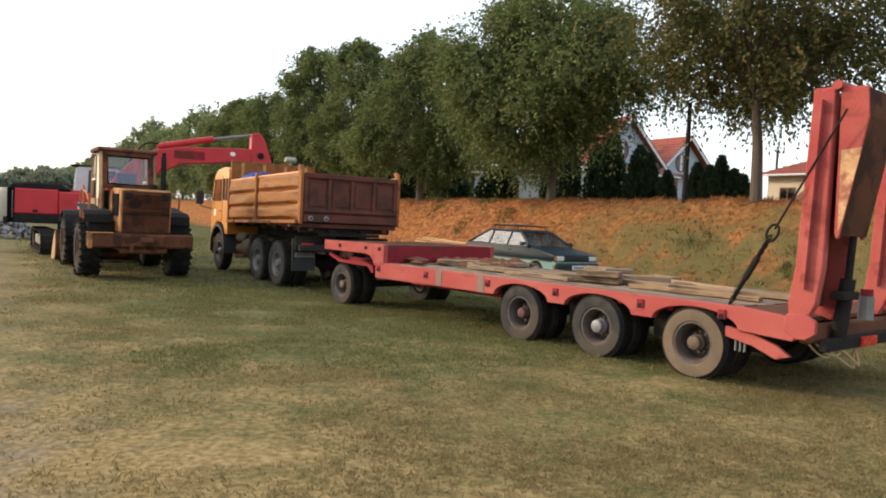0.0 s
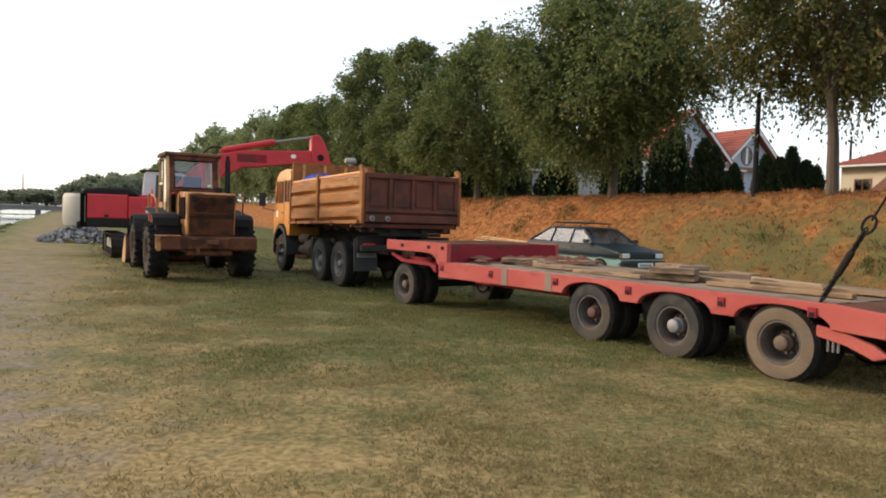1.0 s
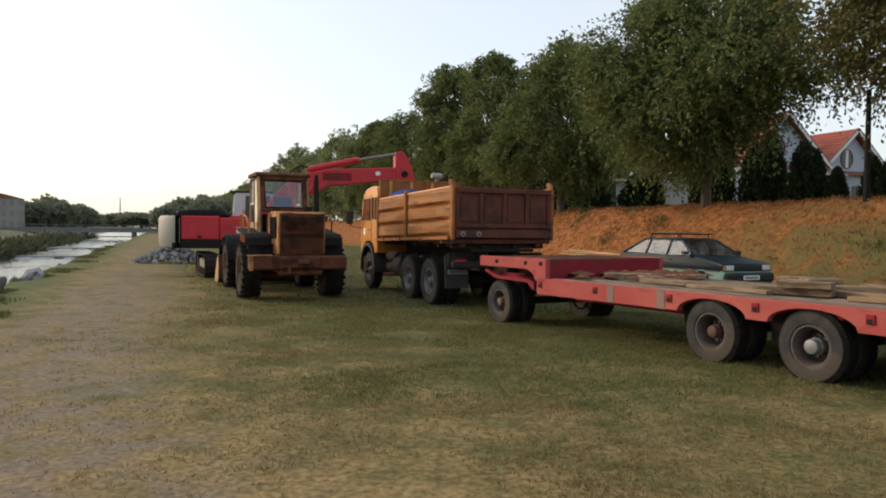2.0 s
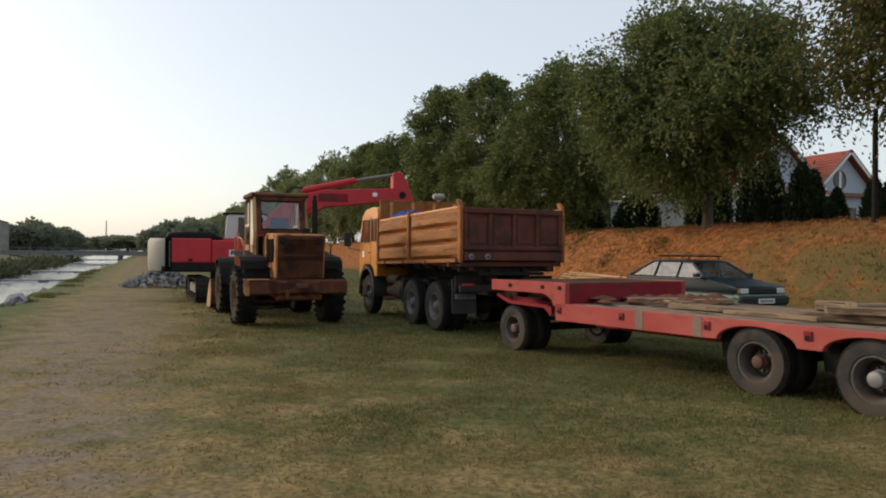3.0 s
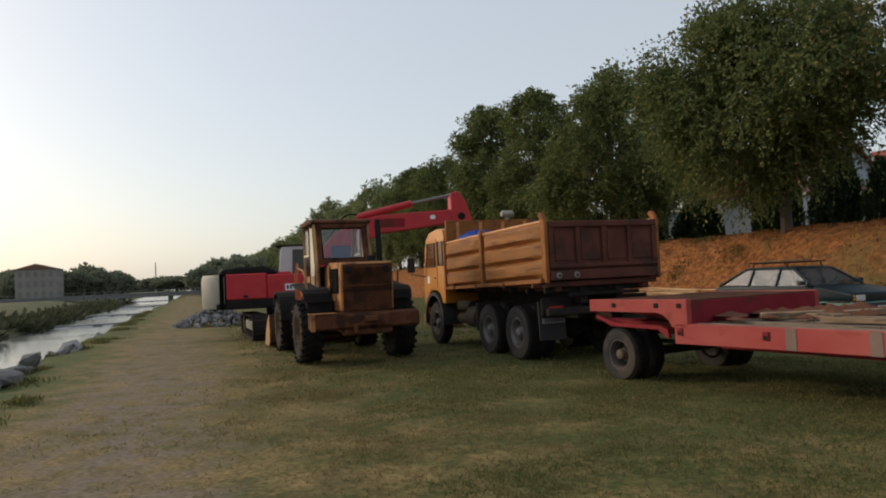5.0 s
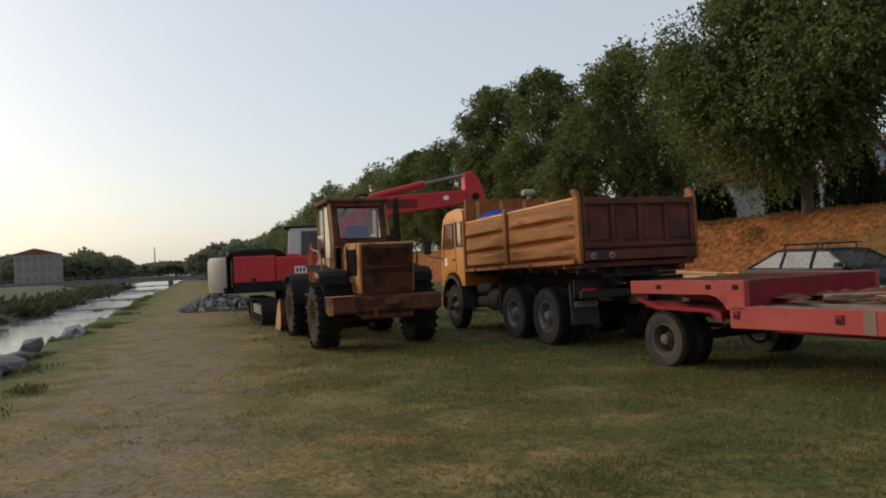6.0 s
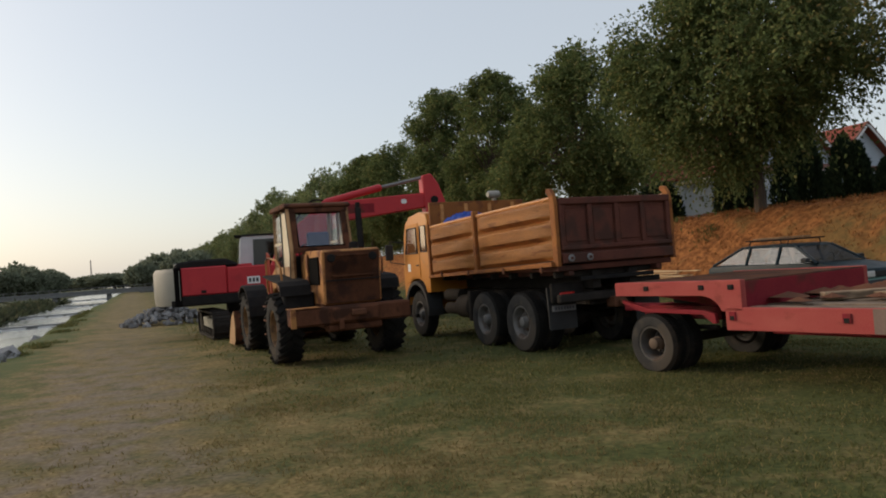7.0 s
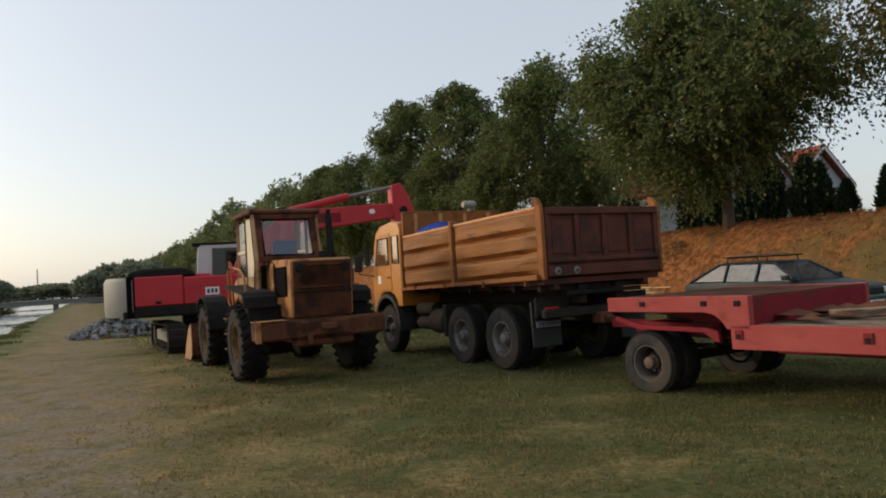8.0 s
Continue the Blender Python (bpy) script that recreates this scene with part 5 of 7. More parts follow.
# ---- crawler excavator ----
def excavator(m, swing):
    """x ahead along the tracks; swing: turn of the upper works in degrees."""
    t = thing("excavator", m, "red crawler excavator with pale counterweight and raised boom", "excavator")
    for side in (1, -1):
        y0, y1 = side * 0.80, side * 1.25
        prof = []
        for k in range(9):
            a = -math.pi / 2 - math.pi * k / 8
            prof.append((-1.45 + 0.36 * math.cos(a), 0.40 + 0.36 * math.sin(a)))
        for k in range(9):
            a = math.pi / 2 - math.pi * k / 8
            prof.append((1.45 + 0.36 * math.cos(a), 0.40 + 0.36 * math.sin(a)))
        inner = [(x * 0.975, 0.40 + (z - 0.40) * 0.86) for x, z in prof]
        bm = bmesh.new()
        lo, hi = min(y0, y1), max(y0, y1)
        rings = [[bm.verts.new((x, y, z)) for x, z in pr] for pr, y in ((prof, lo), (prof, hi), (inner, hi), (inner, lo))]
        n = len(prof)
        for a, b in zip(rings, rings[1:] + rings[:1]):
            for k in range(n):
                bm.faces.new((a[k], a[(k + 1) % n], b[(k + 1) % n], b[k]))
        track = part("track", bm, M_CHASSIS, t, "dark dusty crawler track")
        # shoes with raised bars
        total = 2 * 2.9 + 2 * math.pi * 0.36
        shoe = mesh_of(boxes((-0.07, 0.07, lo, hi, 0.36, 0.375), (-0.012, 0.012, lo, hi, 0.375, 0.40)), "track_shoe", M_CHASSIS)
        for k in range(44):
            s = total * k / 44
            if s < 2.9:
                mm = Matrix.Translation((-1.45 + s, 0, 0.40))
            elif s < 2.9 + math.pi * 0.36:
                mm = Matrix.Translation((1.45, 0, 0.40)) @ Matrix.Rotation((s - 2.9) / 0.36, 4, 'Y')
            elif s < 5.8 + math.pi * 0.36:
                mm = Matrix.Translation((1.45 - (s - 2.9 - math.pi * 0.36), 0, 0.40)) @ Matrix.Rotation(math.pi, 4, 'Y')
            else:
                mm = Matrix.Translation((-1.45, 0, 0.40)) @ Matrix.Rotation(math.pi + (s - 5.8 - math.pi * 0.36) / 0.36, 4, 'Y')
            part("track_shoe", shoe, None, track).matrix_local = mm
        part("track_frame", boxes((-1.35, 1.35, side * 0.88, side * 1.16, 0.26, 0.56), bevel=0.03), M_COUNTER, t, "pale dusty track frame")
        for x in (-1.0, -0.5, 0, 0.5, 1.0):
            part("roller", bar([(x, side * 0.9, 0.20), (x, side * 1.2, 0.20)], 0.10, 12), M_CHASSIS, t)
        for x in (-1.45, 1.45):
            part("sprocket", bar([(x, side * 0.9, 0.40), (x, side * 1.2, 0.40)], 0.30, 18), M_CHASSIS, t)
    part("car_body", boxes((-0.7, 0.7, -0.9, 0.9, 0.35, 0.72), bevel=0.05), M_BLACK, t)
    part("slew_ring", bar([(0, 0, 0.70), (0, 0, 0.95)], 0.62, 28), M_BLACK, t)
    up = part("upper_deck", boxes((-2.0, 1.35, -1.2, 1.2, 0.96, 1.14), bevel=0.02), M_BLACK, t, "black upper deck and skirts")
    up.matrix_local = pose(0, 0, 0, 0, 0, swing)
    part("skirt", boxes((-1.75, 0.2, -1.215, -1.185, 1.0, 1.25), bevel=0.01), M_BLACK, up)
    side_r = part("side_housing", boxes((-1.72, -0.50, -1.21, -0.45, 1.25, 2.03), bevel=0.03), M_EXC, up, "red side housing")
    part("latch", boxes((-1.2, -1.06, -1.222, -1.208, 1.30, 1.38), bevel=0.005), M_BLACK, side_r)
    side_f = part("side_housing", boxes((-0.49, 1.25, -1.21, -0.45, 1.25, 1.98), bevel=0.03), M_EXC, up, "red side housing")
    sticker = part("sticker", boxes((0.05, 0.40, -1.216, -1.211, 1.47, 1.67)), M_SIGN, side_f, "white sticker with dark marks")
    part("marks", boxes(*[(0.09 + 0.10 * k, 0.16 + 0.10 * k, -1.219, -1.2165, 1.51, 1.63) for k in range(3)]), M_BAR, sticker)
    part("engine_hood", prism([(-2.0, 1.14), (-2.0, 1.98), (-1.7, 2.06), (0.2, 2.06), (0.2, 1.14)], -0.44, 1.2, bevel=0.03), M_EXC, up)
    part("hood_top", prism([(-1.95, 2.0), (-1.85, 2.18), (-1.4, 2.24), (-0.5, 2.24), (-0.2, 2.08), (-0.2, 2.0)], -1.0, 1.0, bevel=0.05), M_BLACK, up, "black engine cover")
    cwp = []
    for k in range(11):
        a = radians(-62 + 124 * k / 10)
        cwp.append((-1.0 - 1.62 * math.cos(a) * 0.98, 1.40 * math.sin(a)))
    bm = bmesh.new()
    lo = [bm.verts.new((x * 0.99, y * 0.97, 1.0)) for x, y in cwp] + [bm.verts.new((-1.76, 1.2, 1.0)), bm.verts.new((-1.76, -1.2, 1.0))]
    mid = [bm.verts.new((x, y, 1.2)) for x, y in cwp] + [bm.verts.new((-1.76, 1.24, 1.2)), bm.verts.new((-1.76, -1.24, 1.2))]
    hi = [bm.verts.new((x, y, 1.92)) for x, y in cwp] + [bm.verts.new((-1.76, 1.24, 1.92)), bm.verts.new((-1.76, -1.24, 1.92))]
    top = [bm.verts.new((x * 0.96 - 0.04, y * 0.96, 2.03)) for x, y in cwp] + [bm.verts.new((-1.76, 1.2, 2.03)), bm.verts.new((-1.76, -1.2, 2.03))]
    for a, b in ((lo, mid), (mid, hi), (hi, top)):
        for k in range(len(a)):
            bm.faces.new((a[k], a[(k + 1) % len(a)], b[(k + 1) % len(a)], b[k]))
    bm.faces.new(lo[::-1])
    bm.faces.new(top)
    part("counterweight", bm, M_COUNTER, up, "pale grey rounded counterweight", True)
    # Black band, widened to paint in the part of the curve lying in shadow.
    part("counterweight_edge", boxes((-1.90, -1.70, -1.225, -0.45, 0.98, 2.04), bevel=0.02), M_VOID, up)
    part("exhaust_box", boxes((-2.05, -1.7, 0.2, 0.75, 2.03, 2.20), bevel=0.04), M_COUNTER, up)
    # cab on the far side
    cab = part("cab", prism([(-0.25, 1.14), (1.28, 1.14), (1.38, 1.7), (1.22, 2.82), (1.05, 2.9), (-0.05, 2.9), (-0.13, 2.8)], 0.18, 1.2, bevel=0.03), mat("grey_cab_paint", (0.46, 0.48, 0.48), (0.54, 0.56, 0.56), 0.5, 0, 3, 60, 0.03, spec=0.2), up, "pale grey cab with dark windows")
    part("rear_glass", prism([(-0.235, 1.85), (-0.215, 1.85), (-0.145, 2.72), (-0.165, 2.72)], 0.28, 1.1), M_GLASS, cab)
    part("side_glass", prism([(0.22, 1.55), (1.14, 1.55), (1.10, 2.78), (0.26, 2.78)], 0.160, 0.176, bevel=0.004), M_DGLASS, cab, "dark cab side glass")
    part("roof_edge", boxes((-0.28, 1.2, 0.14, 1.24, 2.88, 2.94), bevel=0.02), M_BLACK, cab)
    # boom
    low = lambda pts: [(x * (1 - 0.035 * smooth(1, 4, x)), z - 0.46 * smooth(1.0, 2.6, x)) for x, z in pts]
    b0 = [(0.55, 1.35), (0.95, 1.25), (1.5, 2.0), (2.3, 2.95), (3.2, 3.42), (5.9, 3.72), (6.15, 3.95), (6.0, 4.12), (5.7, 4.15), (3.1, 4.02), (2.2, 3.75), (1.5, 3.0), (0.9, 2.2)]
    boom = part("boom", prism(low(b0), -0.52, -0.12, bevel=0.03), M_EXC, up, "red banana-shaped boom")
    bm = bmesh.new()
    for k in range(2):
        box(bm, 4.75 + 0.03 * k, 4.92 - 0.03 * k, -0.528 - 0.002 * k, -0.521, 3.40 - 0.02 * k, 3.50 + 0.02 * k)
    part("boom_sign", bm, M_SIGN, boom)
    part("boom_patch", boxes((2.9, 3.9, -0.526, -0.521, 3.16, 3.44)), M_DARKRED, boom, "darker red painted patch")
    part("arm_ram", bar([(2.35, -0.32, 3.52), (2.5, -0.32, 3.56), (4.15, -0.32, 3.93), (4.2, -0.32, 3.94)], [0.06, 0.11, 0.11, 0.07], 12), M_EXC, up, "red arm ram")
    part("ram_rod", bar([(4.15, -0.32, 3.93), (5.55, -0.32, 4.19)], 0.055, 10), M_GREY, up)
    part("hose_arch", bar([(1.5 + 0.9 * k / 8, -0.32, 2.95 + 0.66 * (k / 8) + 0.28 * math.sin(math.pi * k / 8)) for k in range(9)], 0.03, 6), M_BLACK, up)
    for y in (-0.62, -0.06):
        part("boom_ram", bar([(1.15, y, 1.2), (1.9, y, 2.0), (1.9, y, 2.0), (2.6, y, 3.2)], [0.09, 0.09, 0.05, 0.05], 10), M_EXC, up)
    part("arm", prism([(5.45, 4.22), (5.72, 4.28), (5.95, 3.95), (6.18, 3.25), (5.75, 1.2), (5.5, 1.2), (5.5, 3.2), (5.45, 3.7)], -0.60, -0.04, bevel=0.03), M_EXC, up, "red dipper arm hanging from the boom")
    part("arm_pin", bar([(5.78, -0.64, 3.45), (5.78, 0.0, 3.45)], 0.12, 14), M_BLACK, up)
    for ob in up.children:
        if ob.name.split(".")[0] in ("boom", "arm_ram", "ram_rod", "hose_arch", "arm", "arm_pin"):
            ob.location.z = 0.18
    part("bucket", prism([(5.4, 1.3), (5.9, 1.25), (6.0, 0.6), (5.6, 0.08), (5.0, 0.02), (4.75, 0.5), (4.85, 0.55), (5.1, 0.15), (5.5, 0.25), (5.6, 0.7), (5.35, 1.1)], -0.85, 0.25, bevel=0.015), M_RUST, up)
    return t


excavator(pose(-11.9, 25.05, 0.0, 0, 0, 122.0), 21.0 - 122.0)


# ---- hatchback car: x ahead, y left, origin under its middle ----
def skin(rows_, close=False):
    """A surface through rows of points."""
    bm = bmesh.new()
    vs = [[bm.verts.new(p) for p in r] for r in rows_]
    for a, b in zip(vs, vs[1:]):
        for k in range(len(a) - 1):
            bm.faces.new((a[k], a[k + 1], b[k + 1], b[k]))
    return bm


M_CARGLASS = glass("car_glass", (0.62, 0.66, 0.66), 0.10, 0.28, 0.7)


def hatchback(m):
    t = thing("hatchback_car", m, "dark green five-door hatchback with a roof rack at the bank foot", "car")
    arch = lambda cx: [(cx + 0.33 * math.cos(math.pi * k / 10), 0.28 + 0.33 * math.sin(math.pi * k / 10)) for k in range(11)]
    low = [(2.0, 0.30), (2.02, 0.55), (1.96, 0.62), (-1.96, 0.62), (-2.02, 0.55), (-2.0, 0.30)] + arch(-1.18)[::-1] + arch(1.28)[::-1]
    part("lower_body", prism(low, -0.80, 0.80, bevel=0.015), M_CARLOW, t, "lower flanks, coloured pale green for their lit sheen")
    up = [(1.98, 0.625), (2.0, 0.74), (1.92, 0.80), (0.98, 0.95), (-1.86, 0.97), (-1.97, 0.90), (-1.99, 0.625)]
    bm = prism(up, -0.81, 0.81)
    for v in bm.verts:
        if v.co.z > 0.9:
            v.co.y *= 0.955
    bmesh.ops.bevel(bm, geom=bm.edges[:], offset=0.025, segments=2, affect='EDGES', profile=0.5)
    part("upper_body", bm, M_CAR, t, "glossy dark green body", True)
    # glasshouse: pillars and roof as one shell, panes laid in
    roof = [(0.34, 1.355), (0.20, 1.385), (-0.9, 1.40), (-1.10, 1.375), (-1.10, 1.335), (0.34, 1.315)]
    bm = prism(roof, -0.60, 0.60, bevel=0.018)
    part("roof", bm, M_CAR, t, smooth=True)
    def side_pt(x, z, s):
        return (x, s * (0.775 - 0.19 * (z - 0.95) / 0.4), z)
    for s in (1, -1):
        for pts in ([(0.98, 0.95), (0.34, 1.34)], [(-0.02, 0.95), (-0.02, 1.35)], [(-0.86, 0.96), (-0.84, 1.36)], [(-1.84, 0.97), (-1.08, 1.36)]):
            bm = bmesh.new()
            tube(bm, [side_pt(x, z, s) for x, z in pts], 0.032, 6)
            part("pillar", bm, M_CAR, t)
        for pts in ([(0.90, 0.965), (0.03, 0.965), (0.03, 1.325), (0.36, 1.315)], [(-0.07, 0.965), (-0.81, 0.97), (-0.79, 1.335), (-0.07, 1.33)], [(-0.91, 0.975), (-1.68, 0.985), (-1.10, 1.32), (-0.89, 1.335)]):
            bm = bmesh.new()
            bm.faces.new([bm.verts.new(side_pt(x, z, s)) for x, z in pts])
            bmesh.ops.solidify(bm, geom=bm.faces[:], thickness=0.006)
            bmesh.ops.recalc_face_normals(bm, faces=bm.faces[:])
            w = part("side_window", bm, M_CARGLASS, t)
            w.visible_shadow = False
        part("door_mirror", boxes((0.72, 0.86, s * 0.80, s * 0.96, 0.98, 1.08), bevel=0.02), M_PLASTIC, t)
        for x in (0.05, -0.78):
            part("door_handle", boxes((x, x + 0.14, s * 0.80, s * 0.825, 0.83, 0.86), bevel=0.006), M_PLASTIC, t)
        part("side_strip", boxes((-1.9, 1.9, s * 0.80, s * 0.815, 0.60, 0.635), bevel=0.004), M_PLASTIC, t)
        part("headlamp", boxes((1.93, 2.01, s * 0.46, s * 0.72, 0.635, 0.76), bevel=0.015), M_LAMP, t, "clear headlamp")
        part("corner_lamp", boxes((1.90, 1.995, s * 0.725, s * 0.80, 0.64, 0.755), bevel=0.012), mat("amber_lens", (0.6, 0.25, 0.03), (0.65, 0.28, 0.04), 0.25), t)
        for x in (1.28, -1.18):
            add_wheel(t, x, s * 0.72, 0.28, s, CAR_WHEEL, "small black car wheel")
            lip = bmesh.new()
            tube(lip, [(x + 0.335 * math.cos(math.pi * k / 10), s * 0.802, 0.28 + 0.335 * math.sin(math.pi * k / 10)) for k in range(11)], 0.018, 5)
            part("arch_lip", lip, M_CARLOW, t)
    panes = []
    for rows_ in ([[(0.96, -0.70, 0.965), (0.96, 0.70, 0.965)], [(0.36, -0.56, 1.335), (0.36, 0.56, 1.335)]], [[(-1.82, -0.68, 0.985), (-1.82, 0.68, 0.985)], [(-1.11, -0.56, 1.345), (-1.11, 0.56, 1.345)]]):
        bm = skin(rows_)
        bmesh.ops.solidify(bm, geom=bm.faces[:], thickness=0.006)
        bmesh.ops.recalc_face_normals(bm, faces=bm.faces[:])
        panes.append(bm)
    ws = part("windscreen", panes[0], M_DGLASS, t)
    rg = part("rear_window", panes[1], M_CARGLASS, t)
    ws.visible_shadow = rg.visible_shadow = False
    part("grille", boxes((1.965, 2.008, -0.45, 0.45, 0.645, 0.75), bevel=0.006), M_PLASTIC, t)
    part("front_bumper", boxes((1.88, 2.10, -0.80, 0.80, 0.36, 0.58), bevel=0.05), M_PLASTIC, t)
    part("rear_bumper", boxes((-2.10, -1.88, -0.80, 0.80, 0.36, 0.58), bevel=0.05), M_PLASTIC, t)
    plate = part("number_plate", boxes((2.10, 2.115, -0.26, 0.26, 0.41, 0.52), bevel=0.003), M_SIGN, t, "white number plate")
    part("marks", boxes(*[(2.115, 2.119, -0.21 + 0.062 * k, -0.17 + 0.062 * k, 0.435, 0.495) for k in range(7)]), M_BAR, plate)
    part("wiper", bar([(0.94, -0.2, 0.985), (0.72, 0.30, 1.125)], 0.01, 5), M_PLASTIC, t)
    for x in (0.15, -0.55):
        for y in (0.30, -0.30):
            seat = part("seat", boxes((x - 0.45, x - 0.33, y - 0.22, y + 0.22, 0.6, 1.12), bevel=0.04), M_PLASTIC, t)
            part("head_rest", boxes((x - 0.46, x - 0.38, y - 0.12, y + 0.12, 1.13, 1.26), bevel=0.03), M_PLASTIC, seat)
    part("steering_wheel", bar([(0.45 + 0.06 * math.sin(k * math.pi / 6), 0.32 + 0.17 * math.cos(k * math.pi / 6), 0.98 + 0.16 * math.sin(k * math.pi / 6)) for k in range(13)], 0.012, 5), M_PLASTIC, t)
    return t


def roof_rack(m):
    t = thing("roof_rack", m, "black tubular roof rack on the car", "roof rack")
    bm = bmesh.new()
    ring = [(0.25, -0.50, 1.50), (0.25, 0.50, 1.50), (-1.05, 0.50, 1.51), (-1.05, -0.50, 1.51), (0.25, -0.50, 1.50)]
    tube(bm, ring, 0.016, 6)
    part("rail", bm, M_BLACK, t)
    for k in range(6):
        x = 0.1 - 0.2 * k
        part("cross_bar", bar([(x, -0.5, 1.49), (x, 0.5, 1.49)], 0.012, 6), M_BLACK, t)
    for x in (0.12, -0.92):
        for y in (0.5, -0.5):
            part("foot", bar([(x, y, 1.49), (x, y * 1.1, 1.375)], 0.014, 6), M_BLACK, t)
    return t


CAR_M = pose(2.75, 22.05, 0.07, 0, 0, -57.5) @ Matrix.Diagonal((1.03, 1.03, 1.03, 1))
hatchback(CAR_M)
roof_rack(CAR_M)
timber(CAR_M @ pose(-0.55, 0.1, 1.53, 0, 0, 24), 1.25, 0.05, 0.03, "old brown batten lying on the roof rack", M_WOOD, "plank", "battens on the rack")
timber(CAR_M @ pose(-0.35, -0.2, 1.53, 0, 0, -4), 1.35, 0.06, 0.03, "old brown batten lying on the roof rack", M_WOOD, "plank", "battens on the rack")

# sawn boards piled at the foot of the bank
rng = random.Random(21)
for k in range(31):
    c = at(26.0 + rng.uniform(-0.8, 0.8), 15.6 + rng.uniform(-0.8, 0.8) * (1 - k / 60), 0.03 + 0.027 * k)
    timber(Matrix.Translation(c) @ pose(0, 0, 0, rng.uniform(-2, 2), rng.uniform(-1.5, 1.5), 118 + rng.uniform(-9, 9)), rng.uniform(2.8, 4.2), 0.12, 0.026, "long pale board on a loose pile at the bank foot", M_PALEWOOD, "board", "board pile")


# ---- heap of quarry stone and the rocks along the water ----
def stone_meshes():
    out = []
    for k in range(7):
        bm = bmesh.new()
        bmesh.ops.create_icosphere(bm, subdivisions=1, radius=0.5)
        r = random.Random(k)
        for v in bm.verts:
            v.co *= r.uniform(0.55, 1.2)
            v.co.z *= 0.6
        out.append(mesh_of(bm, "stone", M_STONE))
    return out


STONES = stone_meshes()


def stone_heap(m):
    t = thing("stone_heap", m, "heap of broken grey quarry stone beside the dirt track", "stones")
    r = random.Random(3)
    for k in range(320):
        a, d = r.uniform(0, 2 * math.pi), math.sqrt(r.random())
        x, y = 1.9 * d * math.cos(a), 1.6 * d * math.sin(a)
        z = 0.85 * (1 - d) * r.uniform(0.7, 1.05)
        o = part("stone", r.choice(STONES), None, t)
        s = r.uniform(0.16, 0.36)
        o.matrix_local = pose(x, y, z + 0.05, r.uniform(0, 60), r.uniform(0, 60), r.uniform(0, 360)) @ Matrix.Diagonal((s * r.uniform(0.8, 1.4), s, s, 1))
    return t


stone_heap(Matrix.Translation(at(37.2, 0.3, 0.0)))
bank_rocks = thing("bank_rocks", Matrix(), "grey rocks along the water's edge below the grass", "rocks")
r = random.Random(5)
for k in range(290):
    u = 11 + 46 * r.random() ** 1.4
    v = r.uniform(-5.3, -4.0) if u < 30 else r.uniform(-6.3, -5.0)
    o = part("rock", r.choice(STONES), None, bank_rocks)
    s = r.uniform(0.35, 0.85)
    o.matrix_local = Matrix.Translation(at(u, v, height(u, v) + 0.12)) @ pose(0, 0, 0, r.uniform(0, 50), r.uniform(0, 50), r.uniform(0, 360)) @ Matrix.Diagonal((s * 1.2, s, s, 1))


# ---- foliage ----
def leaf_cloud(name, centre, direction, length, width, material, seed=0):
    """Small folded leaves at the places given (n x 3 arrays), one island each."""
    g = np.random.default_rng(seed)
    n = len(centre)
    d = direction / np.linalg.norm(direction, axis=1, keepdims=True)
    s = np.cross(d, g.normal(size=(n, 3)))
    s /= np.linalg.norm(s, axis=1, keepdims=True)
    ln = (length * g.uniform(0.7, 1.3, n))[:, None]
    wd = (width * g.uniform(0.7, 1.3, n))[:, None]
    co = np.empty((n, 4, 3))
    co[:, 0], co[:, 1], co[:, 2], co[:, 3] = centre, centre + d * ln * 0.5 + s * wd, centre + d * ln, centre + d * ln * 0.5 - s * wd
    me = bpy.data.meshes.new(name)
    me.vertices.add(4 * n)
    me.vertices.foreach_set("co", co.ravel())
    me.loops.add(4 * n)
    me.loops.foreach_set("vertex_index", np.arange(4 * n, dtype=np.int32))
    me.polygons.add(n)
    me.polygons.foreach_set("loop_start", np.arange(0, 4 * n, 4, dtype=np.int32))
    me.update(calc_edges=True)
    me.materials.append(material)
    return me


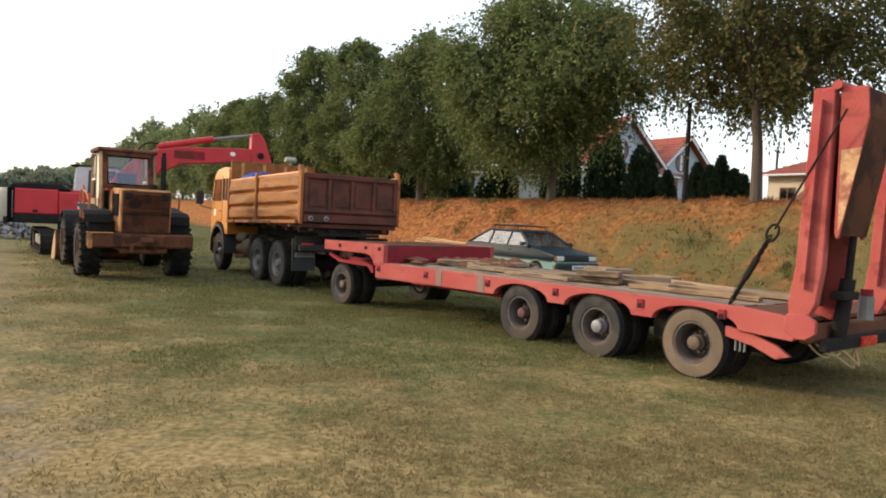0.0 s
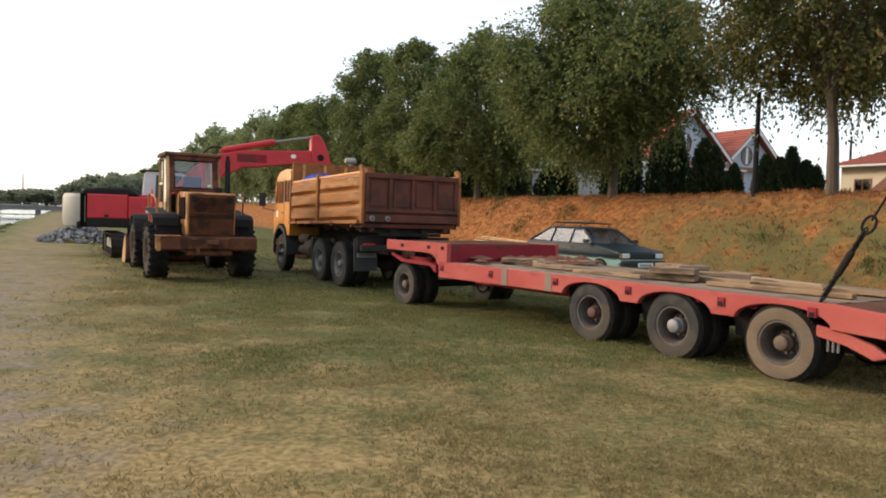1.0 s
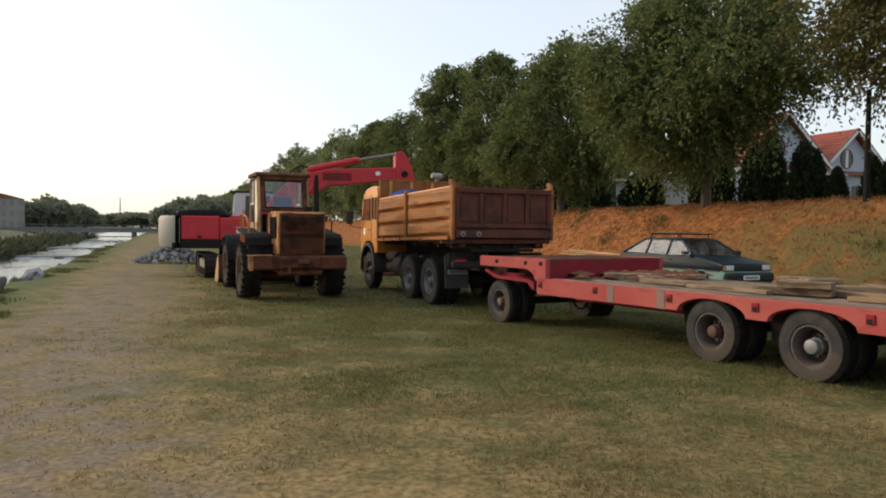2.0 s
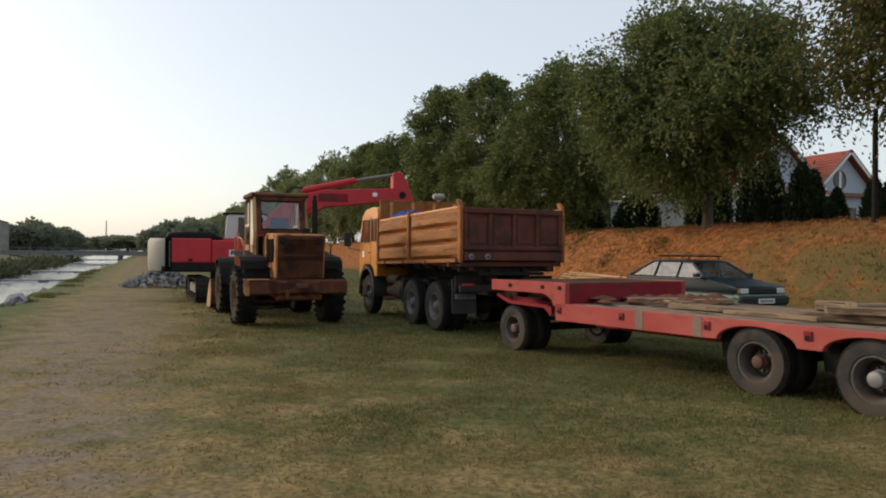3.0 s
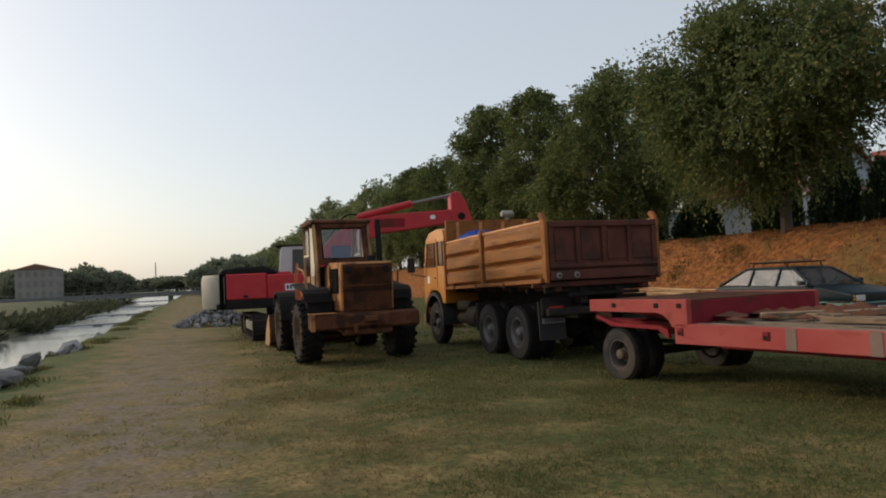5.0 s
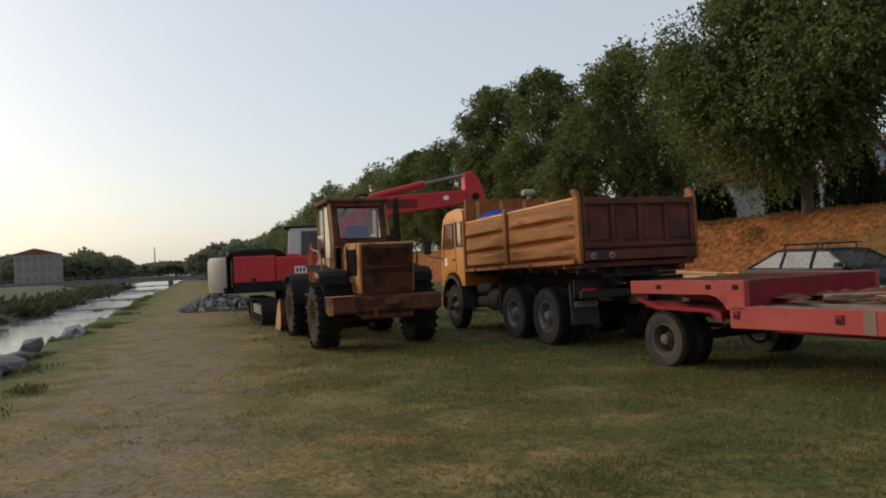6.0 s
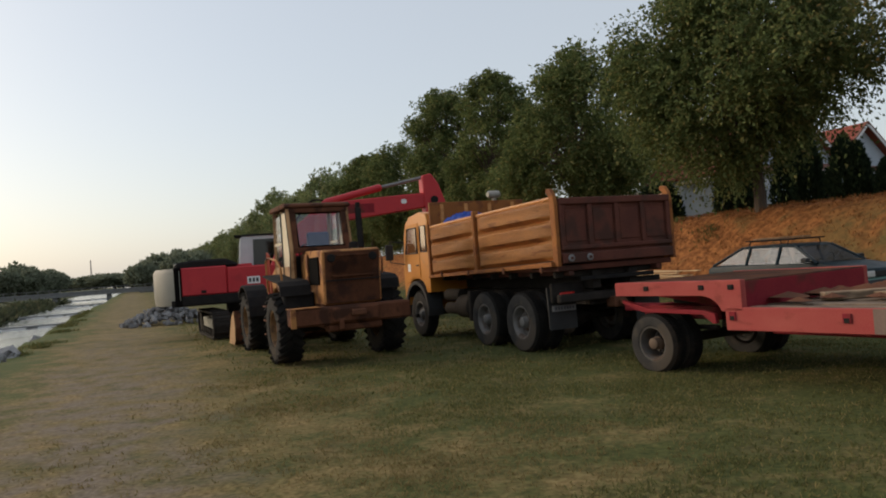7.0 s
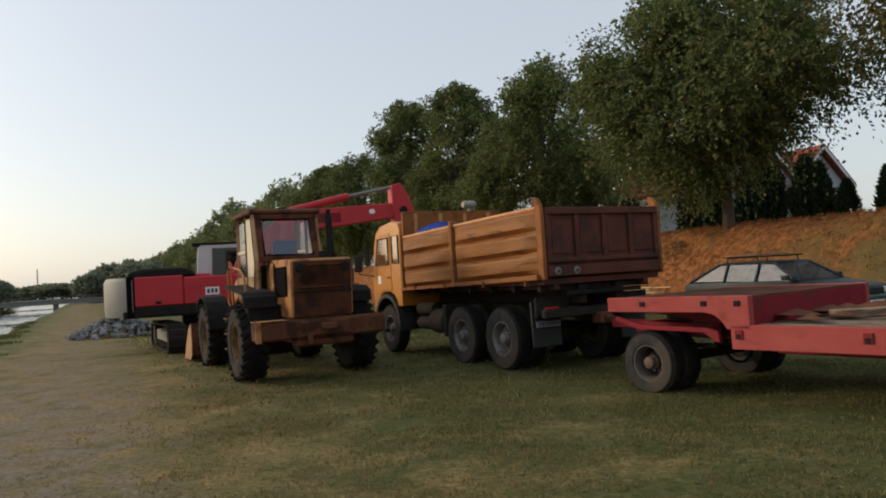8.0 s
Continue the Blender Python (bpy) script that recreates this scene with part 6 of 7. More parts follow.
def tree_meshes(seed, tall, wide, skirt, clumps, twigs, leaves, material, trunk_r=0.2, fork=2.2, leaf=1.15, lift=0.0):
    """Trunk with limbs, and a crown of hanging sprays with gaps."""
    g = np.random.default_rng(seed)
    r = random.Random(seed)
    bm = bmesh.new()
    lean = (r.uniform(-0.2, 0.2), r.uniform(-0.2, 0.2))
    tube(bm, [(0, 0, -0.3), (0, 0, 0.1), (lean[0] * 0.3, lean[1] * 0.3, fork * 0.6), (lean[0], lean[1], fork + 0.2), (lean[0] * 1.5, lean[1] * 1.5, tall * 0.62), (lean[0] * 2, lean[1] * 2, tall * 0.86)],
         [trunk_r * 1.5, trunk_r * 1.12, trunk_r * 0.92, trunk_r * 0.8, trunk_r * 0.4, 0.04], 10)
    centres = []
    mid = skirt + (tall - skirt) * 0.45
    for k in range(clumps):
        for _ in range(50):
            p = g.uniform(-1, 1, 3)
            q = np.linalg.norm(p)
            if 0.3 < q < 1:
                break
        p = p / q * (0.45 + 0.55 * q ** 0.5 if k % 4 else q * 0.7)
        low_edge = skirt + lift * p[0]      # the crown hangs lower on one side
        zz = mid + p[2] * ((tall - mid) if p[2] > 0 else (mid - low_edge))
        f = 1.0 - 0.12 * p[2] if p[2] > 0 else 0.85 + 0.15 * (1 + p[2])
        rad = wide * f * (0.86 + 0.38 * noise.noise((p[0] * 1.6 + seed, p[1] * 1.6, p[2] * 1.6)))
        c = np.array((p[0] * rad - 0.1 * lift, p[1] * rad, zz))
        centres.append(c)
        if k % 2 == 0:
            z0 = fork + (tall * 0.6 - fork) * r.random() ** 1.5
            a = Vector((lean[0], lean[1], z0))
            b = Vector(c)
            tube(bm, [a, a.lerp(b, 0.35) + Vector((0, 0, 0.25)), a.lerp(b, 0.7) + Vector((0, 0, 0.2)), b], [trunk_r * 0.42, trunk_r * 0.26, trunk_r * 0.13, 0.015], 6)
    trunk = mesh_of(bm, "trunk", M_BARK, True)
    cs, ds = [], []
    for c in centres:
        size = g.uniform(0.7, 1.25) * wide / 4.5
        o = c - np.array((0, 0, mid))
        o = o / (np.linalg.norm(o) + 1e-6)
        for _ in range(twigs):
            d = g.normal(size=3) * 0.75 + o * 0.8 + np.array((0, 0, 0.1))
            d /= np.linalg.norm(d)
            start = c + g.normal(size=3) * 0.42 * size
            ln = g.uniform(0.5, 1.3) * size
            ts = np.linspace(0.1, 1, leaves)[:, None]
            pts = start + d * ts * ln + np.array((0, 0, -0.55)) * (ts ** 2) * ln
            cs.append(pts + g.normal(size=pts.shape) * 0.05)
            ds.append(d + np.array((0, 0, -0.8)) * ts + g.normal(size=pts.shape) * 0.7)
    return trunk, leaf_cloud("crown", np.concatenate(cs), np.concatenate(ds), 0.24 * leaf, 0.06 * leaf, material, seed)


TREES = [tree_meshes(11, 8.8, 4.6, 2.6, 160, 46, 13, M_LEAF, 0.2, 2.2, 0.72, 1.4), tree_meshes(12, 9.3, 3.9, 1.4, 115, 46, 12, M_LEAF, 0.2, 2.2, 0.8), tree_meshes(13, 10.6, 3.1, 1.4, 95, 42, 11, M_LEAF, 0.2, 2.2, 0.85),
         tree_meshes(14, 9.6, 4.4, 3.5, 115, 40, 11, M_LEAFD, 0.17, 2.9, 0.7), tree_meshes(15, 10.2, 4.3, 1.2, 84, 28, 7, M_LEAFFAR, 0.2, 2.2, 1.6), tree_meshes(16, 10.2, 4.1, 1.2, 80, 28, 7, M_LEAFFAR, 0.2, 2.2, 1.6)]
TREE_SIZE = [(9.5, 4.9), (9.9, 4.1), (11.4, 3.3), (10.2, 4.8), (10.5, 4.5), (10.5, 4.3)]      # with the outer sprays


def tree(u, v, kind, turn, size, label, group="row of bank trees"):
    t = thing("tree", Matrix.Translation(at(u, v, height(u, v) - 0.05)) @ pose(0, 0, 0, 0, 0, turn) @ Matrix.Diagonal((size[0], size[0], size[1], 1)), label, "tree", group)
    for n, me in zip(("trunk", "crown"), TREES[kind]):
        part(n, me, None, t)
    return t


FULL, THIN = "dense green elm with drooping sprays on top of the bank", "thin elm with yellowing leaves and a bare trunk"
tree(15.5, 21.0, 3, 20, (1.05, 1.02), THIN)
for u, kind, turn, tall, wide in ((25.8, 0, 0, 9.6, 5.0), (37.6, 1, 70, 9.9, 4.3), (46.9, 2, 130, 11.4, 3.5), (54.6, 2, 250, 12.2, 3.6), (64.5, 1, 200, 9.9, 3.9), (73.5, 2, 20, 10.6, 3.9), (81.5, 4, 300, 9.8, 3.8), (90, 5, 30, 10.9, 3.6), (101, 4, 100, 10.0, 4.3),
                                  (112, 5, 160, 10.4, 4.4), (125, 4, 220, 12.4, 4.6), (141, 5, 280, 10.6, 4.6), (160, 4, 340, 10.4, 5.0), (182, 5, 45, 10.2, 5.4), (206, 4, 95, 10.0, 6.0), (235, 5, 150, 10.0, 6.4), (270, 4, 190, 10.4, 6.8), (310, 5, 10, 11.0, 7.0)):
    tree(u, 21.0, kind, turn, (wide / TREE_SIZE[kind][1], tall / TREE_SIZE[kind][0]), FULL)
tree(4.5, 21.4, 0, 145, (1.0, 1.0), FULL)
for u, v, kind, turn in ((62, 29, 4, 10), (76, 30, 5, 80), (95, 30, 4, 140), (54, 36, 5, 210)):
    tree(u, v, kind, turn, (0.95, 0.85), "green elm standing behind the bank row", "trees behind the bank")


def far_tree_meshes(seed):
    g = np.random.default_rng(seed)
    bm = bmesh.new()
    tube(bm, [(0, 0, -0.5), (0, 0, 3), (0, 0, 6)], [0.35, 0.25, 0.08], 6)
    trunk = mesh_of(bm, "trunk", M_BARK, True)
    n = 2600
    p = g.normal(size=(n, 3))
    p /= np.linalg.norm(p, axis=1, keepdims=True)
    rad = np.array([0.8 + 0.35 * noise.noise(tuple(q * 1.8 + seed)) + 0.2 * noise.noise(tuple(q * 4.0 + seed)) for q in p])[:, None] * g.uniform(0.75, 1.0, (n, 1))
    c = p * rad * np.array((5.0, 5.0, 3.9)) + np.array((0, 0, 4.8))
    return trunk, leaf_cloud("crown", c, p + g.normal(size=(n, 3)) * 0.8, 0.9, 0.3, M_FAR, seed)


FAR_TREES = [far_tree_meshes(31), far_tree_meshes(32)]
r = random.Random(8)
for k in range(34):
    u = 216 + r.uniform(0, 150)
    v = -18 - (u - 190) * 0.02 - r.uniform(0, 44)
    s = r.uniform(0.75, 1.05) * (0.75 + 0.35 * smooth(-17, -26, v))
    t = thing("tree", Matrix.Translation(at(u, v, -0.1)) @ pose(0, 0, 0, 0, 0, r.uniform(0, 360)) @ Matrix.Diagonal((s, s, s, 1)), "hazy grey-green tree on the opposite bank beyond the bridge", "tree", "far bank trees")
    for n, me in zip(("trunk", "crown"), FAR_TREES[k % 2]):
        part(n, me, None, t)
for k in range(46):
    a = radians(96 + 52 * k / 45)
    d = r.uniform(620, 900)
    s = r.uniform(1.3, 2.2)
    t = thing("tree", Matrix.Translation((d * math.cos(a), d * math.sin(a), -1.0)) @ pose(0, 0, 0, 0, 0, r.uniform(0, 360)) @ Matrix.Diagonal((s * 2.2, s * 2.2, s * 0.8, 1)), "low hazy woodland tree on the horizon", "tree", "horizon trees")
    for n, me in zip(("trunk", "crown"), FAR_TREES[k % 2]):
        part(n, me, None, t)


def shrub_band():
    """Low scrub over the opposite bank."""
    g2 = np.random.default_rng(51)
    cs, ds = [], []
    for k in range(120):
        u, v = g2.uniform(40, 190), -16.0 - 3.5 * g2.random() ** 2
        z = height(u, v)
        c = np.array(at(u, v, z))
        n = 60
        p = g2.normal(size=(n, 3))
        p[:, 2] = np.abs(p[:, 2])
        sz = g2.uniform(0.35, 0.9)
        cs.append(c + p * sz * np.array((1.3, 1.3, 0.6)))
        ds.append(p + np.array((0, 0, 0.6)))
    me = leaf_cloud("scrub", np.concatenate(cs), np.concatenate(ds), 0.7, 0.2, M_SCRUB, 51)
    return tagged(new("scrub", me), "low grey-green scrub on the opposite river bank", "shrubs", kind="stuff")


M_SCRUB = leaf_material("scrub_leaf", (0.05, 0.06, 0.035), (0.08, 0.09, 0.05), (0.13, 0.12, 0.07), 0.2)
shrub_band()
for u, v, s_ in ((205, 1.0, 0.9), (214, 6.0, 1.15), (190, 9.5, 1.0), (230, 12.0, 1.3), (200, 14.5, 1.1)):
    t = thing("tree", Matrix.Translation(at(u, v, -0.2)) @ pose(0, 0, 0, 0, 0, u * 7) @ Matrix.Diagonal((s_, s_, s_, 1)), "hazy round tree beyond the bridge end", "tree", "far bank trees")
    for n, me in zip(("trunk", "crown"), FAR_TREES[int(u) % 2]):
        part(n, me, None, t)


# ---- hedge conifers before the houses ----
def thuja_mesh(seed, tall, wide):
    g = np.random.default_rng(seed)
    n = 2600
    h = g.random(n) ** 0.9
    a = g.uniform(0, 2 * math.pi, n)
    prof = wide * np.minimum(1, 0.75 + h) * (1 - h ** 2.2) ** 0.8 * (0.82 + 0.18 * np.sin(a * 5 + h * 9 + seed)) * g.uniform(0.7, 1.05, n)
    c = np.stack((prof * np.cos(a), prof * np.sin(a), h * tall), 1)
    d = np.stack((np.cos(a) * 0.5, np.sin(a) * 0.5, np.full(n, 1.0)), 1) + g.normal(size=(n, 3)) * 0.4
    return leaf_cloud("foliage", c, d, 0.34, 0.07, M_THUJA, seed)


THUJAS = [thuja_mesh(41, 3.4, 0.85), thuja_mesh(42, 3.2, 1.0)]
bm = bmesh.new()
tube(bm, [(0, 0, -0.1), (0, 0, 2.6)], [0.08, 0.02], 6)
THUJA_STEM = mesh_of(bm, "stem", M_BARK, True)
for k, (u, v, wide, tall) in enumerate(((61, 30, 1.6, 3.3), (57.5, 30, 1.5, 3.2), (54.4, 30, 1.7, 3.1), (51.6, 30, 1.3, 2.9), (48.6, 30, 1.6, 2.9), (43.0, 30, 1.15, 2.7), (41.5, 30, 1.2, 2.75), (36.2, 30, 0.9, 3.6), (34.9, 30, 0.95, 3.9), (32.3, 30, 0.85, 3.7), (31.2, 30, 0.95, 3.95),
                                        (29.1, 30, 0.8, 3.4), (28.4, 30, 0.7, 2.9), (27.1, 30, 0.5, 2.0), (25.2, 30, 0.62, 2.3), (24.5, 30.1, 0.6, 2.25), (23.8, 30, 0.6, 2.5), (23.1, 30.1, 0.6, 2.05), (22.5, 30, 0.5, 1.7))):
    t = thing("conifer", Matrix.Translation(at(u, v, height(u, v) - 0.05)) @ pose(0, 0, 0, 0, 0, 47 * k) @ Matrix.Diagonal((wide / 0.92, wide / 0.92, tall / 3.3, 1)), "dark green clipped conifer in the hedge before the house", "conifer", "hedge conifers")
    part("stem", THUJA_STEM, None, t)
    part("foliage", THUJAS[k % 2], None, t)


# ---- houses: built in u (x) and v (y), facade at y = 0 facing the river ----
def place(u, v, z):
    """x along u, y along -v turned so that the facade looks to the river."""
    return Matrix.Translation(at(u, v, z)) @ pose(0, 0, 0, 0, 0, 120)


def gable(bm, u0, u1, zp, ze, y0, y1):
    um = (u0 + u1) / 2
    pts = [(u0, 0.0), (u1, 0.0), (u1, ze), (um, zp), (u0, ze)]
    return prism(pts, y0, y1, bm)


def roof_slab(u0, z0, u1, z1, y0, y1, thick=0.14):
    """One slope from eave (u0, z0) to ridge (u1, z1)."""
    d = Vector((u1 - u0, z1 - z0)).normalized()
    nx, nz = -d.y, d.x
    if nz < 0:
        nx, nz = -nx, -nz
    return prism([(u0, z0), (u1, z1), (u1 + nx * thick, z1 + nz * thick), (u0 + nx * thick, z0 + nz * thick)], y0, y1)


def tile_courses(parent, u0, z0, u1, z1, y0, y1, n=9):
    """Rows of tiles that overlap down the slope."""
    for k in range(n):
        f0, f1 = k / n, (k + 1.15) / n
        a = (u0 + (u1 - u0) * f0, z0 + (z1 - z0) * f0 + 0.15)
        b = (u0 + (u1 - u0) * min(1, f1), z0 + (z1 - z0) * min(1, f1) + 0.15)
        part("tile_course", roof_slab(a[0], a[1] + 0.035, b[0], b[1], y0, y1, 0.03), M_ROOF, parent)


def round_window(parent, u, z, y, w, h):
    bm = lathe([(0, 0.02), (1, 0.02), (1, 0)], 24)
    bmesh.ops.transform(bm, matrix=Matrix.Translation((u, y, z)) @ Matrix.Diagonal((w, 1, h, 1)), verts=bm.verts)
    win = part("window", bm, M_DGLASS, parent)
    ring = bmesh.new()
    tube(ring, [(u + w * math.cos(k * math.pi / 12), y + 0.03, z + h * math.sin(k * math.pi / 12)) for k in range(25)], 0.05, 6)
    part("window_frame", ring, M_BROWN, win)
    part("mullion", boxes((u - 0.13, u + 0.13, y + 0.02, y + 0.05, z - h, z + h)), M_WHITE, win)
    return win


def rect_window(parent, u0, u1, z0, z1, y):
    win = part("window", boxes((u0, u1, y, y + 0.02, z0, z1)), M_DGLASS, parent)
    fr = boxes((u0 - 0.06, u0, y, y + 0.05, z0 - 0.06, z1 + 0.06), (u1, u1 + 0.06, y, y + 0.05, z0 - 0.06, z1 + 0.06), (u0, u1, y, y + 0.05, z0 - 0.06, z0), (u0, u1, y, y + 0.05, z1, z1 + 0.06), ((u0 + u1) / 2 - 0.03, (u0 + u1) / 2 + 0.03, y + 0.02, y + 0.05, z0, z1))
    part("window_frame", fr, M_BROWN, win)
    return win


def gabled_house(m):
    """Positive y looks downstream; x runs from the back (v large) towards the river, as -v."""
    t = thing("house", m, "white house with steep red roofs, two gables and oval windows", "house")
    EZ = 4.05
    part("wall", gable(bmesh.new(), -52.4, -46.3, 6.75, EZ, -11, -0.3), M_WALLW, t)
    part("wall", gable(bmesh.new(), -46.2, -38.3, 7.45, EZ - 0.05, -11, 0), M_WALLW, t)
    for u0, u1, zp, y1 in ((-52.8, -46.05, 6.95, 0.25), (-46.4, -37.9, 7.75, 0.5)):
        um = (u0 + u1) / 2
        for a in (u0, u1):
            slope = part("roof", roof_slab(a, EZ - 0.2, um, zp - 0.1, -11.4, y1), M_ROOF, t, "steep red tiled roof slope")
            tile_courses(slope, a, EZ - 0.2, um, zp - 0.1, -11.4, y1 - 0.02, 12)
            part("verge_board", roof_slab(a, EZ - 0.34, um, zp - 0.24, y1, y1 + 0.06, 0.28), M_WHITE, slope)
            part("verge_tile", roof_slab(a, EZ - 0.04, um, zp + 0.06, y1 - 0.1, y1 + 0.08, 0.07), M_BROWN, slope)
    bm = bmesh.new()
    vs = [bm.verts.new(p) for p in ((-46.6, 1.7, 3.35), (-37.3, 1.7, 3.35), (-37.3, 0.02, 4.0), (-46.6, 0.02, 4.0), (-46.6, 1.7, 3.25), (-37.3, 1.7, 3.25), (-37.3, 0.02, 3.85), (-46.6, 0.02, 3.85))]
    for q in ((0, 1, 2, 3), (4, 5, 6, 7), (0, 1, 5, 4), (1, 2, 6, 5), (2, 3, 7, 6), (3, 0, 4, 7)):
        bm.faces.new([vs[k] for k in q])
    part("pent_tiles", bm, M_BROWN, t, "brown tiled pent roof over the porch")
    part("gutter", boxes((-46.6, -37.3, 1.7, 1.78, 3.2, 3.32), bevel=0.02), M_WHITE, t)
    part("eave_band", boxes((-52.6, -46.6, -0.1, 0.15, 3.45, 3.75), bevel=0.02), M_BROWN, t, "dark brown band under the gable")
    round_window(t, -48.9, 4.72, -0.29, 0.62, 0.72)
    round_window(t, -41.7, 5.15, 0.01, 0.62, 0.80)
    for u in (-45.0, -43.0, -40.6):
        rect_window(t, u, u + 1.0, 1.2, 2.6, 0.005)
    rect_window(t, -50.6, -49.6, 1.4, 2.6, -0.29)
    for x in (-46.5, -38.2):
        part("porch_post", boxes((x, x + 0.5, 1.1, 1.6, 0, 3.24), bevel=0.02), M_BROWN, t)
    part("chimney", boxes((-44.6, -44.0, -5, -4.4, 6.0, 8.2), bevel=0.02), M_CONC, t)
    return t


gabled_house(Matrix.Translation(at(42.0, 0, 2.72)) @ pose(0, 0, 0, 0, 0, 210))


def low_house(m):
    t = thing("outbuilding", m, "low pale blue outbuilding with a flat cream cornice", "building")
    part("wall", boxes((37.55, 39.8, -2.4, 0, 0, 2.55), bevel=0.02), M_WALLW, t)
    part("cornice", boxes((37.2, 40.2, -2.8, 0.35, 2.55, 2.68), bevel=0.03), M_CREAM, t)
    win = rect_window(t, -1.5, -0.8, 0.6, 2.1, 0.005)
    win.matrix_local = Matrix.Translation((37.55, 0, 0)) @ pose(0, 0, 0, 0, 0, 90)
    part("fuse_box", boxes((38.3, 38.55, 0.005, 0.09, 1.5, 1.7), bevel=0.01), M_GREY, t)
    return t


def gate_pillar(m, u, wide, tall):
    t = thing("gate_pillar", m, "pale rendered gate pillar with a cream cap", "pillar", "gate pillars")
    part("shaft", boxes((u, u + wide, -wide, 0, 0, tall), bevel=0.02), M_WALLW, t)
    part("cap", boxes((u - 0.15, u + wide + 0.55, -wide - 0.4, 0.3, tall, tall + 0.14), bevel=0.03), M_CREAM, t)
    return t


low_house(place(0, 30, 2.74))
gate_pillar(place(0, 34.8, 2.74), 37.6, 1.7, 2.85)
gate_pillar(place(0, 30.5, 2.74), 45.2, 0.8, 2.55)


def cream_house(m):
    t = thing("house", m, "cream single-storey house with a red hipped roof", "house")
    part("wall", boxes((18.0, 30.4, -8, 0, 0, 2.75), bevel=0.02), M_WALLY, t)
    bm = bmesh.new()
    e = [bm.verts.new(p) for p in ((17.2, 0.7, 2.7), (31.0, 0.7, 2.7), (31.0, -8.7, 2.7), (17.2, -8.7, 2.7), (20.2, -4, 4.3), (28.6, -4, 4.3))]
    for q in ((0, 1, 5, 4), (1, 2, 5), (2, 3, 4, 5), (3, 0, 4), (3, 2, 1, 0)):
        bm.faces.new([e[k] for k in q])
    rf = part("roof", bm, M_ROOF, t, "red hipped tile roof")
    for k in range(10):
        f = k / 10
        y, z = 0.7 - 4.7 * f, 2.7 + 1.6 * f
        part("tile_course", boxes((17.2 + 3.0 * f, 31.0 - 2.4 * f, y - 0.5, y, z + 0.005, z + 0.05)), M_ROOF, rf)
    part("gutter", boxes((17.2, 31.0, 0.7, 0.78, 2.58, 2.7), bevel=0.02), M_WHITE, t)
    porch = part("porch", gable(bmesh.new(), 24.8, 27.2, 1.9, 0.9, 0.02, 2.2), M_BROWN, t)
    rect_window(t, 28.4, 29.4, 0.8, 1.8, 0.005)
    part("fence", boxes((17.0, 27.5, 2.6, 2.7, 0, 0.6), bevel=0.02), M_WHITE, t)
    return t


cream_house(place(0.35, 44, 3.05))


def utility_pole(m, tall, label, r=0.1, arms=True):
    t = thing("utility_pole", m, label, "pole", "utility poles")
    part("shaft", bar([(0, 0, -0.3), (0, 0, tall)], [r, r * 0.75], 12), M_BLACK, t)
    if not arms:
        return t
    part("cross_arm", boxes((-0.7, 0.7, -0.05, 0.05, tall - 0.4, tall - 0.3), bevel=0.01), M_BLACK, t)
    for x in (-0.6, -0.2, 0.2, 0.6):
        part("insulator", bar([(x, 0, tall - 0.3), (x, 0, tall - 0.15)], 0.03, 8), M_WHITE, t)
    return t


utility_pole(Matrix.Translation(at(18.4, 21.0, height(18.4, 21.0))), 3.6, "dark wooden pole standing behind the bank", 0.1, False)
utility_pole(Matrix.Translation(at(31.5, 46.0, 2.7)) @ pose(0, 0, 0, 0, 0, 50), 5.2, "distant concrete utility pole behind the hedge")


# ---- bridge and far buildings ----
def bridge(m):
    t = thing("bridge", m, "low concrete road bridge across the river", "bridge", kind="structure")
    part("deck", boxes((-0.2, 6, -62, 14, 0.25, 0.95), bevel=0.04), M_CONC, t)
    part("parapet", boxes((-0.3, -0.05, -62, 14, 0.95, 1.25), bevel=0.02), M_CONC, t)
    for k in range(38):
        y = -61 + 2 * k
        part("rail_post", boxes((-0.25, -0.13, y, y + 0.12, 1.25, 1.75)), M_GREY, t)
    part("hand_rail", boxes((-0.24, -0.14, -62, 14, 1.75, 1.83)), M_GREY, t)
    for y in (-44, -30, -16, -6):
        part("pier", boxes((0.4, 5.4, y - 0.45, y + 0.45, -3.5, 0.25), bevel=0.05), M_CONC, t)
    part("abutment", boxes((0, 6, 0, 14, -2.5, 0.25), bevel=0.05), M_CONC, t)
    return t


bridge(Matrix.Translation(at(172, 0, 0)) @ pose(0, 0, 0, 0, 0, 120) @ Matrix.Diagonal((1, -1, 1, 1)))


def apartment(m):
    t = thing("apartment_building", m, "hazy grey three-storey building among far trees", "building")
    part("wall", boxes((0, 14, -16, 0, 0, 8.2), bevel=0.05), M_CLAD, t)
    part("roof", prism([(-0.5, 8.2), (14.5, 8.2), (7, 9.6)], -16.5, 0.5), M_BROWN, t)
    # Windows in concrete grey, close to the wall's tone: haze put into the colours.
    for f in range(3):
        for k in range(5):
            part("window", boxes((1.2 + 2.6 * k, 2.5 + 2.6 * k, 0.0, 0.03, 1.0 + 2.6 * f, 2.4 + 2.6 * f)), M_CONC, t)
            w = part("window", boxes((-0.03, 0.0, -14.6 + 3 * k, -13.4 + 3 * k, 1.0 + 2.6 * f, 2.4 + 2.6 * f)), M_CONC, t)
    return t


apartment(Matrix.Translation(at(196, -32.0, 0.4)) @ pose(0, 0, 0, 0, 0, -150) @ Matrix.Diagonal((0.62, 0.62, 0.92, 1)))


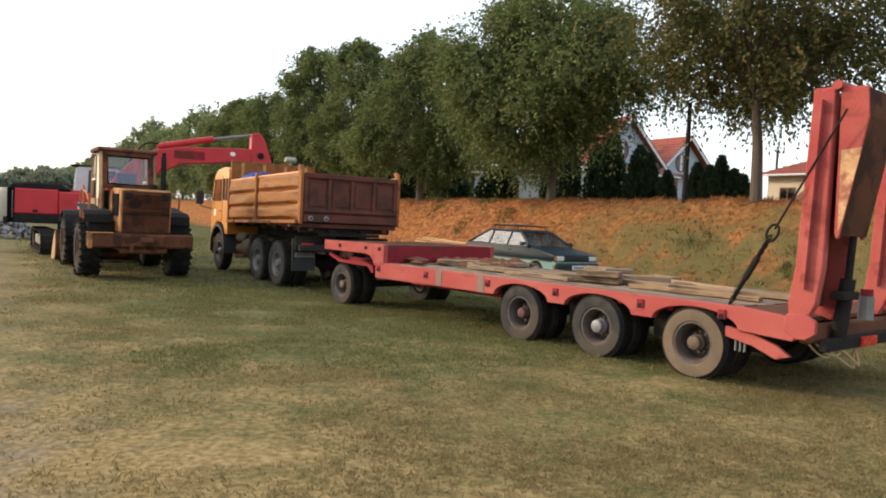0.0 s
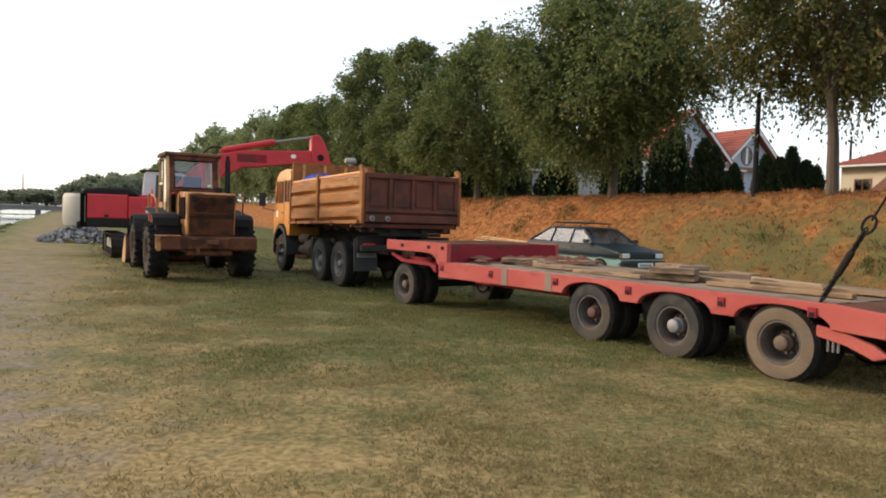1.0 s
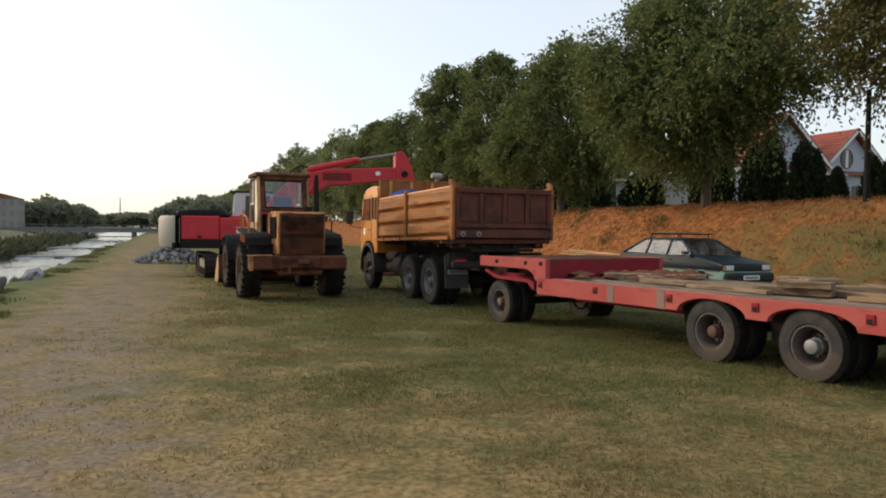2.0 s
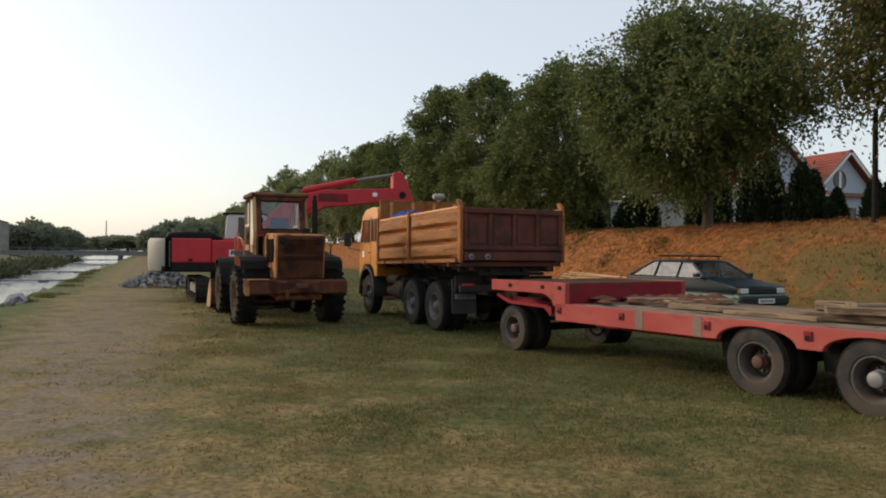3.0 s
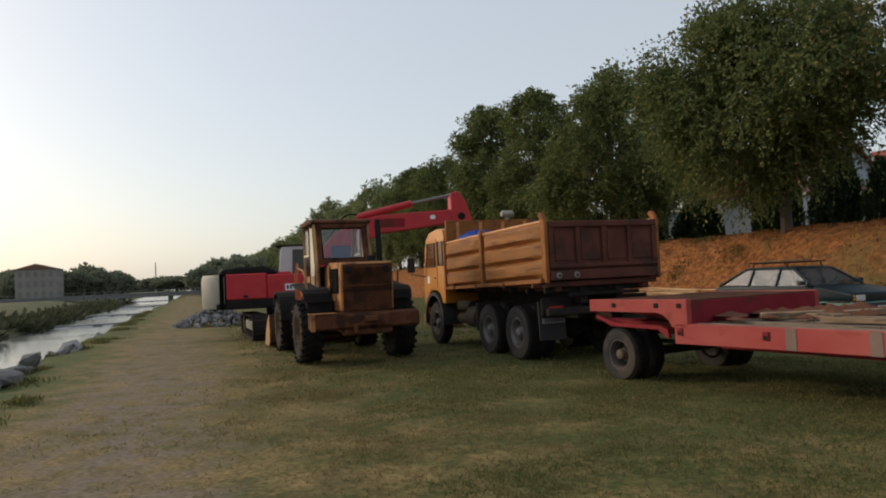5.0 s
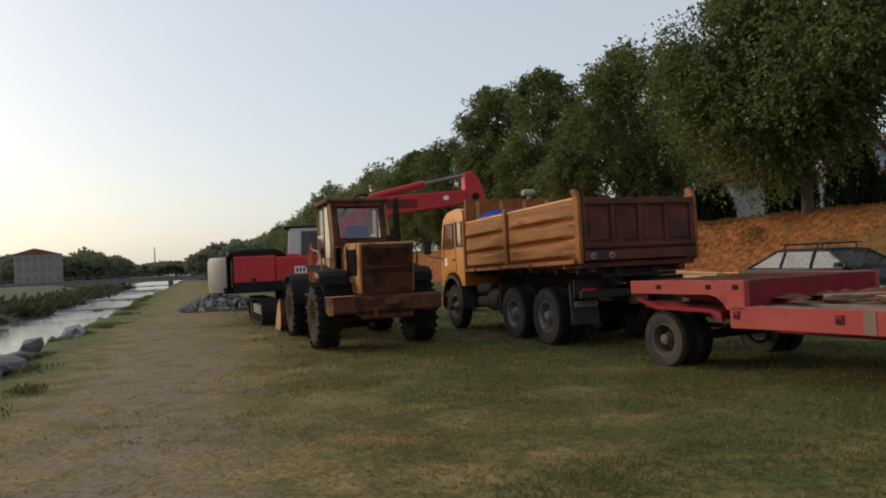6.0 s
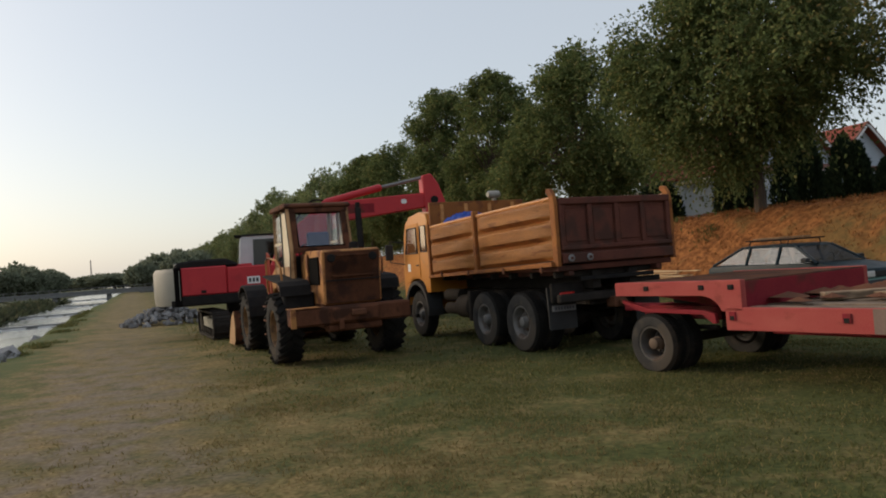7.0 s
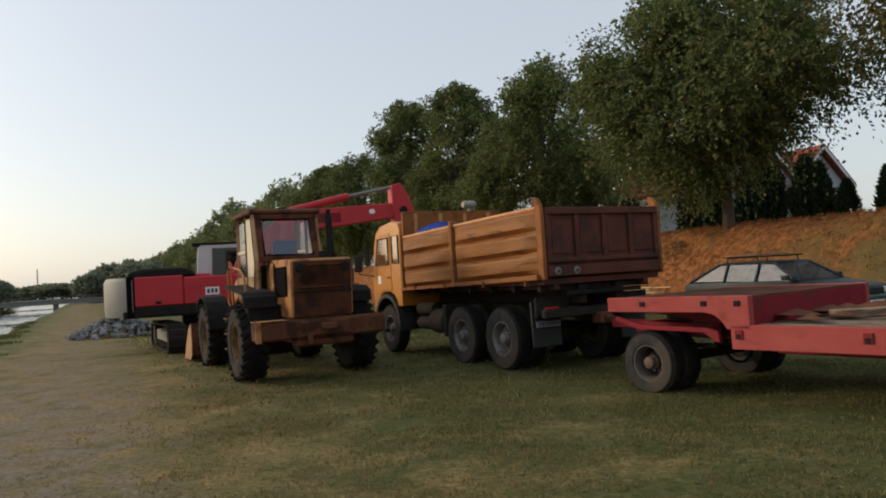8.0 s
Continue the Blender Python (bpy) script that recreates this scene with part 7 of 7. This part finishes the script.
def mast(m):
    t = thing("mast", m, "thin far lattice mast on the skyline", "mast")
    for x, y in ((-0.6, -0.6), (0.6, -0.6), (0, 0.6)):
        part("leg", bar([(x * 2, y * 2, 0), (x * 0.2, y * 0.2, 40)], 0.35, 5), M_GREY, t)
    for k in range(9):
        z = 4 + 4 * k
        part("brace", bar([(-1.2 + 0.02 * z, -1.1, z), (1.2 - 0.02 * z, -1.1, z + 3)], 0.2, 4), M_GREY, t)
    return t


mast(Matrix.Translation((-581, 900, 0)))


# ---- grass, weeds along the edges ----
def blades(name, uv, tall, wide, material, label, seed, droop=0.5, per=5, spread=0.06):
    g = np.random.default_rng(seed)
    pts, ds = [], []
    for u, v in uv:
        base = at(u, v, height(u, v) - 0.01)
        for _ in range(per):
            pts.append((base.x + g.normal() * spread, base.y + g.normal() * spread, base.z))
            ds.append((g.normal() * droop, g.normal() * droop, 1.0))
    me = leaf_cloud(name, np.array(pts), np.array(ds), tall, wide, material, seed)
    return tagged(new(name, me), label, "grass", kind="stuff")


g = np.random.default_rng(77)
near = []
while len(near) < 34000:
    x, y = g.uniform(-9, 10), 1.5 + 15 * g.random() ** 1.4
    u, v = x * UX + y * UY, x * VX + y * VY
    if v < -3.4 or abs(x + 0.14) > 0.75 * y + 3:
        continue
    if g.random() < 0.92 * (1 - smooth(-0.8, 2.2, v + 1.5 * noise.noise((x * 0.5, y * 0.5, 6)))):
        continue
    if noise.noise((x * 0.8, y * 0.8, 9)) + 0.45 < g.random() * 0.9:
        continue
    near.append((u, v))
M_DRYBLADE = leaf_material("dry_blade", (0.16, 0.125, 0.055), (0.25, 0.195, 0.09), (0.13, 0.125, 0.048), 0.3)
green = [p for p in near if p[1] + 2.2 * noise.noise((p[0] * 0.5, p[1] * 0.5, 2)) > 2.2 and p[0] > 6.5 + 2.5 * noise.noise((p[0] * 0.4, p[1] * 0.4, 5))]
green_set = set(green)
blades("grass", green, 0.05, 0.005, M_BLADE, "short green grass blades of the meadow", 1, 0.8, 6, 0.05)
blades("dry_grass", [p for p in near if p not in green_set], 0.045, 0.005, M_DRYBLADE, "short straw-coloured grass beside the dirt track", 6, 0.8, 6, 0.05)
farg = [(g.uniform(14, 45), g.uniform(0.6, 16.5)) for _ in range(6000)]
blades("grass", farg, 0.09, 0.012, M_BLADE, "short dry grass blades of the meadow", 2, 0.8, 4, 0.1)
crest = [(g.uniform(6, 60), g.normal(21.4, 0.5)) for _ in range(3000)] + [(g.uniform(6, 45), g.uniform(17.3, 21.3)) for _ in range(3500)]
blades("dry_grass", crest, 0.13, 0.012, leaf_material("straw_blade", (0.15, 0.06, 0.022), (0.26, 0.115, 0.042), (0.32, 0.18, 0.075), 0.3), "scorched straw-coloured grass on the bank", 3, 0.5, 4, 0.1)
edge_w = []
for k in range(60):
    u0, v0, s = g.uniform(10, 70), g.normal(-4.3, 0.5), g.uniform(0.15, 0.5)
    edge_w += [(u0 + g.normal() * s, v0 + g.normal() * s * 0.6) for _ in range(45)]
blades("weeds", edge_w, 0.11, 0.012, M_WEED, "green weeds along the lip of the river bank", 4, 0.45, 5, 0.08)
edge_w = []
for k in range(9):
    u0, v0 = g.uniform(8, 40), g.uniform(17.5, 21.8)
    edge_w += [(u0 + g.normal() * 0.35, v0 + g.normal() * 0.3) for _ in range(40)]
blades("weeds", edge_w, 0.2, 0.014, M_WEED, "green weeds on the bank", 5, 0.45, 5, 0.08)
